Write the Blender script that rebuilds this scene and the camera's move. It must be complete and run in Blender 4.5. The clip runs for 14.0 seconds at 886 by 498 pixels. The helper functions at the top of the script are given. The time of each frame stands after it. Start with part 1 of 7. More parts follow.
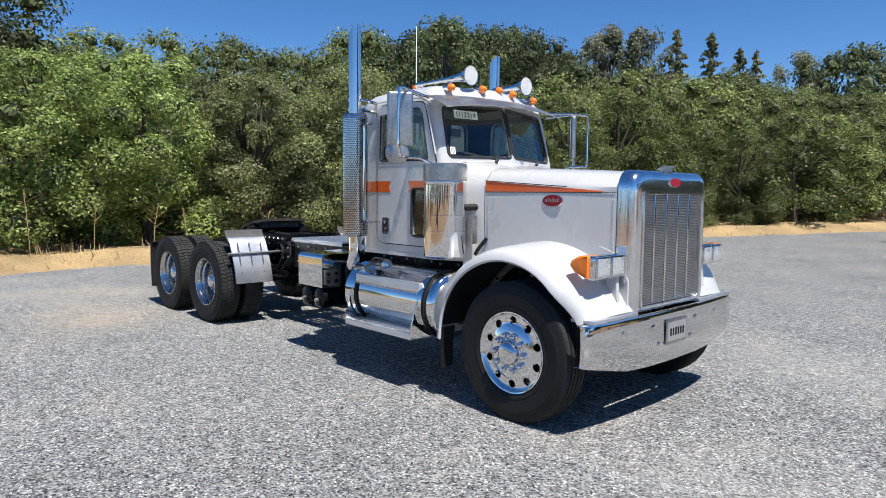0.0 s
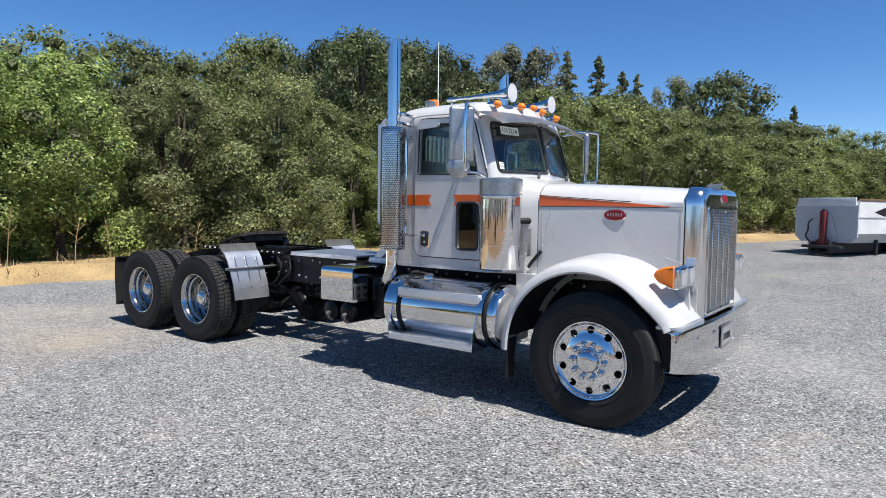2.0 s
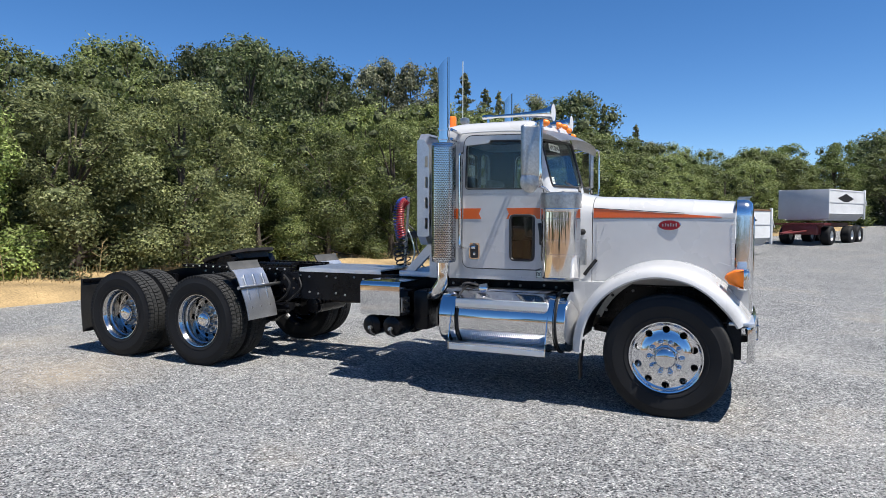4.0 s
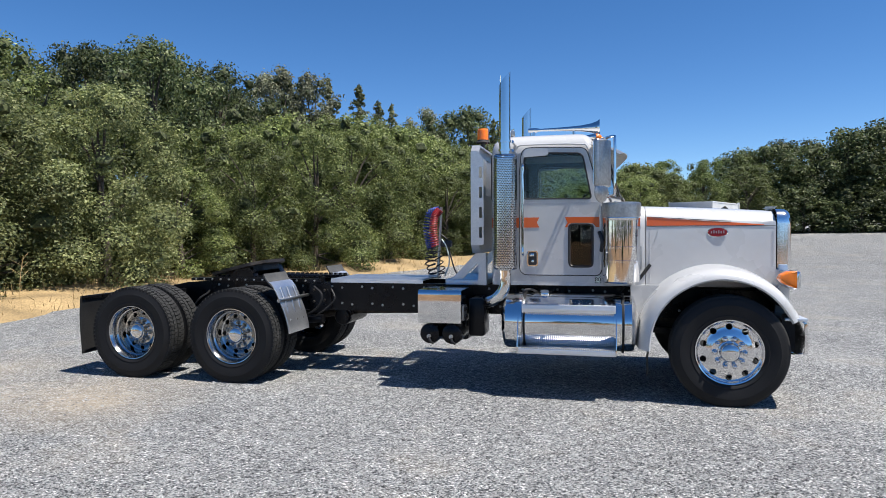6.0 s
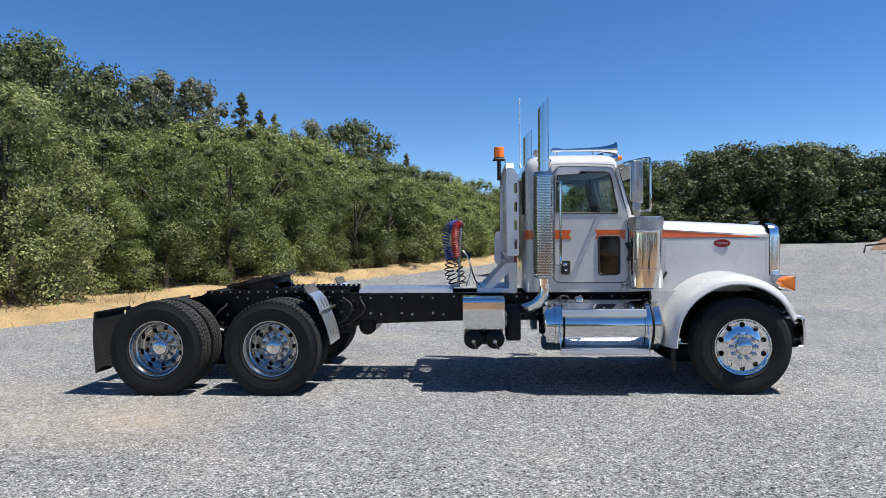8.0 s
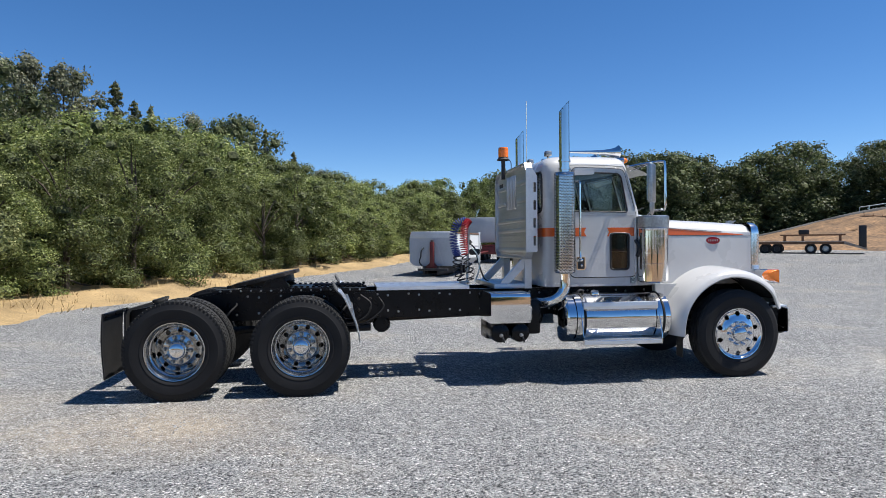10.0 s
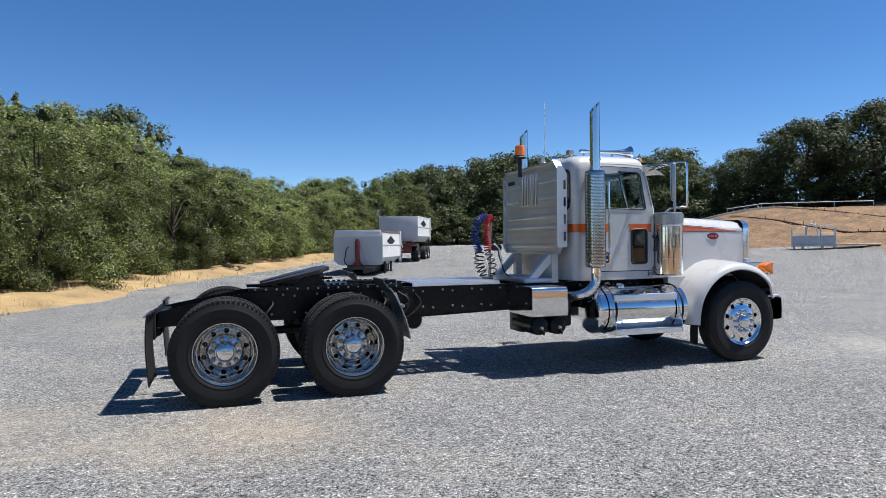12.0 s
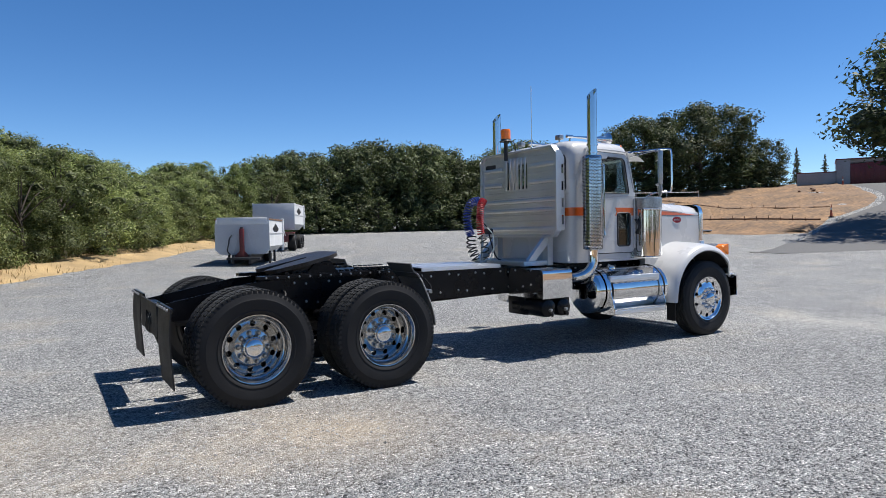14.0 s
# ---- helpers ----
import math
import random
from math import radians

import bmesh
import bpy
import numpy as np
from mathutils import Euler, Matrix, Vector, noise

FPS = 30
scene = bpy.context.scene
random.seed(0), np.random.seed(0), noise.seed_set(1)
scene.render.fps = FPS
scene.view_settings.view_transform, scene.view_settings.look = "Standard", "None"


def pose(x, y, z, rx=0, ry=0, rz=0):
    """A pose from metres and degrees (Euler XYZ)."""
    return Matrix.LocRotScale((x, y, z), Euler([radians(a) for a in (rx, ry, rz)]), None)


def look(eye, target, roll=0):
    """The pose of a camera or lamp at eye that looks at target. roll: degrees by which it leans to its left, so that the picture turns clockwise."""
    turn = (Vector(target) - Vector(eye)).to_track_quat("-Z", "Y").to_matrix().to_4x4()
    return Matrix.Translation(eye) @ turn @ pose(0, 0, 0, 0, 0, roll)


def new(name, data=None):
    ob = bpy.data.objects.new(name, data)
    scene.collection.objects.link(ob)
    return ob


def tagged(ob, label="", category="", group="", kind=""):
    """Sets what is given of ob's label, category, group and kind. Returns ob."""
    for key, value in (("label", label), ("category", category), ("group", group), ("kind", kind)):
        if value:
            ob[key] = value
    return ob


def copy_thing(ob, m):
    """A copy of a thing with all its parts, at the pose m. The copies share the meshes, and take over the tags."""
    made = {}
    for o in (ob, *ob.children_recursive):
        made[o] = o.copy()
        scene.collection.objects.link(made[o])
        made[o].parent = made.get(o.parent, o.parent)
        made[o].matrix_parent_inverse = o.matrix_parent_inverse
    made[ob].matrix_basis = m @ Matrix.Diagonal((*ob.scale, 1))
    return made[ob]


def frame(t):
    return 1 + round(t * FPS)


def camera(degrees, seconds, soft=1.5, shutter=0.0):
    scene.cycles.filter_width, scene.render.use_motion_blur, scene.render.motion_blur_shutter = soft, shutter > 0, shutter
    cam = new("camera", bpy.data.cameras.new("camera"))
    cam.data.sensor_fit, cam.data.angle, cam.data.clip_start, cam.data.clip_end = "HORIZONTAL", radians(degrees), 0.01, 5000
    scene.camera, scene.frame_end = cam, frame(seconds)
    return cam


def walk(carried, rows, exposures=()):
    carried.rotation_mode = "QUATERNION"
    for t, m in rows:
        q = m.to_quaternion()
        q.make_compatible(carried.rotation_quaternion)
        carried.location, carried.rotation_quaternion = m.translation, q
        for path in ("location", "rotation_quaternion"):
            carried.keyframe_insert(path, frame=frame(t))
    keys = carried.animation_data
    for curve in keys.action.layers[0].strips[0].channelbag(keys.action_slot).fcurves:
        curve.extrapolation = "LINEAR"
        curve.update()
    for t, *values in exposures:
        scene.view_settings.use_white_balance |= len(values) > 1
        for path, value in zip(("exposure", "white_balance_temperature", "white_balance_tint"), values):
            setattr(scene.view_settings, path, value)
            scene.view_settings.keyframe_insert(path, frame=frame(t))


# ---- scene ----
cam = camera(68.8, 14.0, soft=0.3)
PATH = [
    (0, (3.178, -4.84, 1.732), (1.725, -3.475, 1.564), 0.5),
    (0.5, (3.026, -5.062, 1.741), (1.583, -3.688, 1.565), 0.6),
    (1, (2.757, -5.255, 1.725), (1.378, -3.814, 1.578), 0.7),
    (1.5, (2.435, -5.564, 1.7), (1.133, -4.051, 1.576), 1.0),
    (2, (2.11, -5.894, 1.733), (0.911, -4.298, 1.605), 0.8),
    (2.5, (1.717, -6.159, 1.729), (0.624, -4.489, 1.613), 0.6),
    (3, (1.346, -6.515, 1.729), (0.351, -4.783, 1.628), 0.4),
    (5.5, (-0.78, -7.624, 1.719), (-1.356, -5.71, 1.652), -0.2),
    (6, (-1.202, -7.816, 1.702), (-1.677, -5.873, 1.651), -0.3),
    (6.5, (-1.628, -7.959, 1.721), (-1.977, -5.99, 1.688), -0.5),
    (7, (-2.079, -8.245, 1.702), (-2.328, -6.261, 1.675), -0.5),
    (7.5, (-2.523, -8.347, 1.705), (-2.679, -6.354, 1.684), -0.5),
    (8, (-3.028, -8.475, 1.699), (-3.113, -6.476, 1.685), -0.4),
    (10.5, (-5.212, -8.508, 1.656), (-4.834, -6.544, 1.638), -0.5),
    (11, (-5.685, -8.455, 1.663), (-5.222, -6.51, 1.639), -0.6),
    (11.5, (-6.128, -8.278, 1.643), (-5.557, -6.361, 1.623), -0.7),
    (12, (-6.586, -8.12, 1.625), (-5.951, -6.224, 1.608), -0.6),
    (12.5, (-7.039, -7.951, 1.61), (-6.281, -6.1, 1.591), -0.7),
    (13, (-7.457, -7.683, 1.621), (-6.601, -5.875, 1.596), -0.7),
    (13.5, (-7.885, -7.414, 1.614), (-6.945, -5.649, 1.575), -0.7),
    (14, (-8.244, -7.102, 1.582), (-7.189, -5.403, 1.525), -0.9),
]
walk(cam, [(t, look(eye, target, roll)) for t, eye, target, roll in PATH], [(0, 0.68, 6500, 10), (8, 0.70, 6500, 10), (11, 0.60, 6500, 10), (14, 0.61, 6500, 10)])

# ---- light ----
SUN = Vector((0.46, -0.10, 1.0)).normalized()
elevation = math.asin(SUN.z)
world = bpy.data.worlds.new("sky")
scene.world = world
world.use_nodes = True
wn = world.node_tree.nodes
wl = world.node_tree.links
sky = wn.new("ShaderNodeTexSky")
sky.sky_type = "NISHITA"
sky.sun_disc = False
sky.sun_elevation = elevation
sky.sun_rotation = math.atan2(SUN.x, SUN.y)
sky.altitude = 1200
sky.air_density = 0.75
sky.dust_density = 0.1
sky.ozone_density = 2.0
rich = wn.new("ShaderNodeHueSaturation")
rich.inputs["Saturation"].default_value = 1.27
rich.inputs["Hue"].default_value = 0.503
rich.inputs["Value"].default_value = 1.15
wl.new(sky.outputs[0], rich.inputs["Color"])
wl.new(rich.outputs[0], wn["Background"].inputs[0])
wn["Background"].inputs[1].default_value = 0.084
sun_data = bpy.data.lights.new("sun", "SUN")
sun_data.energy = 5.0
sun_data.angle = radians(0.53)
sun_data.color = (1.0, 0.96, 0.90)
sun = new("sun", sun_data)
sun.matrix_world = look(SUN * 50, (0, 0, 0))
scene.view_settings.exposure = 0.71


# ---- materials ----
def material(name, colour, rough=0.5, metal=0.0, vary=0.15, scale=6.0, bump=0.0, bump_scale=60.0, coat=0.0, fine=0.0, spec=0.5,
             random=0.0, island=0.0):
    """A surface with variation at two scales: patches (scale, vary) and grain (bump_scale, fine, bump)."""
    m = bpy.data.materials.new(name)
    m.use_nodes = True
    n, k = m.node_tree.nodes, m.node_tree.links
    p = n["Principled BSDF"]
    p.inputs["Metallic"].default_value = metal
    p.inputs["Coat Weight"].default_value = coat
    p.inputs["Coat Roughness"].default_value = 0.05
    p.inputs["Specular IOR Level"].default_value = spec
    tc = n.new("ShaderNodeTexCoord")
    big = n.new("ShaderNodeTexNoise")
    big.inputs["Scale"].default_value = scale
    big.inputs["Detail"].default_value = 5
    small = n.new("ShaderNodeTexNoise")
    small.inputs["Scale"].default_value = bump_scale
    small.inputs["Detail"].default_value = 3
    for t in (big, small):
        k.new(tc.outputs["Object"], t.inputs["Vector"])
    ramp = n.new("ShaderNodeMapRange")
    ramp.inputs[1].default_value, ramp.inputs[2].default_value = 0.25, 0.75
    ramp.inputs[3].default_value, ramp.inputs[4].default_value = 1 - vary, 1 + vary
    k.new(big.outputs[0], ramp.inputs[0])
    grain = n.new("ShaderNodeMapRange")
    grain.inputs[1].default_value, grain.inputs[2].default_value = 0.3, 0.7
    grain.inputs[3].default_value, grain.inputs[4].default_value = 1 - fine, 1 + fine
    k.new(small.outputs[0], grain.inputs[0])
    times = n.new("ShaderNodeMath")
    times.operation = "MULTIPLY"
    k.new(ramp.outputs[0], times.inputs[0])
    k.new(grain.outputs[0], times.inputs[1])
    last = times
    for amount, source in ((random, ("ShaderNodeObjectInfo", "Random")), (island, ("ShaderNodeNewGeometry", "Random Per Island"))):
        if amount:
            info = n.new(source[0])
            r = n.new("ShaderNodeMapRange")
            r.inputs[3].default_value, r.inputs[4].default_value = 1 - amount, 1 + amount
            k.new(info.outputs[source[1]], r.inputs[0])
            t2 = n.new("ShaderNodeMath")
            t2.operation = "MULTIPLY"
            k.new(last.outputs[0], t2.inputs[0])
            k.new(r.outputs[0], t2.inputs[1])
            last = t2
    mul = n.new("ShaderNodeVectorMath")
    mul.operation = "SCALE"
    mul.inputs[0].default_value = colour
    k.new(last.outputs[0], mul.inputs["Scale"])
    k.new(mul.outputs[0], p.inputs["Base Color"])
    rr = n.new("ShaderNodeMapRange")
    rr.inputs[3].default_value, rr.inputs[4].default_value = max(0.02, rough * 0.75), min(1, rough * 1.25)
    k.new(big.outputs[0], rr.inputs[0])
    k.new(rr.outputs[0], p.inputs["Roughness"])
    if bump:
        b = n.new("ShaderNodeBump")
        b.inputs["Strength"].default_value = bump
        b.inputs["Distance"].default_value = 0.01
        k.new(small.outputs[0], b.inputs["Height"])
        k.new(b.outputs[0], p.inputs["Normal"])
    return m


def gravel_material():
    """Crushed blue-grey rock, a few centimetres across, with fines between and tan dust in patches."""
    m = bpy.data.materials.new("gravel")
    m.use_nodes = True
    n, k = m.node_tree.nodes, m.node_tree.links
    p = n["Principled BSDF"]
    p.inputs["Roughness"].default_value = 0.9
    p.inputs["Specular IOR Level"].default_value = 0.25
    tc = n.new("ShaderNodeTexCoord")
    warp = n.new("ShaderNodeTexNoise")
    warp.inputs["Scale"].default_value = 30
    k.new(tc.outputs["Object"], warp.inputs["Vector"])
    add = n.new("ShaderNodeVectorMath")
    add.operation = "MULTIPLY_ADD"
    add.inputs[1].default_value = (0.012, 0.012, 0.012)
    k.new(warp.outputs["Color"], add.inputs[0])
    k.new(tc.outputs["Object"], add.inputs[2])
    cells = n.new("ShaderNodeTexVoronoi")
    cells.inputs["Scale"].default_value = 76
    k.new(add.outputs[0], cells.inputs["Vector"])
    fines = n.new("ShaderNodeTexVoronoi")
    fines.inputs["Scale"].default_value = 170
    k.new(add.outputs[0], fines.inputs["Vector"])
    patches = n.new("ShaderNodeTexNoise")
    patches.inputs["Scale"].default_value = 0.5
    patches.inputs["Detail"].default_value = 8
    patches.inputs["Roughness"].default_value = 0.62
    k.new(tc.outputs["Object"], patches.inputs["Vector"])
    stones = n.new("ShaderNodeValToRGB")
    e = stones.color_ramp.elements
    e[0].position, e[0].color = 0.0, (0.02, 0.021, 0.023, 1)
    e[1].position, e[1].color = 1.0, (0.82, 0.81, 0.78, 1)
    for pos, c in ((0.25, (0.080, 0.086, 0.092, 1)), (0.6, (0.242, 0.254, 0.256, 1)), (0.86, (0.45, 0.455, 0.445, 1))):
        q = e.new(pos)
        q.color = c
    split = n.new("ShaderNodeSeparateColor")
    k.new(cells.outputs["Color"], split.inputs[0])
    k.new(split.outputs[0], stones.inputs[0])
    small = n.new("ShaderNodeValToRGB")
    small.color_ramp.elements[0].color = (0.035, 0.036, 0.038, 1)
    small.color_ramp.elements[1].color = (0.56, 0.555, 0.54, 1)
    split2 = n.new("ShaderNodeSeparateColor")
    k.new(fines.outputs["Color"], split2.inputs[0])
    k.new(split2.outputs[0], small.inputs[0])
    mixf = n.new("ShaderNodeMix")
    mixf.data_type = "RGBA"
    part_fines = n.new("ShaderNodeMath")
    part_fines.operation = "GREATER_THAN"
    part_fines.inputs[1].default_value = 0.6
    k.new(split.outputs[1], part_fines.inputs[0])
    k.new(part_fines.outputs[0], mixf.inputs["Factor"])
    k.new(stones.outputs[0], mixf.inputs["A"])
    k.new(small.outputs[0], mixf.inputs["B"])
    dust = n.new("ShaderNodeValToRGB")
    dust.color_ramp.elements[0].position, dust.color_ramp.elements[0].color = 0.52, (0, 0, 0, 1)
    dust.color_ramp.elements[1].position, dust.color_ramp.elements[1].color = 0.78, (0.6, 0.6, 0.6, 1)
    k.new(patches.outputs[0], dust.inputs[0])
    mixd = n.new("ShaderNodeMix")
    mixd.data_type = "RGBA"
    mixd.inputs["B"].default_value = (0.34, 0.29, 0.22, 1)
    k.new(dust.outputs[0], mixd.inputs["Factor"])
    k.new(mixf.outputs["Result"], mixd.inputs["A"])
    last = mixd.outputs["Result"]
    for sx, sy, reach, tone, much in ((-6.3, -2.3, 1.5, (0.44, 0.36, 0.26, 1), 0.6), (-8.6, -1.6, 1.7, (0.43, 0.365, 0.275, 1), 0.45), (2.6, -1.6, 1.8, (0.50, 0.485, 0.45, 1), 0.35), (1.2, 2.6, 1.6, (0.50, 0.485, 0.45, 1), 0.3)):
        far = n.new("ShaderNodeVectorMath")
        far.operation = "DISTANCE"
        far.inputs[1].default_value = (sx, sy, 0)
        k.new(tc.outputs["Object"], far.inputs[0])
        ragged = n.new("ShaderNodeMath")
        ragged.operation = "MULTIPLY_ADD"
        ragged.inputs[1].default_value = -2.6
        k.new(patches.outputs[0], ragged.inputs[0])
        k.new(far.outputs["Value"], ragged.inputs[2])
        near = n.new("ShaderNodeMapRange")
        near.inputs[1].default_value, near.inputs[2].default_value = reach - 1.3, -1.3
        near.inputs[3].default_value, near.inputs[4].default_value = 0.0, much
        k.new(ragged.outputs[0], near.inputs[0])
        stain = n.new("ShaderNodeMix")
        stain.data_type = "RGBA"
        stain.inputs["B"].default_value = tone
        k.new(near.outputs[0], stain.inputs["Factor"])
        k.new(last, stain.inputs["A"])
        last = stain.outputs["Result"]
    shade = n.new("ShaderNodeMapRange")
    shade.inputs[1].default_value, shade.inputs[2].default_value = 0.3, 0.7
    shade.inputs[3].default_value, shade.inputs[4].default_value = 0.90, 1.25
    k.new(patches.outputs[0], shade.inputs[0])
    fin = n.new("ShaderNodeVectorMath")
    fin.operation = "SCALE"
    k.new(last, fin.inputs[0])
    mottle = n.new("ShaderNodeTexNoise")
    mottle.inputs["Scale"].default_value = 9
    mottle.inputs["Detail"].default_value = 4
    mottle.inputs["Roughness"].default_value = 0.7
    k.new(tc.outputs["Object"], mottle.inputs["Vector"])
    spots = n.new("ShaderNodeMapRange")
    spots.inputs[1].default_value, spots.inputs[2].default_value = 0.3, 0.7
    spots.inputs[3].default_value, spots.inputs[4].default_value = 0.72, 1.28
    k.new(mottle.outputs[0], spots.inputs[0])
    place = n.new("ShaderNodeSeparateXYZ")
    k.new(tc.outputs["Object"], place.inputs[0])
    # darker towards the far side: 1.0 at y = 3 down to 0.80 at y = 26
    far_tone = n.new("ShaderNodeMapRange")
    far_tone.inputs[1].default_value, far_tone.inputs[2].default_value = 3.0, 26.0
    far_tone.inputs[3].default_value, far_tone.inputs[4].default_value = 1.0, 0.80
    k.new(place.outputs[1], far_tone.inputs[0])
    patch_far_tone = n.new("ShaderNodeMath")
    patch_far_tone.operation = "MULTIPLY"
    k.new(shade.outputs[0], patch_far_tone.inputs[0])
    k.new(far_tone.outputs[0], patch_far_tone.inputs[1])
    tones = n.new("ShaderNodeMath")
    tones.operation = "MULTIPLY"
    k.new(patch_far_tone.outputs[0], tones.inputs[0])
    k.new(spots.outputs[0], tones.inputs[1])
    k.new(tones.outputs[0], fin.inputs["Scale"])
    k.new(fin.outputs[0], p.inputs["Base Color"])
    hsum = n.new("ShaderNodeMath")
    hsum.operation = "MULTIPLY_ADD"
    hsum.inputs[1].default_value = 0.4
    k.new(fines.outputs["Distance"], hsum.inputs[0])
    k.new(cells.outputs["Distance"], hsum.inputs[2])
    b = n.new("ShaderNodeBump")
    b.invert = True
    b.inputs["Strength"].default_value = 1.0
    b.inputs["Distance"].default_value = 0.02
    k.new(hsum.outputs[0], b.inputs["Height"])
    k.new(b.outputs[0], p.inputs["Normal"])
    return m


def leaf_material(name, dark, light, tip):
    """Leaves: colour by leaf and by tree, a little light shining through."""
    m = bpy.data.materials.new(name)
    m.use_nodes = True
    n, k = m.node_tree.nodes, m.node_tree.links
    p = n["Principled BSDF"]
    p.inputs["Roughness"].default_value = 0.55
    p.inputs["Specular IOR Level"].default_value = 0.35
    geo = n.new("ShaderNodeNewGeometry")
    ramp = n.new("ShaderNodeValToRGB")
    e = ramp.color_ramp.elements
    e[0].color = (*dark, 1)
    e[1].color = (*tip, 1)
    q = e.new(0.72)
    q.color = (*light, 1)
    k.new(geo.outputs["Random Per Island"], ramp.inputs[0])
    info = n.new("ShaderNodeObjectInfo")
    r = n.new("ShaderNodeMapRange")
    r.inputs[3].default_value, r.inputs[4].default_value = 0.56, 1.26
    k.new(info.outputs["Random"], r.inputs[0])
    sc = n.new("ShaderNodeVectorMath")
    sc.operation = "SCALE"
    tc = n.new("ShaderNodeTexCoord")
    clump = n.new("ShaderNodeTexNoise")
    clump.inputs["Scale"].default_value = 0.9
    clump.inputs["Detail"].default_value = 2
    k.new(tc.outputs["Object"], clump.inputs["Vector"])
    tone = n.new("ShaderNodeMapRange")
    tone.inputs[1].default_value, tone.inputs[2].default_value = 0.32, 0.68
    tone.inputs[3].default_value, tone.inputs[4].default_value = 0.74, 1.30
    k.new(clump.outputs[0], tone.inputs[0])
    both = n.new("ShaderNodeMath")
    both.operation = "MULTIPLY"
    k.new(r.outputs[0], both.inputs[0])
    k.new(tone.outputs[0], both.inputs[1])
    k.new(ramp.outputs[0], sc.inputs[0])
    k.new(both.outputs[0], sc.inputs["Scale"])
    k.new(sc.outputs[0], p.inputs["Base Color"])
    tr = n.new("ShaderNodeBsdfTranslucent")
    k.new(sc.outputs[0], tr.inputs[0])
    mix = n.new("ShaderNodeMixShader")
    mix.inputs[0].default_value = 0.36
    k.new(p.outputs[0], mix.inputs[1])
    k.new(tr.outputs[0], mix.inputs[2])
    k.new(mix.outputs[0], n["Material Output"].inputs[0])
    return m


GRAVEL = gravel_material()
STRAW = material("dry_grass", (0.30, 0.21, 0.10), 0.95, vary=0.4, scale=0.8, bump=0.8, bump_scale=25, fine=0.35)
DIRT = material("dry_dirt", (0.172, 0.102, 0.050), 0.95, vary=0.5, scale=0.6, bump=1.0, bump_scale=4, fine=0.5)
ASPHALT = material("asphalt", (0.085, 0.084, 0.082), 0.9, vary=0.12, scale=0.3, bump=0.3, bump_scale=80, fine=0.15)
LITTER = material("leaf_litter", (0.085, 0.062, 0.04), 0.95, vary=0.4, scale=1.5, bump=0.8, bump_scale=15, fine=0.4)
BARK = material("bark", (0.065, 0.05, 0.038), 0.95, vary=0.3, scale=5, bump=0.8, bump_scale=30, fine=0.3)
# dark green that puts shade into the gaps between the leaves
CROWN_SHADE = material("crown_shade_green", (0.060, 0.072, 0.024), 0.95, vary=0.5, scale=3, bump=1.0, bump_scale=14, fine=0.6)
LEAF_OLIVE = leaf_material("olive_leaves", (0.072, 0.098, 0.030), (0.190, 0.230, 0.066), (0.34, 0.365, 0.15))
LEAF_LIGHT = leaf_material("light_olive_leaves", (0.108, 0.133, 0.050), (0.255, 0.285, 0.112), (0.44, 0.45, 0.21))
LEAF_BRIGHT = leaf_material("bright_leaves", (0.095, 0.135, 0.035), (0.230, 0.300, 0.080), (0.40, 0.46, 0.17))
LEAF_DARK = leaf_material("dark_leaves", (0.034, 0.050, 0.020), (0.088, 0.114, 0.040), (0.19, 0.21, 0.095))
LEAF_PALE = leaf_material("pale_leaves", (0.105, 0.115, 0.070), (0.230, 0.240, 0.140), (0.40, 0.40, 0.26))
LEAF_CONIFER = leaf_material("needles", (0.090, 0.105, 0.045), (0.19, 0.20, 0.09), (0.30, 0.28, 0.15))
WHITE = material("white_paint", (0.50, 0.50, 0.497), 0.28, vary=0.03, scale=1.5, bump=0.02, bump_scale=12, coat=0.6, fine=0.015)
CHROME = material("chrome", (0.70, 0.70, 0.70), 0.05, 1.0, vary=0.05, scale=3, fine=0.02)
ALUMINIUM = material("brushed_aluminium", (0.74, 0.75, 0.76), 0.42, 1.0, vary=0.12, scale=3, bump=0.06, bump_scale=90, fine=0.08)
BLACK = material("black_paint", (0.005, 0.005, 0.006), 0.28, spec=0.22, vary=0.35, scale=5, bump=0.1, bump_scale=50, fine=0.25)
TREAD_RUBBER = material("dusty_tread_rubber", (0.030, 0.030, 0.029), 0.85, spec=0.2, vary=0.4, scale=9, bump=0.2, bump_scale=90, fine=0.4)
RUBBER = material("rubber", (0.009, 0.009, 0.0095), 0.62, spec=0.3, vary=0.3, scale=6, bump=0.15, bump_scale=120, fine=0.2)

# ---- shape helpers ----


def flat_mesh(name, verts, faces, mats, smooth=False):
    me = bpy.data.meshes.new(name)
    me.from_pydata(verts, [], faces)
    for m in mats:
        me.materials.append(m)
    if smooth:
        me.polygons.foreach_set("use_smooth", [True] * len(me.polygons))
    me.update()
    return me


def part(name, bm, mat, parent, label="", angle=35):
    """Links a bmesh as one mesh object under a thing or a part."""
    bmesh.ops.recalc_face_normals(bm, faces=bm.faces)
    me = bpy.data.meshes.new(name)
    bm.to_mesh(me)
    bm.free()
    me.materials.append(mat)
    if angle:
        me.polygons.foreach_set("use_smooth", [True] * len(me.polygons))
        me.set_sharp_from_angle(angle=radians(angle))
    ob = new(name, me)
    if parent:
        ob.parent = parent
    return tagged(ob, label)


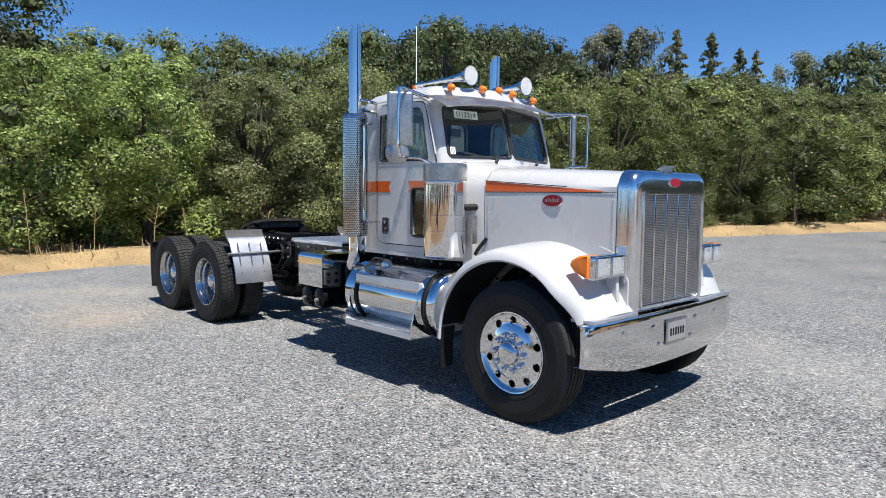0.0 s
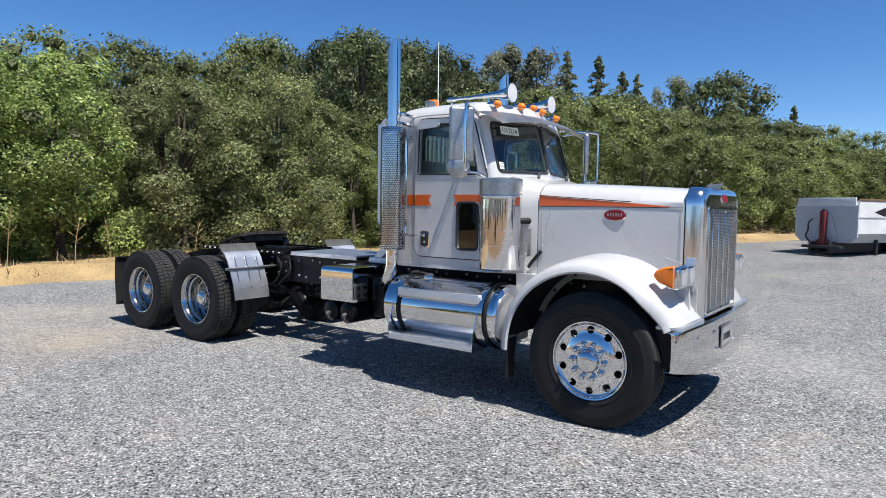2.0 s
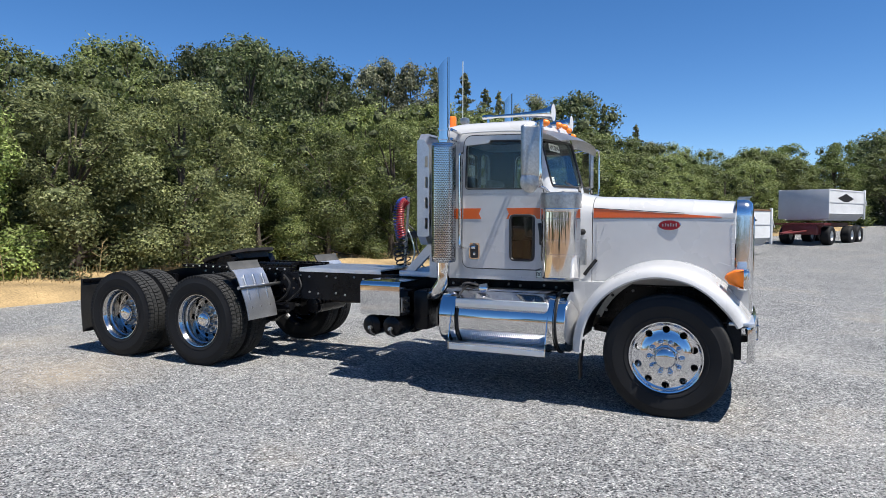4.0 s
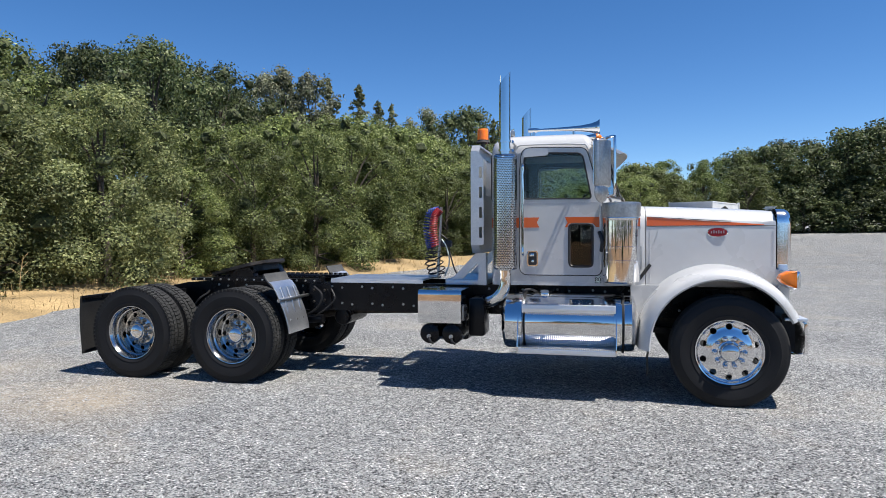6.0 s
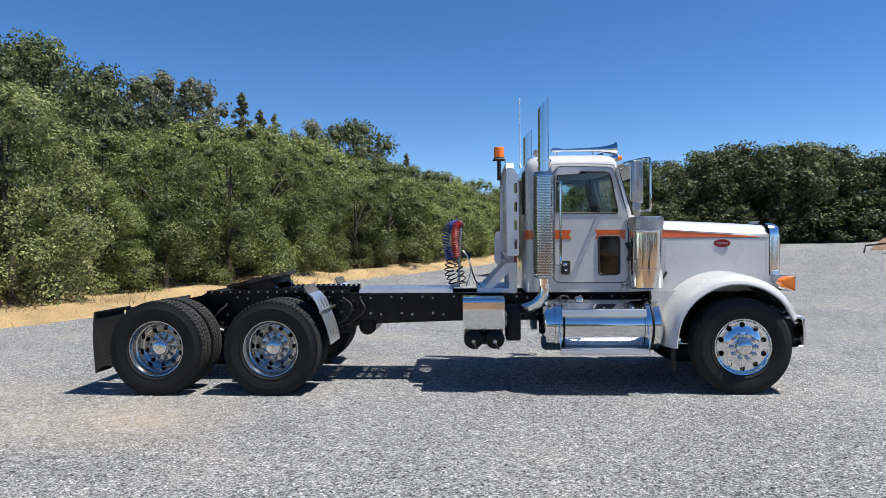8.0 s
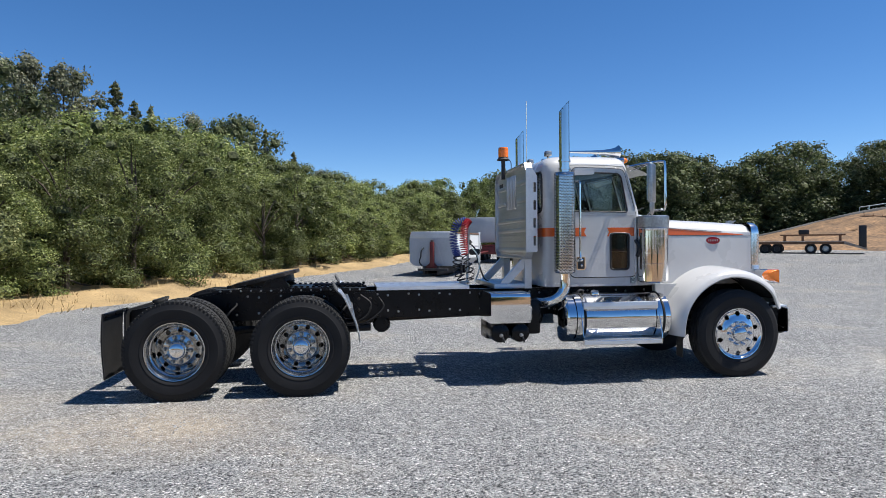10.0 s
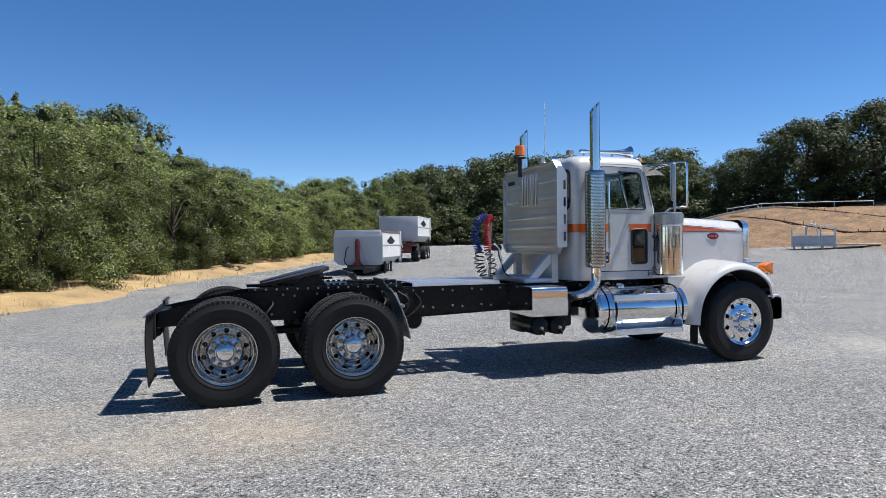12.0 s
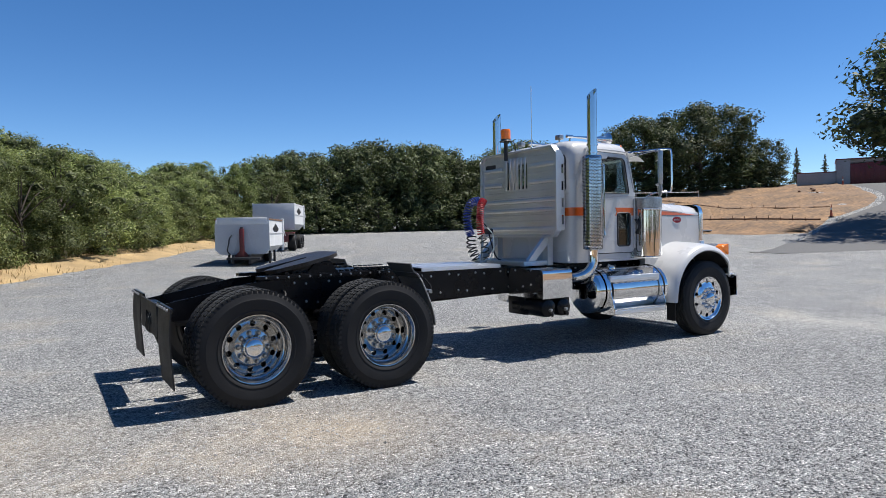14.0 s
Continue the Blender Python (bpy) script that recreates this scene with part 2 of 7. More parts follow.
def box(bm, lo, hi, bevel=0.0, segments=2):
    c = [(a + b) / 2 for a, b in zip(lo, hi)]
    d = [abs(b - a) for a, b in zip(lo, hi)]
    r = bmesh.ops.create_cube(bm, size=1, matrix=Matrix.Translation(c) @ Matrix.Diagonal((*d, 1)))
    if bevel:
        edges = list({e for v in r["verts"] for e in v.link_edges})
        bmesh.ops.bevel(bm, geom=edges, offset=bevel, segments=segments, affect="EDGES", profile=0.5)
    return bm


def smooth01(a, b, v):
    t = min(1, max(0, (v - a) / (b - a)))
    return t * t * (3 - 2 * t)


# ---- ground ----
def road_y(x):
    """The middle of the drive that climbs past the bank."""
    return 12.0 + 5.0 * smooth01(28, 52, x) + 16.0 * smooth01(54, 85, x)


def height(x, y):
    """The lot is level round the truck, rises gently beyond, and a bank climbs to the east."""
    z = 0.028 * max(0, y - 14) * (1 - 0.45 * smooth01(60, 140, y)) + 0.010 * max(0, x - 6) * (1 - 0.6 * smooth01(80, 300, x))
    across = x + 5.7 - (y + 8.5) * 0.815
    near_bend = smooth01(32, 80, x) * smooth01(-2, 20, across)
    shoulder = 0.67 * smooth01(60, 82, math.hypot(x + 6, y + 8)) * smooth01(-14, 11, across)
    return z + 5.3 * max(near_bend, shoulder)


def spread(lo, hi, step, reach):
    """Grid lines: even between lo and hi, then ever wider out to the horizon."""
    v = list(np.arange(lo, hi + 0.01, step))
    s, a, b = step, lo, hi
    while a > -reach:
        s *= 1.25
        a, b = a - s, b + s
        v = [a] + v + [b]
    return v


gx, gy = spread(-30, 100, 1.0, 1600), spread(-20, 100, 1.0, 1600)
gv = [(x, y, height(x, y)) for y in gy for x in gx]
w = len(gx)
gf = [(j * w + i, j * w + i + 1, (j + 1) * w + i + 1, (j + 1) * w + i) for j in range(len(gy) - 1) for i in range(w - 1)]
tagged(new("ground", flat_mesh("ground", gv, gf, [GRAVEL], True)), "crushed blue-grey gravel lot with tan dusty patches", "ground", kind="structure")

EDGE = [(-13, -40), (-13, -14), (-13, -3), (-13, 4), (-12.2, 8), (-10.5, 14), (-9.0, 18), (-6, 23.5), (-3, 29.5), (1, 37), (5, 45), (10, 56)]


def along(line, step):
    """Points every step metres along a polyline, each with the way that it runs."""
    out, left = [], 0.0
    for (ax, ay), (bx, by) in zip(line, line[1:]):
        d = math.hypot(bx - ax, by - ay)
        q = left
        while q < d:
            out.append((ax + (bx - ax) * q / d, ay + (by - ay) * q / d, (bx - ax) / d, (by - ay) / d))
            q += step
        left = q - d
    return out


def ribbon(name, rows, mat):
    """A strip of ground from rows of points across it."""
    n = len(rows[0])
    vs = [p for r in rows for p in r]
    fs = [(j * n + i, j * n + i + 1, (j + 1) * n + i + 1, (j + 1) * n + i) for j in range(len(rows) - 1) for i in range(n - 1)]
    return new(name, flat_mesh(name, vs, fs, [mat], True))


rows = []
for x, y, dx, dy in along(EDGE, 0.5):
    row = []
    for i in range(15):
        q = -0.5 + i * 0.55
        jag = 0.8 * noise.noise((x * 0.35, y * 0.35, 3.0)) + 0.4 * noise.noise((x * 1.3, y * 1.3, i * 0.2))
        px, py = x - dy * (q + jag), y + dx * (q + jag)
        rise = 0.30 * smooth01(0.0, 1.4, q) * (0.8 + 0.6 * noise.noise((x * 0.5, y * 0.5, q)))
        row.append((px, py, height(px, py) + rise + (0.012 if i else -0.06)))
    rows.append(row)
tagged(ribbon("verge", rows, STRAW), "low bank of dry yellow grass along the trees", "verge", kind="structure")

rows = []
for x, y, dx, dy in along(EDGE, 1.0):
    row = []
    for i in range(12):
        q = 5.5 + 5.0 * i
        px, py = x - dy * q, y + dx * q
        row.append((px, py, height(px, py) + 0.22 + 0.08 * noise.noise((px * 0.3, py * 0.3, 1.0))))
    rows.append(row)
tagged(ribbon("woodland_floor", rows, LITTER), "brown leaf litter under the trees", "ground", kind="structure")

rows = []
for i in range(48):
    x = 23 + i * 1.25
    c = road_y(x)
    half = 1.2 + 4.1 * smooth01(22, 34, x)
    row = []
    for j in range(9):
        y = c - half + 2 * half * j / 8 + 0.25 * noise.noise((x * 0.4, j * 2.0, 1.0))
        row.append((x, y, height(x, y) + (0.03 if 0 < j < 8 else -0.05)))
    rows.append(row)
tagged(ribbon("road", rows, ASPHALT), "grey asphalt drive climbing past a bare bank", "road", kind="structure")

rows = []
for i in range(66):
    x = 38.5 + i * 0.8
    lo = road_y(x) + 4.9
    hi = max(lo + 1, min(80, (x + 5.7) / 0.815 - 8.5))
    row = []
    for j in range(50):
        y = lo + (hi - lo) * j / 49
        px = x + (1.6 * noise.noise((y * 0.22, 5.0, 0)) if i < 3 else 0) + 0.2 * noise.noise((x, y, 9))
        bumpy = 0.12 * noise.noise((x * 0.5, y * 0.5, 0)) + 0.05 * noise.noise((x * 1.7, y * 1.7, 4))
        step = 0.12 * math.sin(x * 0.75)
        row.append((px, y, height(px, y) + (0.16 + bumpy + step if 0 < i < 65 and 0 < j < 49 else -0.08)))
    rows.append(row)
tagged(ribbon("hillside", rows, DIRT), "bare brown earth bank with dry terraces", "hillside", kind="structure")


# the bank's shoulder behind the flatbed, and the grey track along its top
for name, a0, a1, r0, r1, mat, label, kind_of in (("bank_shoulder", 33.5, 53, 61, 83, DIRT, "bare brown earth rising behind the flatbed", "hillside"),
                                                  ("upper_track", 27, 47, 80.5, 85, ASPHALT, "grey track along the top of the bank", "road")):
    rows = []
    for i in range(60):
        a = radians(a0 + (a1 - a0) * i / 59)
        row = []
        for j in range(24):
            d = r0 + (r1 - r0) * j / 23 + 1.2 * noise.noise((i * 0.15, 4.0, 0))
            px, py = -6 + d * math.sin(a), -8 + d * math.cos(a)
            edge = i in (0, 59) or j in (0, 23)
            rough = 0.22 + 0.14 * noise.noise((px * 0.5, py * 0.5, 2)) + 0.06 * noise.noise((px * 1.6, py * 1.6, 5)) if mat is DIRT else 0.42
            row.append((px, py, height(px, py) + (-0.1 if edge else rough)))
        rows.append(row)
    tagged(ribbon(name, rows, mat), label, kind_of, kind="structure")

# bank on the near side, never in view: added for the chrome to reflect
rows = []
for i in range(60):
    x = -45 + 2.0 * i
    row = []
    for j in range(8):
        q = j * 1.2
        y = -17 - q + 1.2 * noise.noise((x * 0.15, 2.0, j * 0.1))
        row.append((x, y, height(x, y) + 1.3 * smooth01(0, 7, q) + 0.15 * noise.noise((x * 0.4, y * 0.4, 0)) * (j > 0) + (0.02 if j else -0.06)))
    rows.append(row)
tagged(ribbon("near_bank", rows, DIRT), "brown earth bank added out of view for the chrome to reflect", "bank", kind="structure")


# ---- trees ----
def leaf_cloud(rng, blobs, count, size, sag=0.0):
    """Small bent leaves over many overlapping lumps: denser at each lump's skin, thinned by noise so that gaps stay."""
    lumps = np.array(blobs)
    weights = lumps[:, 3] ** 2
    many = int(count * 1.7)
    b = lumps[rng.choice(len(lumps), size=many, p=weights / weights.sum())]

    def unit(a):
        return a / (np.linalg.norm(a, axis=1, keepdims=True) + 1e-9)
    d = unit(rng.normal(size=(many, 3)))
    rad = b[:, 3:4] * (1 - np.abs(rng.normal(size=(many, 1))) * 0.22) * (1 + 0.12 * rng.normal(size=(many, 1)))
    p = b[:, :3] + d * rad * np.stack([np.ones(many), np.ones(many), b[:, 4]], 1)
    keep = np.array([q[2] > 0.05 and noise.noise((q[0] * 1.1, q[1] * 1.1, q[2] * 1.1)) > -0.27 for q in p.tolist()])
    p, d = p[keep][:count], d[keep][:count]
    n = len(p)
    d = unit(d + (0.0, 0.0, 0.5))
    a = rng.normal(size=(n, 3))
    a = unit(a - d * (a * d).sum(1, keepdims=True) * 0.6)
    a[:, 2] -= sag
    c = unit(np.cross(a, d + rng.normal(size=(n, 3)) * 0.55))
    s = size * rng.uniform(0.6, 1.4, (n, 1))
    v = np.stack([p - a * s, p + a * s * 0.6 + c * s * 0.6, p + a * s * 0.6 - c * s * 0.6 + d * s * 0.15], 1).reshape(-1, 3)
    return v.tolist(), np.arange(3 * n).reshape(-1, 3).tolist()


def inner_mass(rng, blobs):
    """A solid core inside each lump, added to block light and darken the gaps."""
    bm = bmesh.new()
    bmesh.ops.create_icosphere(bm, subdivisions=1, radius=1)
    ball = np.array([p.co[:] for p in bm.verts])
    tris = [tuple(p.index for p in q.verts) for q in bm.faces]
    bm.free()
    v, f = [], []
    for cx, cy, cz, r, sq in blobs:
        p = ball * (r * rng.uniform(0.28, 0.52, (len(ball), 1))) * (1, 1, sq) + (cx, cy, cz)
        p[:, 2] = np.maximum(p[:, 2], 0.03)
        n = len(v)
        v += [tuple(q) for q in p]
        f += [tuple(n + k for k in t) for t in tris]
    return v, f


def limb(bm, pts, radii, seg=7):
    """A tapered round limb through points."""
    rings = []
    for i, p in enumerate(pts):
        p = Vector(p)
        ahead = (Vector(pts[min(i + 1, len(pts) - 1)]) - Vector(pts[max(i - 1, 0)])).normalized()
        side = ahead.orthogonal().normalized() if i == 0 else (side - ahead * side.dot(ahead)).normalized()
        up = ahead.cross(side)
        rings.append([bm.verts.new(p + (side * math.cos(2 * math.pi * j / seg) + up * math.sin(2 * math.pi * j / seg)) * radii[i]) for j in range(seg)])
    for a, b in zip(rings, rings[1:]):
        for j in range(seg):
            bm.faces.new((a[j], a[(j + 1) % seg], b[(j + 1) % seg], b[j]))
    for r in (rings[0], rings[-1]):
        bm.faces.new(r)


def broadleaf(seed, mat, high, wide, low, count, size, label, kind_name="tree"):
    """A broad-leaved tree, high metres tall: trunk with limbs that reach into lumps of leaves, the lowest at low."""
    rng = np.random.default_rng(seed)
    thing = tagged(new(kind_name), label, "tree")
    blobs = []
    n = 34
    for i in range(n):
        q = (i + 0.5) / n
        z = low + (high - low) * q
        girth = wide * (0.55 + 0.45 * math.sin(math.pi * min(1, 0.25 + q * 0.72)) ** 0.8) * (1.0 if q < 0.75 else 1.0 - (q - 0.75) * 2.4)
        a = i * 2.4 + rng.uniform(-0.5, 0.5)
        d = girth * rng.uniform(0.45, 0.95) if i < n - 2 else 0.1
        r = wide * rng.uniform(0.26, 0.42) * (1 - 0.35 * q)
        blobs.append((d * math.cos(a), d * math.sin(a), min(z, high - r * 0.8), r, rng.uniform(0.7, 1.0)))
    v, f = leaf_cloud(rng, blobs, count, size)
    crown = new("crown", flat_mesh("crown", v, f, [mat]))
    crown.parent = thing
    inner = new("inner_foliage", flat_mesh("inner_foliage", *inner_mass(np.random.default_rng(seed + 500), blobs), [CROWN_SHADE]))
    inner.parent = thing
    bm = bmesh.new()
    lean = rng.uniform(-0.3, 0.3, 2)
    t = high * 0.016 + 0.02
    top = (lean[0], lean[1], high * 0.6)
    limb(bm, [(0, 0, -0.2), (lean[0] * 0.2, lean[1] * 0.2, high * 0.2), (lean[0] * 0.6, lean[1] * 0.6, high * 0.4), top, (lean[0], lean[1], high * 0.86)],
         [t * 1.3, t, t * 0.8, t * 0.5, t * 0.12])
    for i in range(0, n, 3):
        bx, by, bz, r, _ = blobs[i]
        z0 = max(high * 0.12, min(high * 0.7, bz * 0.6))
        limb(bm, [(lean[0] * 0.5, lean[1] * 0.5, z0), (bx * 0.45, by * 0.45, z0 + (bz - z0) * 0.6), (bx, by, bz)], [t * 0.45, t * 0.28, t * 0.06], 5)
    part("trunk", bm, BARK, thing, "rough grey-brown bark")
    return thing


def conifer(seed, mat, high, wide, count, label):
    """A narrow conifer: a straight trunk and tiers of drooping boughs."""
    rng = np.random.default_rng(seed)
    thing = tagged(new("conifer"), label, "tree")
    blobs, boughs = [], []
    for i in range(84):
        q = i / 84
        z = high * (0.20 + 0.79 * q)
        r = wide * (1 - q) ** 0.75 * rng.uniform(0.45, 1.15) + 0.12
        a = i * 2.4 + rng.uniform(-0.4, 0.4)
        lift = rng.uniform(-0.35, 0.15)
        for t in (0.3, 0.6, 0.92):
            blobs.append((r * t * math.cos(a), r * t * math.sin(a), z + r * t * lift, 0.14 + 0.20 * r * (1.15 - t), 0.8))
        boughs.append(((0, 0, z), (r * math.cos(a), r * math.sin(a), z + r * lift)))
    v, f = leaf_cloud(rng, blobs, count, 0.15, 0.4)
    crown = new("crown", flat_mesh("crown", v, f, [mat]))
    crown.parent = thing
    bm = bmesh.new()
    limb(bm, [(0, 0, -0.2), (0, 0, high * 0.5), (0, 0, high)], [high * 0.016, high * 0.01, 0.02])
    for a, b in boughs[::2]:
        limb(bm, [a, b], [0.05, 0.015], 4)
    part("trunk", bm, BARK, thing, "straight brown trunk")
    return thing


OLIVE_LABEL = "dense olive-green live oak growing down to the ground"
kinds = {
    "olive": [broadleaf(11 + i, LEAF_OLIVE, 6.5, 2.5, 0.25, 36000, 0.0470, OLIVE_LABEL) for i in range(3)],
    "light": [broadleaf(24 + i, LEAF_LIGHT, 6.5, 2.4, 0.25, 36000, 0.0470, "light olive-green tree at the edge of the gravel") for i in range(2)],
    "second": [broadleaf(64 + i, LEAF_OLIVE, 6.5, 2.6, 0.6, 15000, 0.0720, "olive-green live oak close behind the front row") for i in range(2)],
    "bright": [broadleaf(21, LEAF_BRIGHT, 6.5, 2.3, 0.3, 30000, 0.0560, "bright green broad-leaved tree at the edge of the gravel")],
    "pale": [broadleaf(31, LEAF_PALE, 6.5, 2.0, 0.8, 15000, 0.0650, "pale grey-green tree with an airy crown")],
    "back": [broadleaf(71 + i, LEAF_OLIVE, 11.0, 4.2, 3.8, 10500, 0.1000, "olive-green live oak standing behind others") for i in range(2)],
    "dark": [broadleaf(41 + i, LEAF_DARK, 9.0, 4.0, 1.6, 9500, 0.1220, "dark green oak with a domed crown") for i in range(3)],
    "domed": [broadleaf(91 + i, LEAF_DARK, 16.0, 5.2, 7.0, 13000, 0.1450, "tall dark oak with a domed crown above the others") for i in range(2)],
    "thicket": [broadleaf(85, LEAF_DARK, 4.0, 2.0, 0.1, 1600, 0.1120, "dark low thicket under the trees")],
    "screen": [broadleaf(81, LEAF_DARK, 9.0, 4.0, 0.6, 3000, 0.2400, "dark oak on the near side of the lot")],
    "oak": [broadleaf(61, LEAF_DARK, 9.0, 4.3, 3.8, 18000, 0.1200, "dark spreading oak with a bare trunk on the bank")],
    "conifer": [conifer(51, LEAF_CONIFER, 16.0, 3.0, 9500, "narrow brownish conifer standing above the oaks"),
                conifer(52, LEAF_CONIFER, 16.0, 3.3, 9500, "dark conifer standing above the oaks")],
}
NATIVE = {"olive": 6.5, "second": 6.5, "light": 6.5, "bright": 6.5, "pale": 6.5, "back": 11.0, "dark": 9.0, "domed": 16.0, "thicket": 4.0, "screen": 9.0, "oak": 9.0, "conifer": 16.0}
GROUP = {"olive": "trees along the verge", "second": "trees behind the verge", "light": "trees along the verge", "bright": "trees along the verge", "pale": "trees along the verge", "back": "trees behind the verge", "dark": "oaks round the lot", "domed": "tall dark oaks", "thicket": "thickets", "screen": "oaks round the lot",
         "oak": "oaks on the bank", "conifer": "conifers"}
used = set()
tree_rng = random.Random(4)


def plant(kind, x, y, high, fat=1.0):
    """Sets a tree of that kind at a place, grown to that height, turned by chance."""
    fresh = [q for q in range(len(kinds[kind])) if (kind, q) not in used]
    i = fresh[0] if fresh else tree_rng.randrange(len(kinds[kind]))
    model = kinds[kind][i]
    s = high / NATIVE[kind]
    m = pose(x, y, height(x, y), 0, 0, tree_rng.uniform(0, 360))
    if (kind, i) in used:
        ob = copy_thing(model, m)
    else:
        used.add((kind, i))
        ob = model
        ob.matrix_basis = m
    ob.scale = (s * fat * tree_rng.uniform(0.92, 1.08), s * fat * tree_rng.uniform(0.92, 1.08), s)
    ob["group"] = GROUP[kind]


# the line of the treetops round the lot, as it stands over five places on it: the place, bearings in degrees, rise
TOPS = [
    (3.2, -4.8, [-80.6, -75.9, -73.3, -68.8, -67.3, -63.1, -56.7, -53.8, -48.0, -43.6, -38.3, -34.0, -28.1, -20.1, -18.9, -12.9],
     [0.184, 0.226, 0.215, 0.22, 0.242, 0.222, 0.218, 0.248, 0.26, 0.27, 0.239, 0.207, 0.189, 0.171, 0.14, 0.138]),
    (1.3, -6.5, [-63.9, -61.8, -56.6, -54.2, -47.3, -36.9, -34.0, -24.1, -17.4, -10.5, -5.8, -1.0, 0.9, 4.3],
     [0.22, 0.237, 0.201, 0.226, 0.263, 0.252, 0.217, 0.174, 0.163, 0.137, 0.111, 0.082, 0.098, 0.104]),
    (-2.5, -8.3, [-38.8, -34.1, -31.0, -29.4, -27.3, -22.8, -20.1, -13.6, -8.7, -5.7, 11.7, 16.9, 22.8, 29.9],
     [0.264, 0.275, 0.268, 0.252, 0.192, 0.185, 0.167, 0.176, 0.169, 0.126, 0.119, 0.142, 0.141, 0.125]),
    (-5.2, -8.5, [-23.5, -19.5, -8.5, -6.3, -2.5, 0.3, 4.5, 6.7, 14.2, 27.7, 33.0, 36.4, 41.8, 45.2],
     [0.177, 0.173, 0.19, 0.155, 0.111, 0.115, 0.066, 0.103, 0.112, 0.133, 0.122, 0.128, 0.119, 0.162]),
    (-8.2, -7.1, [-2.4, -1.1, 2.6, 6.7, 8.2, 13.4, 18.4, 21.3, 29.6, 35.1, 46.7, 49.5, 54.3, 57.2, 60.8],
     [0.146, 0.116, 0.114, 0.074, 0.101, 0.089, 0.128, 0.144, 0.131, 0.107, 0.16, 0.179, 0.183, 0.16, 0.111]),
]


def skyline(x, y):
    """How high a treetop may stand at a place: under the line of the tops from everywhere on the lot."""
    tops = []
    for ex, ey, bearing, rise in TOPS:
        q = math.degrees(math.atan2(x - ex, y - ey))
        if bearing[0] - 3 < q < bearing[-1] + 3:
            tops.append(1.65 + math.hypot(x - ex, y - ey) * float(np.interp(q, bearing, rise)))
    return min(tops) if tops else 12.0


# the front row of rounded trees, a second one close behind, and taller ones at the back
for offset, step, fat in ((3.4, 2.8, 1.08), (6.8, 3.2, 1.12), (12.0, 4.2, 1.1), (19.5, 5.6, 1.15)):
    for x, y, dx, dy in along(EDGE, step):
        if y < -3.5:
            continue
        q = offset + tree_rng.uniform(-0.7, 0.7)
        px, py = x - dy * q + tree_rng.uniform(-0.4, 0.4), y + dx * q
        roof = max(2.5, min(skyline(px, py), 17) - height(px, py))
        if offset < 5:
            top = min(roof * tree_rng.uniform(0.86, 1.06), tree_rng.uniform(5.4, 6.9) if py < 9 else tree_rng.uniform(3.9, 6.9) if py < 20 else 9)
        elif offset < 10:
            top = min(roof * tree_rng.uniform(0.92, 1.10), tree_rng.uniform(5.6, 8.3) if py < 18 else 10)
        else:
            top = roof * tree_rng.uniform(0.88, 1.03)
        roll = tree_rng.random()
        if offset < 10:
            kind = "bright" if -0.8 < py < 2.6 else "light" if roll < (0.75 if 2.6 < py < 9.5 else 0.2) and py < 16 else "olive"
            kind = "second" if py > 26 or (offset > 5 and kind == "olive") else kind
        else:
            kind = "domed" if top > 9 and roll < 0.35 else "pale" if roll > 0.95 else "back"
        plant(kind, px, py, top, fat * (6.2 / top) ** 0.35)
for offset, step in ((8.5, 2.3), (14.5, 2.6)):
    for x, y, dx, dy in along(EDGE, step):
        if y > -3.5:
            plant("thicket", x - dy * offset + tree_rng.uniform(-0.6, 0.6), y + dx * offset, tree_rng.uniform(3.2, 4.6), 1.2)

# taller trees behind the first rows: dark oaks up to the line of the tops, conifers and airy trees above it
for x, y in ((-37, 39), (-41.5, 36.5), (-33, 42), (-44, 42), (-30.5, 43.5), (-30, 52), (-47, 33), (-35.5, 46), (-39.5, 44)):
    plant("domed", x, y, skyline(x, y) * tree_rng.uniform(0.93, 1.0) - height(x, y), 0.85)
for x, y in ((-46, 30), (-50, 20), (-52, 10), (-25, 60), (-20, 62), (-15, 66), (-10, 66), (-6, 68), (-40, 20), (-42, 12), (-40, 27), (-45, 4)):
    plant("back", x, y, skyline(x, y) * tree_rng.uniform(0.98, 1.06) - height(x, y), 0.95)
for kind, x, y, top in (("conifer", -33.2, 65.1, 20.6), ("conifer", -29.3, 65.3, 19.6), ("conifer", -30.6, 75.9, 19.8), ("conifer", -28.8, 76.1, 19.3), ("conifer", -36.5, 62.0, 19.5),
                        ("dark", -19.0, 80.0, 19.0), ("conifer", -15.5, 80.0, 17.3), ("dark", -21.5, 80.0, 18.4), ("pale", -24.5, 78.0, 18.6), ("conifer", -12.5, 88.0, 15.5),
                        ("pale", -29.2, 45.4, 16.5), ("pale", -26.9, 46.6, 16.1), ("pale", -31.5, 47.5, 16.6)):
    plant(kind, x, y, top - height(x, y), 0.9 if kind == "dark" else 0.8 if kind == "pale" else 1.0)

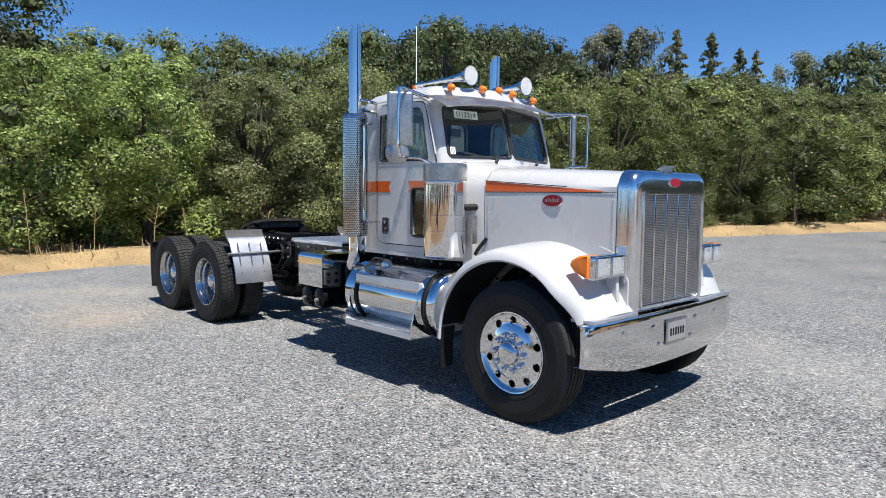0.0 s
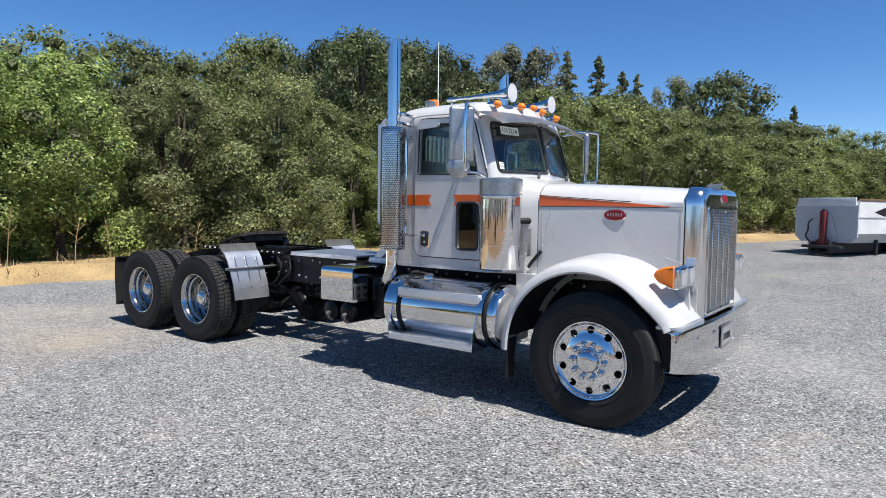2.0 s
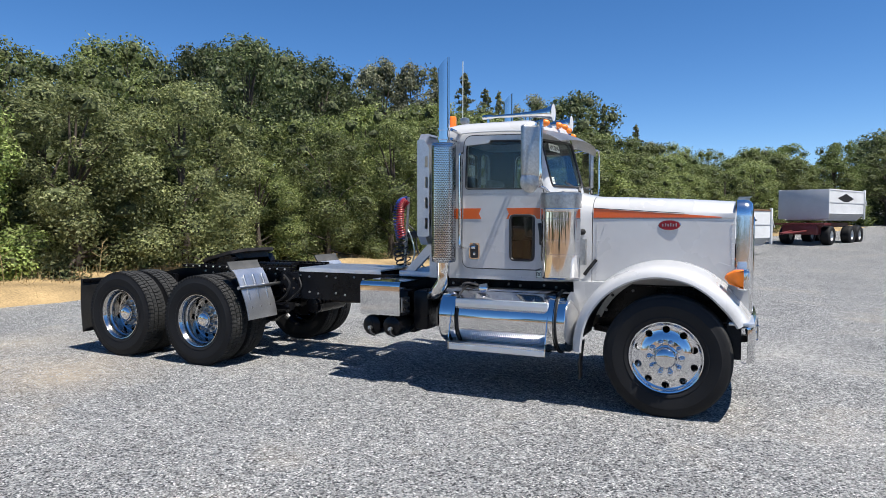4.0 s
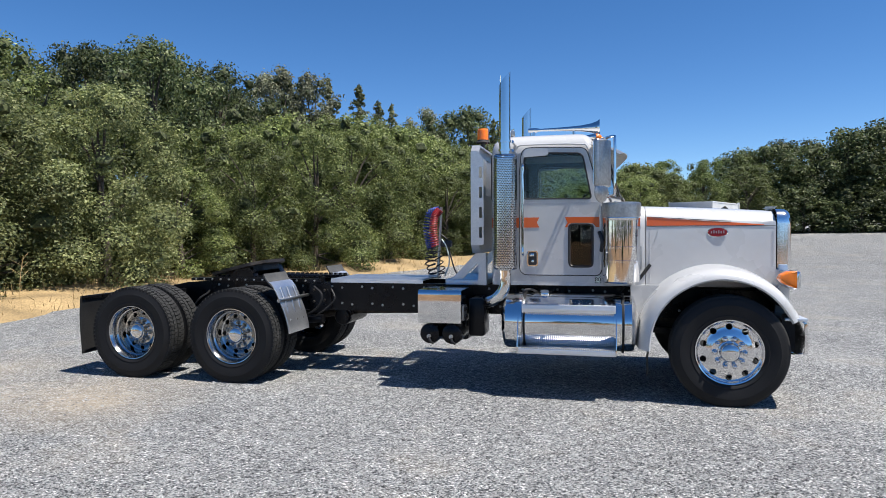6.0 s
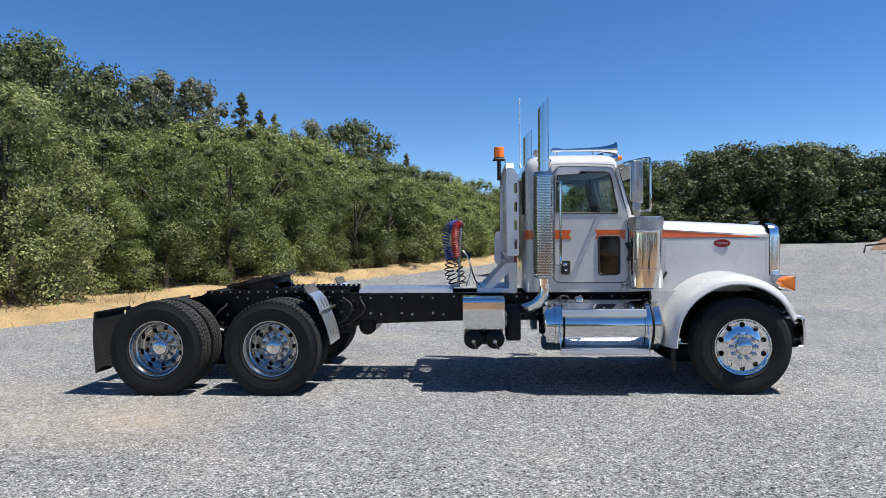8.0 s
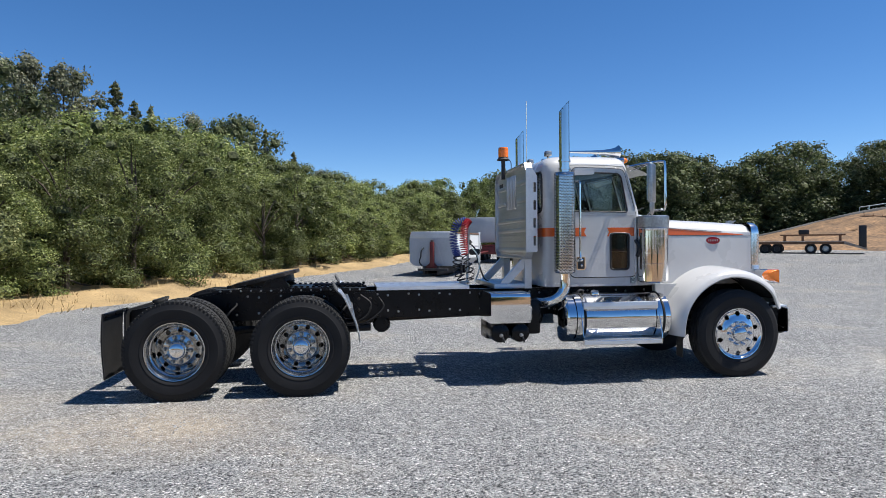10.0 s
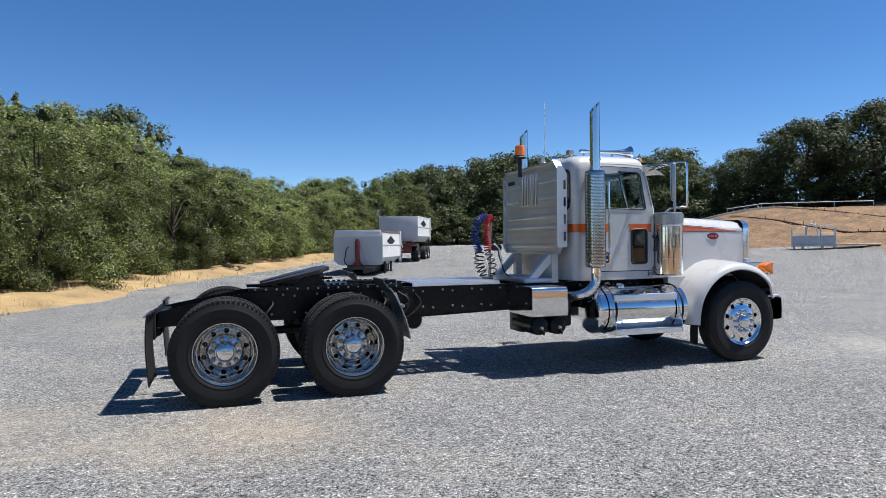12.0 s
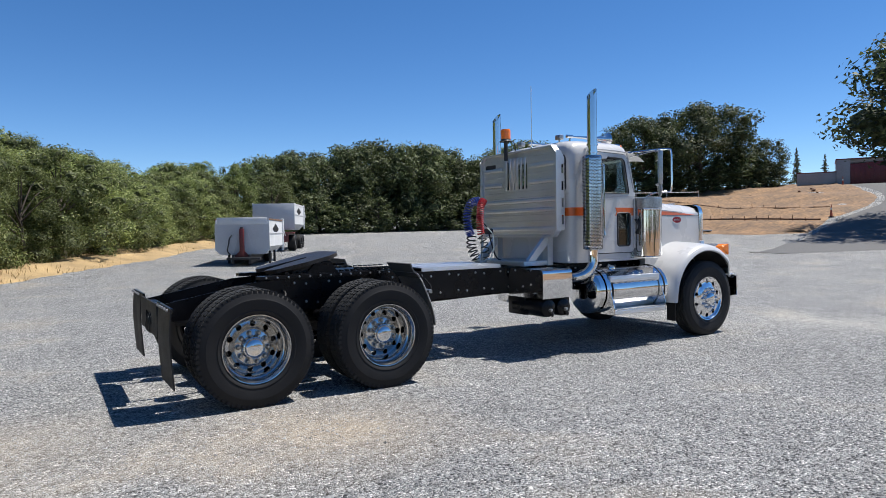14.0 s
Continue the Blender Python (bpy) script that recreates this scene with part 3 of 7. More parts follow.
# bright trees at the far corner and the dark oaks along the lot's far side
for kind, x, y, top in (("bright", 4.5, 57.0, 8.4), ("bright", 8.5, 58.5, 8.6), ("bright", 1.5, 60.0, 8.2), ("back", 12.5, 60.0, 8.2), ("back", -2.0, 62.0, 8.8)):
    plant(kind, x, y, top - height(x, y), 1.15)
for i in range(15):
    q = i / 14
    x, y = 13 + 36 * q + tree_rng.uniform(-1, 1), 66 - 2 * q + tree_rng.uniform(-1.5, 1.5)
    plant("dark", x, y, skyline(x, y) * tree_rng.uniform(0.96, 1.12) - height(x, y), 1.1)
for i in range(9):
    q = i / 8
    x, y = 14 + 44 * q, 75 - 2 * q
    plant("dark", x, y, skyline(x, y) * tree_rng.uniform(0.90, 1.02) - height(x, y), 1.1)
for i in range(15):
    x, y = 13 + 2.5 * i, 61.5 + tree_rng.uniform(-0.5, 0.5)
    plant("screen", x, y, tree_rng.uniform(3.0, 5.0), 1.5)
# oaks on the bank, the near one by the drive, far conifers
for kind, x, y, top, fat in (("oak", 68.0, 49.0, 18.0, 1.15), ("oak", 61.5, 53.5, 16.4, 1.05), ("oak", 57.0, 58.0, 13.4, 1.0), ("dark", 66.0, 55.0, 13.0, 1.2), ("dark", 60.0, 60.0, 12.2, 1.2), ("dark", 73.5, 47.5, 14.6, 1.1),
                             ("dark", 75.0, 44.0, 13.2, 1.1), ("dark", 53.0, 61.0, 11.4, 1.2), ("dark", 49.0, 63.5, 10.8, 1.2), ("dark", 72.0, 50.0, 13.0, 1.2), ("back", 64.0, 52.0, 9.6, 1.6), ("oak", 49.3, 10.3, 16.5, 1.25),
                             ("conifer", 98.0, 53.0, 14.4, 0.8), ("conifer", 101.0, 50.0, 13.2, 0.8)):
    plant(kind, x, y, top - height(x, y), fat)
# underbrush below the oaks on the bank
for i in range(9):
    q = i / 8
    x, y = 52 + 24 * q + tree_rng.uniform(-1, 1), 60.5 - 17 * q + tree_rng.uniform(-1, 1)
    plant("screen", x, y, tree_rng.uniform(3.2, 5.0), 1.6)
for x, y in ((54, 64), (58, 61.5), (62, 58.5), (66, 55.5), (70, 52.5), (75, 49)):
    plant("dark", x, y, tree_rng.uniform(4.2, 5.8), 1.3)
# trees on the near side of the lot, behind the camera's path: unseen, added for reflections
for i in range(24):
    x = -42 + 4.3 * i + tree_rng.uniform(-1.5, 1.5)
    plant("screen", x, -24 - 2.5 * math.sin(i * 1.7), tree_rng.uniform(2.8, 4.3), 1.0)


# ---- more materials ----
def plain_glass(name, colour, rough=0.0, ior=1.45):
    m = bpy.data.materials.new(name)
    m.use_nodes = True
    p = m.node_tree.nodes["Principled BSDF"]
    p.inputs["Base Color"].default_value = (*colour, 1)
    p.inputs["Transmission Weight"].default_value = 1.0
    p.inputs["Roughness"].default_value = rough
    p.inputs["IOR"].default_value = ior
    return m


def pattern_metal(name, kind, colour, rough, cell, about=None):
    """Metal sheet with punched holes (round a pipe standing at about) or raised treads."""
    m = bpy.data.materials.new(name)
    m.use_nodes = True
    n, k = m.node_tree.nodes, m.node_tree.links
    p = n["Principled BSDF"]
    p.inputs["Metallic"].default_value = 1.0
    p.inputs["Roughness"].default_value = rough
    tc = n.new("ShaderNodeTexCoord")
    sep = n.new("ShaderNodeSeparateXYZ")
    k.new(tc.outputs["Object"], sep.inputs[0])

    def op(kind_of, a, b=None, c=None):
        q = n.new("ShaderNodeMath")
        q.operation = kind_of
        for i, v in enumerate((a, b, c)):
            if v is None:
                continue
            if isinstance(v, (int, float)):
                q.inputs[i].default_value = v
            else:
                k.new(v, q.inputs[i])
        return q.outputs[0]
    if about:
        ax = op("SUBTRACT", sep.outputs[0], about[0])
        ay = op("SUBTRACT", op("ABSOLUTE", sep.outputs[1]), about[1])
        u = op("MULTIPLY", op("ARCTAN2", ay, ax), about[2] / cell)
        v = op("DIVIDE", sep.outputs[2], cell)
    else:
        u = op("DIVIDE", op("ADD", sep.outputs[0], sep.outputs[1]), cell)
        v = op("DIVIDE", op("ADD", op("SUBTRACT", sep.outputs[0], sep.outputs[1]), sep.outputs[2]), cell)
    if kind == "holes":
        row = op("FLOOR", v)
        u = op("MULTIPLY_ADD", row, 0.5, u)
        fu = op("SUBTRACT", op("FRACT", u), 0.5)
        fv = op("SUBTRACT", op("FRACT", v), 0.5)
        d = op("SQRT", op("ADD", op("MULTIPLY", op("MULTIPLY", fu, fu), 0.8), op("MULTIPLY", fv, fv)))
        hole = op("LESS_THAN", d, 0.29)
        mix = n.new("ShaderNodeMix")
        mix.data_type = "RGBA"
        k.new(hole, mix.inputs["Factor"])
        mix.inputs["A"].default_value = (*colour, 1)
        mix.inputs["B"].default_value = (0.03, 0.03, 0.03, 1)
        k.new(mix.outputs["Result"], p.inputs["Base Color"])
        k.new(op("MULTIPLY_ADD", hole, 0.4, rough), p.inputs["Roughness"])
        high = op("MULTIPLY", hole, -1.0)
    else:
        p.inputs["Base Color"].default_value = (*colour, 1)
        high = op("MULTIPLY", op("SINE", op("MULTIPLY", u, 6.283)), op("SINE", op("MULTIPLY", v, 6.283)))
    b = n.new("ShaderNodeBump")
    b.inputs["Strength"].default_value = 0.5
    b.inputs["Distance"].default_value = 0.004
    k.new(high, b.inputs["Height"])
    k.new(b.outputs[0], p.inputs["Normal"])
    return m


GLASS = plain_glass("tinted_glass", (0.62, 0.72, 0.70))
LENS = plain_glass("lamp_glass", (0.95, 0.96, 0.97), 0.05)
ORANGE = material("orange_paint", (0.60, 0.098, 0.009), 0.3, vary=0.06, scale=3, coat=0.5)
AMBER = material("amber_plastic", (0.80, 0.19, 0.010), 0.25, vary=0.1, scale=20, bump=0.3, bump_scale=120, coat=0.5)
BEACON = material("orange_lens", (1.0, 0.20, 0.01), 0.3, vary=0.08, scale=20, coat=0.4)
RED = material("red_enamel", (0.24, 0.008, 0.016), 0.35, vary=0.1, scale=30, coat=0.1, spec=0.3)
DARK = material("dark_plastic", (0.018, 0.018, 0.02), 0.55, vary=0.25, scale=9, bump=0.1, bump_scale=80, fine=0.2)
LINER = material("dark_headliner", (0.03, 0.03, 0.032), 0.9, vary=0.2, scale=5, bump=0.2, bump_scale=120)
SHELL_METAL = material("buffed_stainless", (0.80, 0.80, 0.81), 0.15, 1.0, vary=0.1, scale=3, fine=0.06, bump_scale=50)
SEAT = material("grey_cloth", (0.10, 0.10, 0.11), 0.9, vary=0.2, scale=8, bump=0.3, bump_scale=150)
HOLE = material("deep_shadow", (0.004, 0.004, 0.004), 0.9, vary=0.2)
GREASE = material("greasy_steel", (0.045, 0.038, 0.032), 0.45, 0.6, vary=0.4, scale=6, bump=0.4, bump_scale=40, fine=0.4)
STEEL = material("dull_steel", (0.42, 0.42, 0.41), 0.38, 1.0, vary=0.2, scale=6, bump=0.1, bump_scale=40, fine=0.15)
FLAP = material("grey_rubber", (0.015, 0.015, 0.015), 0.6, spec=0.25, vary=0.25, scale=4, bump=0.2, bump_scale=60, fine=0.2)
WORN_RUBBER = material("worn_grey_rubber", (0.06, 0.06, 0.058), 0.7, vary=0.25, scale=6, bump=0.2, bump_scale=60, fine=0.2)
PERF = pattern_metal("perforated_chrome", "holes", (0.56, 0.56, 0.57), 0.14, 0.018, (-2.185, 1.02, 0.126))
TREAD = pattern_metal("tread_plate", "tread", (0.80, 0.80, 0.80), 0.36, 0.04)
RACKMETAL = material("mill_aluminium", (0.62, 0.62, 0.62), 0.40, 0.85, vary=0.1, scale=2.5, bump=0.05, bump_scale=70, fine=0.06)
MESH = material("grille_mesh", (0.62, 0.62, 0.62), 0.38, 1.0, vary=0.1, scale=10)
BLUE_HOSE = material("blue_hose", (0.012, 0.035, 0.22), 0.4, vary=0.1, scale=20)
RED_HOSE = material("red_hose", (0.36, 0.015, 0.02), 0.4, vary=0.1, scale=20)
STICKER = material("white_sticker", (0.75, 0.80, 0.72), 0.6, vary=0.04, scale=20)
PALE_GREY = material("pale_grey_paint", (0.55, 0.56, 0.57), 0.5, vary=0.1, scale=20, fine=0.05)
LAMP = material("lamp_face", (0.80, 0.82, 0.84), 0.22, 0.7, vary=0.25, scale=60, bump=0.4, bump_scale=45, coat=0.8)
INK = material("black_ink", (0.02, 0.025, 0.02), 0.6, vary=0.1)


# ---- more shape helpers ----
def lathe(bm, prof, m, seg=48, close=False):
    """A round body from (radius, height) pairs about m's z axis. Long runs get a ring close to each end, so that they stay straight to the eye."""
    full = [prof[0]]
    for (r0, h0), (r1, h1) in zip(prof, prof[1:]):
        if math.hypot(r1 - r0, h1 - h0) > 0.1 and min(r0, r1) > 1e-5:
            full += [(r0 + (r1 - r0) * q, h0 + (h1 - h0) * q) for q in (0.025, 0.975)]
        full.append((r1, h1))
    prof = full
    rings = []
    for r, h in prof:
        if r < 1e-5:
            rings.append([bm.verts.new(m @ Vector((0, 0, h)))])
        else:
            rings.append([bm.verts.new(m @ Vector((r * math.cos(2 * math.pi * j / seg), r * math.sin(2 * math.pi * j / seg), h))) for j in range(seg)])
    pairs = list(zip(rings, rings[1:]))
    if close:
        pairs.append((rings[-1], rings[0]))
    for a, b in pairs:
        for j in range(seg):
            i = (j + 1) % seg
            if len(a) == 1:
                bm.faces.new((a[0], b[i], b[j]))
            elif len(b) == 1:
                bm.faces.new((a[j], a[i], b[0]))
            else:
                bm.faces.new((a[j], a[i], b[i], b[j]))
    return bm


def tube(bm, pts, r, seg=10):
    limb(bm, pts, [r] * len(pts), seg)
    return bm


def bend(pts, n=8):
    """A smooth line through points."""
    p = [Vector(q) for q in pts]
    p = [p[0] * 2 - p[1]] + p + [p[-1] * 2 - p[-2]]
    out = []
    for a, b, c, d in zip(p, p[1:], p[2:], p[3:]):
        for i in range(n):
            t = i / n
            out.append(0.5 * ((2 * b) + (c - a) * t + (2 * a - 5 * b + 4 * c - d) * t * t + (3 * b - a - 3 * c + d) * t ** 3))
    return out + [p[-2]]


def rounded(pts, r, n=4):
    """A polygon with its corners rounded. r: one radius, or one for each corner."""
    out = []
    for i, c in enumerate(pts):
        a, c, b = Vector(pts[i - 1]), Vector(c), Vector(pts[(i + 1) % len(pts)])
        q = r[i] if isinstance(r, (list, tuple)) else r
        if q <= 0:
            out.append(tuple(c))
            continue
        u, v = (a - c).normalized(), (b - c).normalized()
        half = math.acos(max(-1, min(1, u.dot(v)))) / 2
        d = min(q / math.tan(half), 0.48 * min((a - c).length, (b - c).length))
        p0, p1 = c + u * d, c + v * d
        for j in range(n + 1):
            t = j / n
            out.append(tuple(p0 * (1 - t) ** 2 + c * 2 * t * (1 - t) + p1 * t * t))
    return out


def place2(axis, u, v, w):
    return {"x": (w, u, v), "y": (u, w, v), "z": (u, v, w)}[axis]


def plate(bm, outer, axis, a, b, holes=()):
    """A flat sheet from a to b along an axis, its outline in the other two, with holes through it."""
    edges = []
    for loop in (outer, *holes):
        vs = [bm.verts.new(place2(axis, u, v, a)) for u, v in loop]
        edges += [bm.edges.new((vs[i], vs[(i + 1) % len(vs)])) for i in range(len(vs))]
    faces = [g for g in bmesh.ops.triangle_fill(bm, edges=edges, use_beauty=True, use_dissolve=False)["geom"] if isinstance(g, bmesh.types.BMFace)]
    r = bmesh.ops.extrude_face_region(bm, geom=faces)
    shift = Vector(place2(axis, 0, 0, b - a))
    for g in r["geom"]:
        if isinstance(g, bmesh.types.BMVert):
            g.co += shift
    return bm


def sheet(bm, rows, thick=None):
    """A surface through a grid of points; thick: pushed out along its normals into a body."""
    g = [[bm.verts.new(p) for p in row] for row in rows]
    faces = [bm.faces.new((g[j][i], g[j][i + 1], g[j + 1][i + 1], g[j + 1][i])) for j in range(len(g) - 1) for i in range(len(g[0]) - 1)]
    if thick:
        bmesh.ops.recalc_face_normals(bm, faces=faces)
        bmesh.ops.solidify(bm, geom=faces, thickness=thick)
    return bm


def carve(bm, cutters):
    """The body less the cutters, as a new bmesh."""
    made = []

    def link(b):
        bmesh.ops.recalc_face_normals(b, faces=b.faces)
        me = bpy.data.meshes.new("carving")
        b.to_mesh(me)
        b.free()
        ob = new("carving", me)
        made.append(ob)
        return ob
    body = link(bm)
    for c in cutters:
        mod = body.modifiers.new("cut", "BOOLEAN")
        mod.operation, mod.solver, mod.object = "DIFFERENCE", "EXACT", link(c)
    bpy.context.view_layer.update()
    out = bmesh.new()
    out.from_mesh(body.evaluated_get(bpy.context.evaluated_depsgraph_get()).to_mesh())
    for ob in made:
        bpy.data.objects.remove(ob)
    return out


def lettering(name, text, size, mat, m, parent):
    """Flat letters in the built-in font, as a mesh."""
    curve = bpy.data.curves.new(name, "FONT")
    curve.body, curve.size, curve.extrude = text, size, 0.001
    curve.align_x = curve.align_y = "CENTER"
    tmp = new(name, curve)
    bpy.context.view_layer.update()
    me = bpy.data.meshes.new_from_object(tmp.evaluated_get(bpy.context.evaluated_depsgraph_get()))
    bpy.data.objects.remove(tmp)
    me.transform(m)
    me.materials.clear()
    me.materials.append(mat)
    ob = new(name, me)
    ob.parent = parent
    return ob


def upright(x, y, z):
    return pose(x, y, z)


def outward(x, y, z, side):
    """A frame at a place whose z axis points out to that side of the truck."""
    return pose(x, y, z, 90 if side < 0 else -90)


# ---- the truck ----
truck = tagged(new("semi_truck"), "white day-cab semi truck with orange stripe and chrome stacks", "truck")
HUB = 0.535

# frame and running gear
for s in (-1, 1):
    bm = bmesh.new()
    outline = [(0.62, 0.80), (0.62, 1.06), (-0.6, 1.095), (-6.15, 1.095), (-6.42, 1.075), (-7.30, 0.91), (-7.30, 0.74), (-6.6, 0.76), (0.3, 0.76)]
    plate(bm, outline, "y", s * 0.43, s * 0.42)
    plate(bm, [(-6.15, 1.085), (0.3, 1.085), (0.3, 1.097), (-6.15, 1.097)], "y", s * 0.42, s * 0.34)
    plate(bm, [(-6.6, 0.757), (0.3, 0.757), (0.3, 0.769), (-6.6, 0.769)], "y", s * 0.42, s * 0.34)
    part("frame_rail", bm, BLACK, truck, "black painted steel rail", 20)
    bm = bmesh.new()
    for i in range(46):
        x = -6.1 + i * 0.13
        for z in (0.83, 1.02):
            if (i * 7 + int(z * 100)) % 3:
                lathe(bm, [(0.0, 0.016), (0.012, 0.013), (0.016, 0.0)], outward(x, s * 0.43, z + 0.015 * ((i * 5) % 3), s), 6)
    tagged(part("rail_bolts", bm, STEEL, truck, "small steel bolt heads"), kind="stuff")
    bm = bmesh.new()
    plate(bm, [(-6.35, 1.10), (-4.55, 1.10), (-4.55, 1.135), (-6.35, 1.135)], "y", s * 0.47, s * 0.33)
    angle_iron = part("mounting_angle", bm, BLACK, truck)
    for i in range(15):
        bm = lathe(bmesh.new(), [(0.0, 0.014), (0.010, 0.012), (0.014, 0.0)], outward(-6.28 + i * 0.118, s * 0.47, 1.118, s), 6)
        part("bolt", bm, STEEL, angle_iron)
for x in (-7.27, -6.0, -4.6, -3.6, -2.7, -1.2):
    bm = box(bmesh.new(), (x - 0.05, -0.42, 0.80 if x > -7 else 0.74), (x + 0.05, 0.42, 1.05 if x > -7 else 0.90), 0.01)
    part("crossmember", bm, BLACK, truck)

# rear crossmember, flap hangers and flaps
bm = plate(bmesh.new(), rounded([(-0.55, 0.62), (0.55, 0.62), (0.55, 0.93), (-0.55, 0.93)], 0.04), "x", -7.345, -7.325, [rounded([(-0.2, 0.68), (0.2, 0.68), (0.2, 0.82), (-0.2, 0.82)], 0.05)])
part("rear_plate", bm, FLAP, truck, "dull grey rear plate")
for s in (-1, 1):
    bm = box(bmesh.new(), (-7.332, s * 0.50, 0.915), (-7.307, s * 1.24, 0.955), 0.006)
    hanger = part("flap_hanger", bm, BLACK, truck)
    rows = []
    for i in range(9):
        z = 0.955 - i * (0.70 / 8)
        rows.append([(-7.335 - 0.015 * math.sin(i * 0.5), s * (0.62 + 0.64 * j / 4), z) for j in range(5)])
    bm = sheet(bmesh.new(), rows, 0.012)
    part("mud_flap", bm, FLAP, truck, "worn grey-black rubber flap")
    bm = bmesh.new()
    for j in range(5):
        lathe(bm, [(0.0, 0.02), (0.012, 0.016), (0.014, 0.0)], pose(-7.345, s * (0.68 + 0.13 * j), 0.94, 0, -90), 6)
    tagged(part("flap_bolts", bm, STEEL, truck), kind="stuff")
bm = bmesh.new()
for i in range(3):
    a = 0.12 * (i - 1)
    tube(bm, bend([(-7.30, a, 0.86), (-7.36, a - 0.05, 0.70), (-7.33, a + 0.1, 0.60), (-7.28, a + 0.2, 0.72)]), 0.008, 6)
tagged(part("rear_cables", bm, DARK, truck, "drooping black cables"), kind="stuff")


# axles
for x in (-5.29, -6.61):
    bm = tube(bmesh.new(), [(x, -1.0, HUB), (x, 1.0, HUB)], 0.075, 16)
    lathe(bm, [(0.0, -0.20), (0.12, -0.18), (0.19, -0.06), (0.19, 0.08), (0.12, 0.20), (0.06, 0.30), (0.0, 0.30)], pose(x, 0.05, HUB, 0, 90), 24)
    part("drive_axle", bm, BLACK, truck, "black cast axle with differential")
    for s in (-1, 1):
        bm = bmesh.new()
        lathe(bm, [(0.0, 0.0), (0.10, 0.0), (0.125, 0.04), (0.12, 0.10), (0.125, 0.16), (0.10, 0.20), (0.0, 0.20)], upright(x - 0.30, s * 0.50, 0.58), 20)
        part("air_spring", bm, RUBBER, truck)
        bm = tube(bmesh.new(), [(x + 0.12, s * 0.52, 0.50), (x + 0.16, s * 0.50, 1.0)], 0.035)
        part("shock_absorber", bm, BLACK, truck)
for x in (-5.29, -6.61):
    for s in (-1, 1):
        m = pose(x + 0.30, s * 0.62, 0.66, 0, 78)
        bm = lathe(bmesh.new(), [(0, -0.12), (0.05, -0.115), (0.082, -0.09), (0.086, -0.01), (0.096, -0.008), (0.096, 0.008), (0.086, 0.01), (0.082, 0.10), (0.05, 0.125), (0, 0.13)], m, 24)
        can = part("brake_chamber", bm, BLACK, truck, "round black brake chamber with a clamp band")
        bm = lathe(bmesh.new(), [(0.097, -0.010), (0.102, -0.008), (0.102, 0.008), (0.097, 0.010)], m, 24, True)
        part("clamp_band", bm, STEEL, can)
        bm = tube(bmesh.new(), bend([(x + 0.36, s * 0.62, 0.74), (x + 0.46, s * 0.60, 0.88), (x + 0.52, s * 0.50, 0.95), (x + 0.50, s * 0.44, 0.98)]), 0.012, 6)
        part("brake_hose", bm, RUBBER, can)
for s in (-1, 1):
    bm = plate(bmesh.new(), rounded([(-4.70, 0.70), (-4.42, 0.78), (-4.42, 1.08), (-4.70, 1.08)], 0.03), "y", s * 0.432, s * 0.46)
    gusset = part("frame_gusset", bm, BLACK, truck, "bolted black frame bracket")
    for x, z in ((-4.64, 1.0), (-4.50, 1.0), (-4.64, 0.86), (-4.50, 0.88)):
        part("bolt", lathe(bmesh.new(), [(0.0, 0.02), (0.014, 0.018), (0.02, 0.0)], outward(x, s * 0.46, z, s), 6), GREASE, gusset)
    bm = tube(bmesh.new(), bend([(-4.62, s * 0.50, 1.05), (-4.50, s * 0.54, 0.95), (-4.55, s * 0.56, 0.80), (-4.75, s * 0.52, 0.70), (-4.95, s * 0.48, 0.76)]), 0.014, 6)
    tube(bm, bend([(-4.40, s * 0.48, 1.02), (-4.34, s * 0.53, 0.90), (-4.48, s * 0.55, 0.76), (-4.70, s * 0.50, 0.64)]), 0.011, 6)
    part("air_hose", bm, RUBBER, truck, "drooping black air hoses")
bm = tube(bmesh.new(), [(-4.4, 0, 0.72), (-5.1, 0.03, 0.58)], 0.06, 14)
tube(bm, [(-5.6, 0.04, 0.6), (-6.3, 0.04, 0.58)], 0.05, 14)
tube(bm, [(-1.9, 0, 0.80), (-4.4, 0, 0.72)], 0.06, 14)
part("drive_shaft", bm, GREASE, truck)
bm = tube(bmesh.new(), [(0, -0.9, 0.50), (0, -0.55, 0.42), (0, 0.55, 0.42), (0, 0.9, 0.50)], 0.06, 12)
part("front_axle", bm, BLACK, truck)
bm = box(bmesh.new(), (-1.3, -0.35, 0.62), (0.35, 0.35, 1.25), 0.05)
part("engine", bm, GREASE, truck)
for s in (-1, 1):
    rows = [[(x, s * y, 0.62 + 0.14 * (x * x) * 0.8) for y in (0.38, 0.47)] for x in np.linspace(-0.75, 0.65, 12)]
    part("leaf_spring", sheet(bmesh.new(), rows, 0.06), BLACK, truck)
bm = box(bmesh.new(), (-4.95, -0.30, 0.60), (-4.70, -0.02, 0.74), 0.03)
tube(bm, [(-4.95, -0.45, 0.63), (-4.5, -0.5, 0.66)], 0.05)
part("air_valve", bm, BLACK, truck)
bm = bmesh.new()
lathe(bm, [(0, -0.34), (0.09, -0.33), (0.11, -0.30), (0.11, 0.30), (0.09, 0.33), (0, 0.34)], pose(-4.35, 0.05, 0.66, 90), 24)
part("air_tank", bm, BLACK, truck, "black painted air tank")
bm = bmesh.new()
for i in range(6):
    y = -0.3 + 0.1 * i
    tube(bm, bend([(-4.2, y, 0.98), (-4.7, y * 0.8, 0.80 + 0.02 * i), (-5.0, y * 0.6, 0.95), (-5.5, y * 0.5, 0.88)]), 0.012, 6)
tagged(part("air_lines", bm, DARK, truck, "bundle of black air lines"), kind="stuff")

# wheels
NEAR = outward(0, 0, 0, -1)


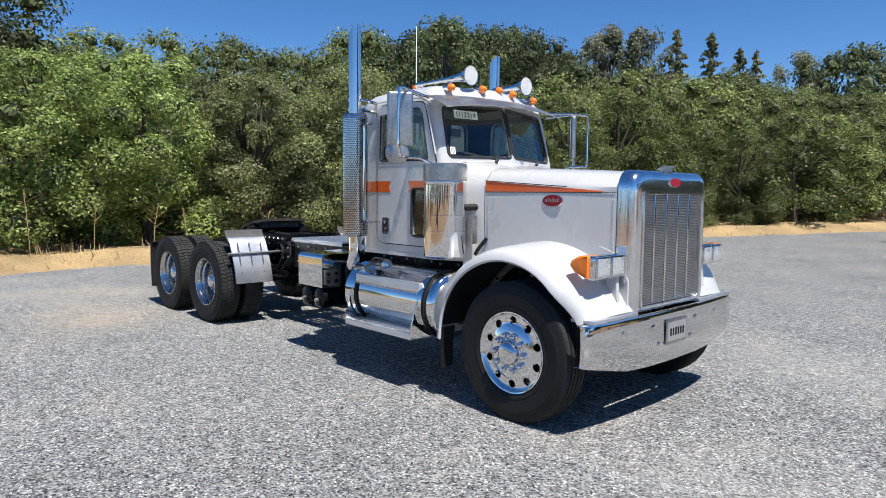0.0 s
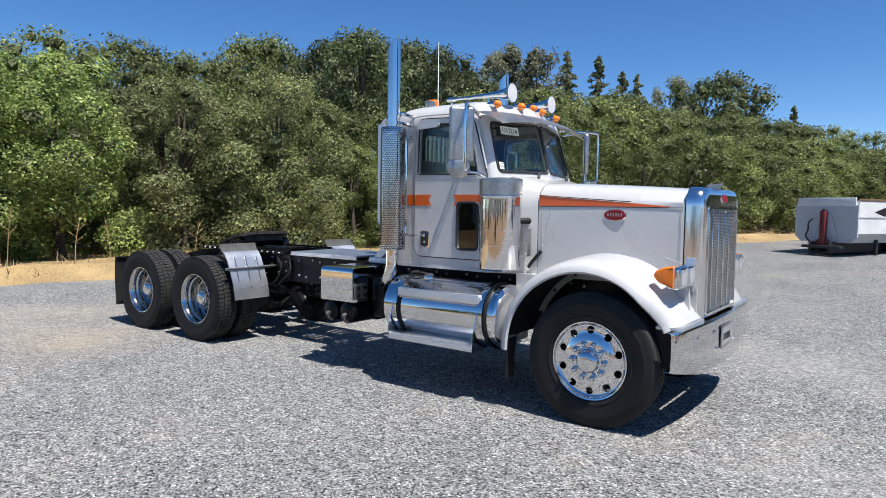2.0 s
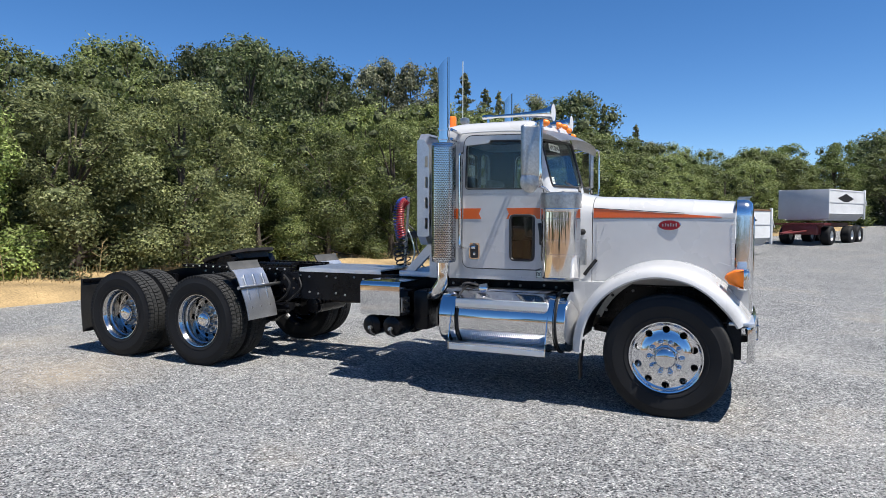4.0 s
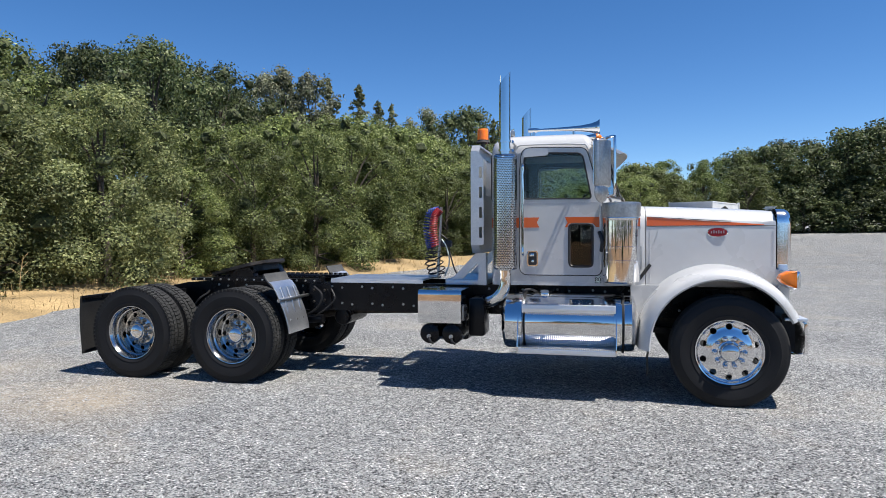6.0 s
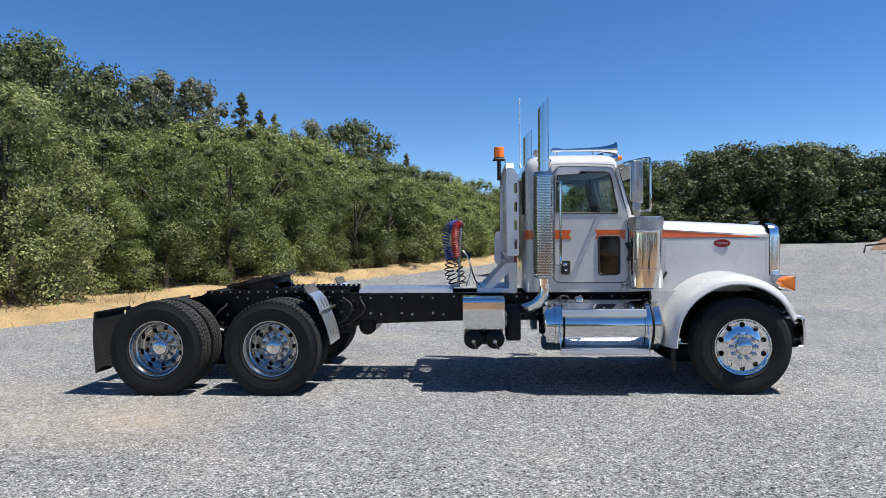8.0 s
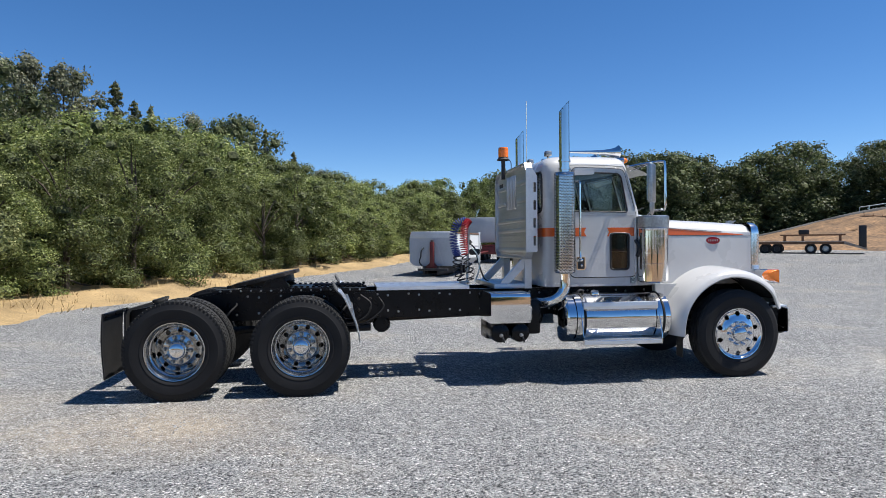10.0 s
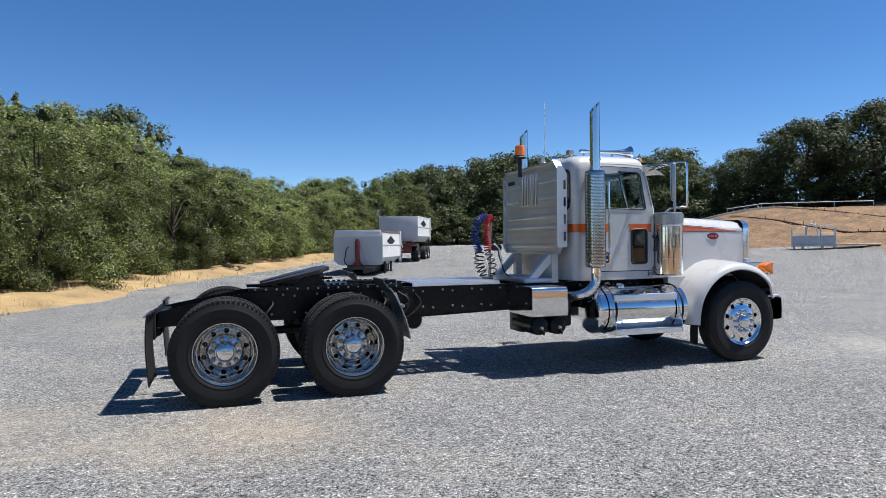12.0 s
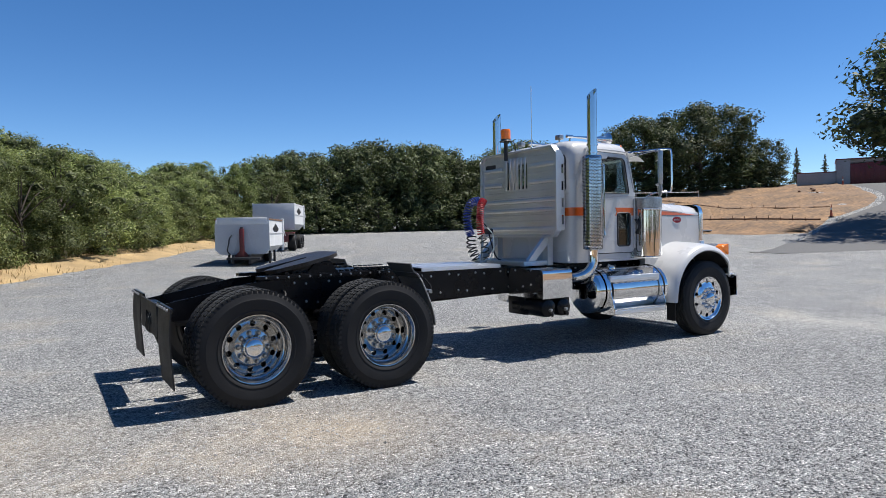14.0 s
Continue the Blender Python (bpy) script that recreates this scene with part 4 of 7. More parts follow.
def block(bm, r0, r1, a0, a1, z0, z1, skew=0.0):
    vs = []
    for r in (r0, r1):
        for a, z in ((a0, z0), (a1, z0), (a1 + skew, z1), (a0 + skew, z1)):
            vs.append(bm.verts.new((r * math.cos(a), r * math.sin(a), z)))
    for q in ((0, 1, 2, 3), (4, 5, 6, 7), (0, 1, 5, 4), (1, 2, 6, 5), (2, 3, 7, 6), (3, 0, 4, 7)):
        bm.faces.new([vs[i] for i in q])


SIDEWALL = [(0.300, 0.090), (0.316, 0.114), (0.335, 0.128), (0.352, 0.133), (0.359, 0.129), (0.42, 0.141), (0.455, 0.142), (0.462, 0.138), (0.495, 0.134), (0.515, 0.126)]


def tyre_mesh(drive):
    bm = bmesh.new()
    r = 0.530 if drive else 0.545
    crown = [(0.528, 0.118), (r - 0.004, 0.106)]
    for g in (0.085, 0.043, 0.0, -0.043, -0.085):
        if drive:
            crown += [(r, g)]
        else:
            crown += [(r, g + 0.009), (r - 0.014, g + 0.006), (r - 0.014, g - 0.006), (r, g - 0.009)]
    crown += [(r - 0.004, -0.106), (0.528, -0.118)]
    prof = SIDEWALL + crown + [(a, -b) for a, b in reversed(SIDEWALL)]
    lathe(bm, prof, Matrix(), 96, True)
    if drive:
        n = 68
        for i in range(n):
            a = 2 * math.pi * i / n
            d = 2 * math.pi / n
            for z0, z1, off, skew in ((0.062, 0.118, 0.0, 0.25), (0.006, 0.056, 0.5, -0.2), (-0.056, -0.006, 0.2, 0.2), (-0.118, -0.062, 0.7, -0.25)):
                block(bm, r - 0.01, r + 0.014 - (0.004 if abs(z0 + z1) > 0.12 else 0), a + off * d, a + (off + 0.74) * d, z0, z1, skew * d)
            block(bm, 0.506, 0.534, a + 0.1 * d, a + 0.72 * d, 0.108, 0.1305)
            block(bm, 0.506, 0.534, a + 0.1 * d, a + 0.72 * d, -0.1305, -0.108)
    bmesh.ops.recalc_face_normals(bm, faces=bm.faces)
    me = bpy.data.meshes.new("tyre")
    bm.to_mesh(me)
    bm.free()
    me.materials.append(RUBBER)
    me.materials.append(TREAD_RUBBER)
    for q in me.polygons:
        if math.hypot(q.center.x, q.center.y) > 0.529:
            q.material_index = 1
    me.polygons.foreach_set("use_smooth", [True] * len(me.polygons))
    me.set_sharp_from_angle(angle=radians(30))
    return me


def lathe_mesh(name, prof, mat, seg=64, m=Matrix()):
    bm = lathe(bmesh.new(), prof, m, seg)
    bmesh.ops.recalc_face_normals(bm, faces=bm.faces)
    me = bpy.data.meshes.new(name)
    bm.to_mesh(me)
    bm.free()
    me.materials.append(mat)
    me.polygons.foreach_set("use_smooth", [True] * len(me.polygons))
    me.set_sharp_from_angle(angle=radians(40))
    return me


def wheel_disc(name, prof, mat, ring, hole):
    """A wheel's disc with ten round holes through it."""
    bm = lathe(bmesh.new(), prof, Matrix(), 60)
    cutters = []
    for i in range(10):
        a = math.pi * (2 * i + 1) / 10
        cutters.append(lathe(bmesh.new(), [(0, -0.25), (hole, -0.25), (hole, 0.25), (0, 0.25)], upright(ring * math.cos(a), ring * math.sin(a), 0), 14))
    joined = bmesh.new()
    for c in cutters:
        me = bpy.data.meshes.new("cut")
        c.to_mesh(me)
        c.free()
        joined.from_mesh(me)
    out = carve(bm, [joined])
    me = bpy.data.meshes.new(name)
    out.to_mesh(me)
    out.free()
    me.materials.append(mat)
    me.polygons.foreach_set("use_smooth", [True] * len(me.polygons))
    me.set_sharp_from_angle(angle=radians(35))
    return me


SATIN = material("buffed_aluminium", (0.48, 0.48, 0.475), 0.13, 1.0, vary=0.10, scale=5, fine=0.05, bump_scale=40)
POLISHED = material("polished_aluminium", (0.74, 0.74, 0.75), 0.09, 1.0, vary=0.06, scale=4, bump=0.03, bump_scale=30, fine=0.04)
STEER_TYRE, DRIVE_TYRE = tyre_mesh(False), tyre_mesh(True)
STEER_DISC = wheel_disc("disc", [(0.0, 0.122), (0.158, 0.122), (0.166, 0.120), (0.190, 0.112), (0.212, 0.103), (0.222, 0.098), (0.240, 0.0955), (0.268, 0.092), (0.282, 0.095), (0.294, 0.106), (0.304, 0.121),
                                 (0.314, 0.124), (0.319, 0.116), (0.310, 0.106), (0.298, 0.09), (0.286, 0.06), (0.286, -0.10), (0.276, -0.10), (0.272, 0.06), (0.21, 0.080), (0.0, 0.085)], POLISHED, 0.246, 0.0315)
DRIVE_DISC = wheel_disc("disc", [(0.0, -0.040), (0.160, -0.040), (0.170, -0.046), (0.182, -0.066), (0.205, -0.082), (0.236, -0.086), (0.250, -0.076), (0.257, -0.05), (0.262, 0.02), (0.268, 0.034), (0.280, 0.042),
                                 (0.284, 0.088), (0.298, 0.106), (0.306, 0.122), (0.315, 0.124), (0.319, 0.116), (0.310, 0.106), (0.298, 0.09), (0.288, 0.06), (0.280, -0.11), (0.255, -0.115), (0.20, -0.10), (0.0, -0.07)], SATIN, 0.214, 0.0275)
INNER_RIM = lathe_mesh("inner_rim", [(0.315, 0.12), (0.300, 0.10), (0.275, 0.05), (0.27, -0.06), (0.300, -0.10), (0.315, -0.12)], BLACK)
DRUM = lathe_mesh("brake_drum", [(0.0, 0.05), (0.18, 0.05), (0.205, 0.02), (0.205, -0.22), (0.0, -0.22)], BLACK, 32)
STEER_CAP = lathe_mesh("hub_cap", [(0.0, 0.062), (0.04, 0.059), (0.07, 0.050), (0.088, 0.034), (0.094, 0.012), (0.096, 0.0), (0.108, -0.004), (0.112, -0.012)], CHROME, 48)
DRIVE_CAP = lathe_mesh("hub_cap", [(0.0, 0.050), (0.05, 0.047), (0.080, 0.036), (0.090, 0.020), (0.091, 0.012), (0.098, 0.008), (0.099, -0.045), (0.108, -0.055), (0.112, -0.075)], CHROME, 48)
NUT_STEER = lathe_mesh("lug_nut", [(0.0, 0.050), (0.011, 0.047), (0.020, 0.038), (0.0235, 0.025), (0.021, 0.012), (0.027, 0.009), (0.027, 0.0)], CHROME, 16)
NUT_DRIVE = lathe_mesh("lug_nut", [(0.0, 0.046), (0.012, 0.044), (0.019, 0.032), (0.022, 0.010), (0.028, 0.008), (0.028, 0.0)], STEEL, 10)


def piece(name, me, m, parent, label=""):
    ob = new(name, me)
    ob.parent = parent
    ob.matrix_basis = m
    return tagged(ob, label)


def wheel(x, y, side, steer):
    """A wheel: polished disc, tyre, hub cap and ten nuts; a driven one has an inner tyre too."""
    hub = piece("wheel", STEER_DISC if steer else DRIVE_DISC, outward(x, side * y, HUB, side) @ pose(0, 0, 0, 0, 0, 17 * x), truck, "polished aluminium wheel disc with ten holes")
    piece("tyre", STEER_TYRE if steer else DRIVE_TYRE, Matrix(), hub, "black ribbed tyre" if steer else "black lugged tyre")
    if steer:
        piece("hub_cap", STEER_CAP, upright(0, 0, 0.132), hub, "domed chrome cap")
    else:
        piece("inner_tyre", DRIVE_TYRE, upright(0, 0, -0.33), hub, "black lugged inner tyre")
        piece("inner_rim", INNER_RIM, upright(0, 0, -0.33), hub)
        piece("hub_cap", DRIVE_CAP, upright(0, 0, 0.02), hub, "domed chrome cap")
    piece("brake_drum", DRUM, upright(0, 0, -0.16), hub)
    for i in range(10):
        a = 2 * math.pi * i / 10
        piece("lug_nut", NUT_STEER if steer else NUT_DRIVE, upright(0.137 * math.cos(a), 0.137 * math.sin(a), 0.121 if steer else -0.041), hub)


for s in (-1, 1):
    wheel(0.0, 1.02, s, True)
    wheel(-5.29, 1.145, s, False)
    wheel(-6.61, 1.145, s, False)

# quarter fenders before the drive wheels
for s in (-1, 1):
    line = [(-4.90, 1.14), (-4.86, 1.12), (-4.81, 1.05), (-4.75, 0.92), (-4.69, 0.77), (-4.655, 0.64), (-4.645, 0.56)]
    rows = [[(x, s * y, z) for y in (0.62, 0.80, 1.0, 1.13)] for x, z in line]
    fender = part("quarter_fender", sheet(bmesh.new(), rows, 0.012), ALUMINIUM, truck, "curved dull steel half fender")
    rows = [[(x, s * y, z) for y in (0.61, 0.9, 1.14)] for x, z in ((-4.955, 1.235), (-4.935, 1.19), (-4.91, 1.15), (-4.865, 1.11), (-4.84, 1.08))]
    part("rubber_strip", sheet(bmesh.new(), rows, 0.014), WORN_RUBBER, fender, "grey-black rubber top strip")
    bm = tube(bmesh.new(), [(-4.735, s * 0.40, 0.94), (-4.735, s * 1.19, 0.94)], 0.02, 12)
    part("support_bar", bm, STEEL, fender, "round steel bar")
    for y in (0.72, 0.88, 1.04):
        bm = bmesh.new()
        tube(bm, [(-4.785, s * y, 1.08), (-4.725, s * y, 0.92), (-4.675, s * y, 0.72)], 0.010, 6)
        lathe(bm, [(0.0, 0.014), (0.012, 0.010), (0.015, 0.0)], pose(-4.665, s * y, 0.70, 0, 68), 8)
        part("rib", bm, STEEL, fender)
    bm = tube(bmesh.new(), [(-4.648, s * 0.68, 0.625), (-4.648, s * 1.08, 0.625)], 0.007, 6)
    tube(bm, [(x + 0.004, s * 1.125, z) for x, z in line[2:]], 0.009, 6)
    part("rolled_edge", bm, STEEL, fender)

# fifth wheel
bm = bmesh.new()
PLATE = rounded([(-5.36, -0.28), (-5.36, 0.28), (-5.50, 0.45), (-5.82, 0.46), (-6.18, 0.36), (-6.28, 0.14), (-5.86, 0.055), (-5.66, 0.055), (-5.66, -0.055), (-5.86, -0.055), (-6.28, -0.14), (-6.18, -0.36), (-5.82, -0.46), (-5.50, -0.45)], 0.11, 6)
PLATE = [(-5.75 + (u + 5.75) * 0.92, v * 0.94) for u, v in PLATE]
plate(bm, PLATE, "z", 0.004, 0.045)
plate(bm, [(u * 0.7 - 1.70, v * 0.86) for u, v in PLATE], "z", -0.075, 0.004)
tilt = pose(-5.70, 0, 1.250, 0, -13) @ pose(5.70, 0, 0)
bmesh.ops.transform(bm, matrix=tilt, verts=bm.verts)
fifth = part("fifth_wheel", bm, GREASE, truck, "greasy black coupling plate tilted back")
for s in (-1, 1):
    bm = plate(bmesh.new(), [(-5.86, 1.10), (-5.44, 1.10), (-5.55, 1.27), (-5.74, 1.24)], "y", s * 0.30, s * 0.42)
    part("pedestal", bm, BLACK, fifth)
bm = bmesh.new()
plate(bm, [(-6.05, 1.115), (-5.0, 1.115), (-5.0, 1.145), (-6.05, 1.145)], "y", -0.44, 0.44)
tube(bm, [(-5.2, -0.25, 1.17), (-4.6, -0.35, 1.17)], 0.02)
tube(bm, [(-5.42, -0.52, 1.24), (-5.6, -0.1, 1.20)], 0.014)
part("slide_base", bm, BLACK, fifth)
bm = bmesh.new()
for s in (-1, 1):
    for i in range(22):
        box(bm, (-6.05 + i * 0.07, s * 0.36 - 0.03, 1.14), (-6.015 + i * 0.07, s * 0.36 + 0.03, 1.165))
tagged(part("slide_teeth", bm, BLACK, fifth), kind="stuff")
# deck plate
slots = [rounded([(x, y), (x + 0.085, y), (x + 0.085, y + 0.032), (x, y + 0.032)], 0.014, 2) for x in np.arange(-4.36, -3.36, 0.122) for y in (-0.38, -0.30, -0.22, -0.14, 0.12, 0.20, 0.28, 0.36)]
bm = plate(bmesh.new(), rounded([(-4.42, -0.45), (-3.25, -0.45), (-3.25, 0.45), (-4.42, 0.45)], 0.01, 2), "z", 1.130, 1.145, slots)
deck = part("deck_plate", bm, TREAD, truck, "bright slotted aluminium deck plate across the rails")
for s in (-1, 1):
    part("folded_edge", box(bmesh.new(), (-4.42, s * 0.45 - 0.004, 1.098), (-3.25, s * 0.45 + 0.004, 1.132), 0.002), TREAD, deck)

# tool box, air tanks
bm = bmesh.new()
plate(bm, rounded([(-1.12, 0.73), (-0.45, 0.73), (-0.45, 1.085), (-1.12, 1.085)], [0.01, 0.01, 0.01, 0.05], 6), "x", -3.12, -2.645)
tool = part("tool_box", bm, CHROME, truck, "polished metal box on the frame")
bm = plate(bmesh.new(), rounded([(-1.10, 0.76), (-0.92, 0.76), (-0.92, 0.92), (-1.10, 0.92)], 0.02), "x", -2.635, -2.625)
part("bracket", bm, STEEL, tool, "bolted steel plate")
for y in (1.06, 0.96):
    for z in (0.80, 0.88):
        bm = lathe(bmesh.new(), [(0, 0.02), (0.018, 0.018), (0.02, 0)], pose(-2.625, -y, z, 0, 90), 10)
        part("bolt", bm, BLACK, tool)
for x in (-3.0, -2.757):
    bm = lathe(bmesh.new(), [(0, -0.01), (0.07, 0.0), (0.105, 0.015), (0.114, 0.05), (0.114, 0.60), (0.09, 0.63), (0, 0.64)], pose(x, -1.10, 0.612, -90), 32)
    tank = part("air_tank", bm, BLACK, truck, "round black air tank under the box")
    bm = lathe(bmesh.new(), [(0, 0.045), (0.02, 0.04), (0.022, 0.0)], pose(x, -1.10, 0.59, 90), 10)
    part("fitting", bm, STEEL, tank)
    bm = tube(bmesh.new(), bend([(x, -1.13, 0.59), (x + 0.02, -1.14, 0.54), (x + 0.04, -1.10, 0.51)]), 0.012, 8)
    part("drain_cock", bm, DARK, tank)
bm = box(bmesh.new(), (-3.1, -0.75, 0.50), (-2.65, -0.40, 0.74), 0.02)
box(bm, (-2.62, -0.86, 0.56), (-2.44, -0.55, 0.98), 0.03)
part("bracket_frame", bm, BLACK, truck)

# fuel tanks with steps
for s in (-1, 1):
    cy, cz, r = s * 0.862, 0.753, 0.292
    m = pose(-2.2, cy, cz, 0, 90)
    bm = lathe(bmesh.new(), [(0, -0.055), (0.12, -0.045), (0.22, -0.018), (0.272, 0.0), (r, 0.025), (r, 1.30), (0.272, 1.325), (0.22, 1.343), (0.12, 1.37), (0, 1.38)], m, 72)
    tank = part("fuel_tank", bm, CHROME, truck, "polished cylindrical fuel tank with two steps")
    for x in (-1.98, -0.985):
        bm = lathe(bmesh.new(), [(r + 0.002, -0.012), (r + 0.018, -0.010), (r + 0.018, 0.010), (r + 0.002, 0.012)], pose(x, cy, cz, 0, 90), 72, True)
        part("strap", bm, RUBBER, tank, "black strap")
        bm = bmesh.new()
        rows = []
        for a in np.linspace(radians(72), radians(-62), 20):
            rows.append([(x + q, cy + s * (r + 0.016) * math.cos(a), cz + (r + 0.016) * math.sin(a)) for q in ((-0.10, -0.022) if x < -1.5 else (-0.095, -0.022))])
        sheet(bm, rows, 0.003)
        part("step_bracket", bm, CHROME, tank, "polished bracket plate")
    bm = box(bmesh.new(), (-2.03, s * 1.00, 0.462), (-1.06, s * 1.245, 0.520), 0.008)
    part("step", bm, TREAD, tank, "tread-plate lower step")
    bm = box(bmesh.new(), (-2.00, s * 1.02, 0.925), (-1.06, s * 1.13, 0.955), 0.006)
    box(bm, (-2.00, s * 1.12, 0.875), (-1.06, s * 1.145, 0.955), 0.006)
    part("step", bm, TREAD, tank, "narrow tread-plate upper step")
    rows = [[(x, s * y, z) for x in (-2.0, -1.53, -1.06)] for y, z in ((0.84, 1.052), (0.92, 1.050), (0.99, 1.030), (1.05, 0.998), (1.12, 0.958))]
    cover = part("step_cover", sheet(bmesh.new(), rows, 0.005), POLISHED, tank, "polished sheet over the top of the tank")
    for i in range(9):
        part("rivet", lathe(bmesh.new(), [(0, 0.005), (0.006, 0.004), (0.008, 0)], pose(-1.96 + i * 0.108, s * 1.105, 0.972, s * -30), 6), STEEL, cover)
    bm = plate(bmesh.new(), [(s * 1.02, 0.95), (s * 1.15, 0.86), (s * 1.245, 0.56), (s * 1.245, 0.462), (s * 1.0, 0.462), (s * 1.14, 0.70)], "x", -1.06, -1.05)
    part("side_plate", bm, CHROME, tank)
    bm = plate(bmesh.new(), [(s * 1.02, 0.95), (s * 1.15, 0.86), (s * 1.245, 0.56), (s * 1.245, 0.462), (s * 1.0, 0.462), (s * 1.14, 0.70)], "x", -2.04, -2.03)
    part("side_plate", bm, CHROME, tank)
    bm = lathe(bmesh.new(), [(0, 0.05), (0.045, 0.048), (0.055, 0.03), (0.06, 0.0)], pose(-1.78, s * 0.93, 1.03, s * -18), 24)
    part("filler_cap", bm, CHROME, tank, "round chrome filler cap")
    bm = tube(bmesh.new(), bend([(-2.02, s * 0.92, 1.03), (-1.99, s * 0.94, 1.085), (-1.92, s * 0.90, 1.09), (-1.88, s * 0.80, 1.06), (-1.86, s * 0.66, 1.04)]), 0.012, 8)
    box(bm, (-2.05, s * 0.89, 1.02), (-1.99, s * 0.95, 1.06), 0.006)
    part("fuel_hose", bm, DARK, tank, "black fuel hose")
    bm = bmesh.new()
    for i in range(42):
        x = -1.99 + i * 0.022
        box(bm, (x, s * 1.138, 0.862), (x + 0.012, s * 1.150, 0.877))
        box(bm, (x, s * 1.236, 0.520), (x + 0.012, s * 1.247, 0.531))
    tagged(part("step_teeth", bm, POLISHED, tank, "bright saw-toothed step edge", 0), kind="stuff")

# exhaust
for s in (-1, 1):
    m = upright(-2.185, s * 1.02, 0)
    bm = lathe(bmesh.new(), [(0.064, 1.30), (0.118, 1.31), (0.126, 1.33), (0.126, 2.49), (0.118, 2.515), (0.064, 2.52)], m, 56)
    pipe = part("exhaust_guard", bm, PERF, truck, "tall perforated chrome muffler guard")
    bm = lathe(bmesh.new(), [(0.056, 2.45), (0.063, 2.46), (0.063, 3.34), (0.059, 3.34), (0.059, 2.6)], m, 36)
    for v in bm.verts:
        if v.co.z > 3.2:
            v.co.z += (v.co.x + 2.185) * 1.15 - 0.03
    part("tail_pipe", bm, CHROME, pipe, "slant-cut chrome stack")
    for z in (2.655, 2.56):
        bm = lathe(bmesh.new(), [(0.064, -0.012), (0.074, -0.012), (0.074, 0.012), (0.064, 0.012)], upright(-2.185, s * 1.02, z), 28, True)
        tube(bm, [(-2.11, s * 1.00, z), (-2.10, s * 0.80, z - 0.02)], 0.016, 8)
        part("clamp", bm, CHROME, pipe)
    bm = tube(bmesh.new(), bend([(-2.185, s * 1.02, 1.31), (-2.185, s * 1.02, 1.20), (-2.20, s * 1.02, 1.10), (-2.28, s * 0.99, 1.00), (-2.38, s * 0.90, 0.95), (-2.45, s * 0.70, 0.93)]), 0.062, 20)
    part("elbow", bm, CHROME, pipe, "curved chrome exhaust elbow")
    bm = tube(bmesh.new(), bend([(-2.02, s * 0.93, 2.42), (-2.0, s * 1.03, 2.40), (-2.0, s * 1.04, 2.30), (-2.0, s * 1.04, 1.60), (-2.0, s * 1.03, 1.47), (-2.02, s * 0.84, 1.45)], 6), 0.014, 10)
    part("grab_handle", bm, CHROME, truck, "chrome grab handle")

# ---- cab ----
BULGE = 0.17
FRONT = [(1.13, -1.16), (2.05, -1.145), (2.62, -1.305)]


def front_x(z):
    return float(np.interp(z, [a for a, _ in FRONT], [b for _, b in FRONT]))


def plan(z, back, front, half, bulge, rb=0.13, rf=0.07):
    """The cab's outline at one height: rounded corners, the front bowed."""
    pts = rounded([(back, -half), (front, -half), (front + bulge, 0), (front, half), (back, half)], [rb, rf, 0.05, rf, rb], 6)
    return [(x, y, z) for x, y in pts]


def loft(bm, rings):
    g = [[bm.verts.new(p) for p in r] for r in rings]
    n = len(g[0])
    for a, b in zip(g, g[1:]):
        for i in range(n):
            bm.faces.new((a[i], a[(i + 1) % n], b[(i + 1) % n], b[i]))
    bm.faces.new(g[0])
    bm.faces.new(g[-1])
    return bm


WIN = rounded([(-2.02, 2.06), (-1.30, 2.05), (-1.395, 2.53), (-2.005, 2.55)], [0.03, 0.03, 0.08, 0.09])
VENT = rounded([(-1.53, 1.335), (-1.29, 1.335), (-1.29, 1.785), (-1.53, 1.785)], 0.045)
REAR_WIN = rounded([(0.44, 2.06), (0.72, 2.06), (0.72, 2.56), (0.44, 2.56)], 0.09)
BACK_WIN = rounded([(-0.32, 2.08), (0.32, 2.08), (0.32, 2.52), (-0.32, 2.52)], 0.06)
levels = [(1.13, 0.0), (1.16, 0.0), (2.05, 0.0), (2.55, 0.0), (2.62, 0.008), (2.675, 0.03), (2.72, 0.075), (2.752, 0.15), (2.772, 0.27), (2.78, 0.45)]
outer = [plan(z, -2.375 + i * 0.8, front_x(min(z, 2.62)) - i * 0.55, 0.82 - i, BULGE, 0.13 + i * 0.5, 0.07 + i * 0.3) for z, i in levels]
inner = [plan(z, -2.335 + i, front_x(min(z, 2.62)) - 0.035 - i, 0.782 - i, BULGE, 0.10 + i, 0.05 + i) for z, i in ((1.20, 0.0), (2.05, 0.0), (2.60, 0.005), (2.68, 0.07), (2.72, 0.20))]
cutters = [loft(bmesh.new(), inner)]
for s in (-1, 1):
    lo, hi = (-1.2, -0.6) if s < 0 else (0.6, 1.2)
    cutters.append(plate(bmesh.new(), WIN, "y", lo, hi))
    cutters.append(plate(bmesh.new(), rounded([(s * 0.014, 2.09), (s * 0.73, 2.075), (s * 0.70, 2.545), (s * 0.014, 2.57)], 0.05), "x", -1.5, -0.8))
    cutters.append(plate(bmesh.new(), [(s * a, b) for a, b in REAR_WIN], "x", -2.6, -2.1))
    if s < 0:
        cutters.append(plate(bmesh.new(), VENT, "y", lo, hi))
cutters.append(plate(bmesh.new(), BACK_WIN, "x", -2.6, -2.2))
cab = part("cab", carve(loft(bmesh.new(), outer), cutters), WHITE, truck, "white painted steel cab shell", 28)
cab.data.materials.append(LINER)
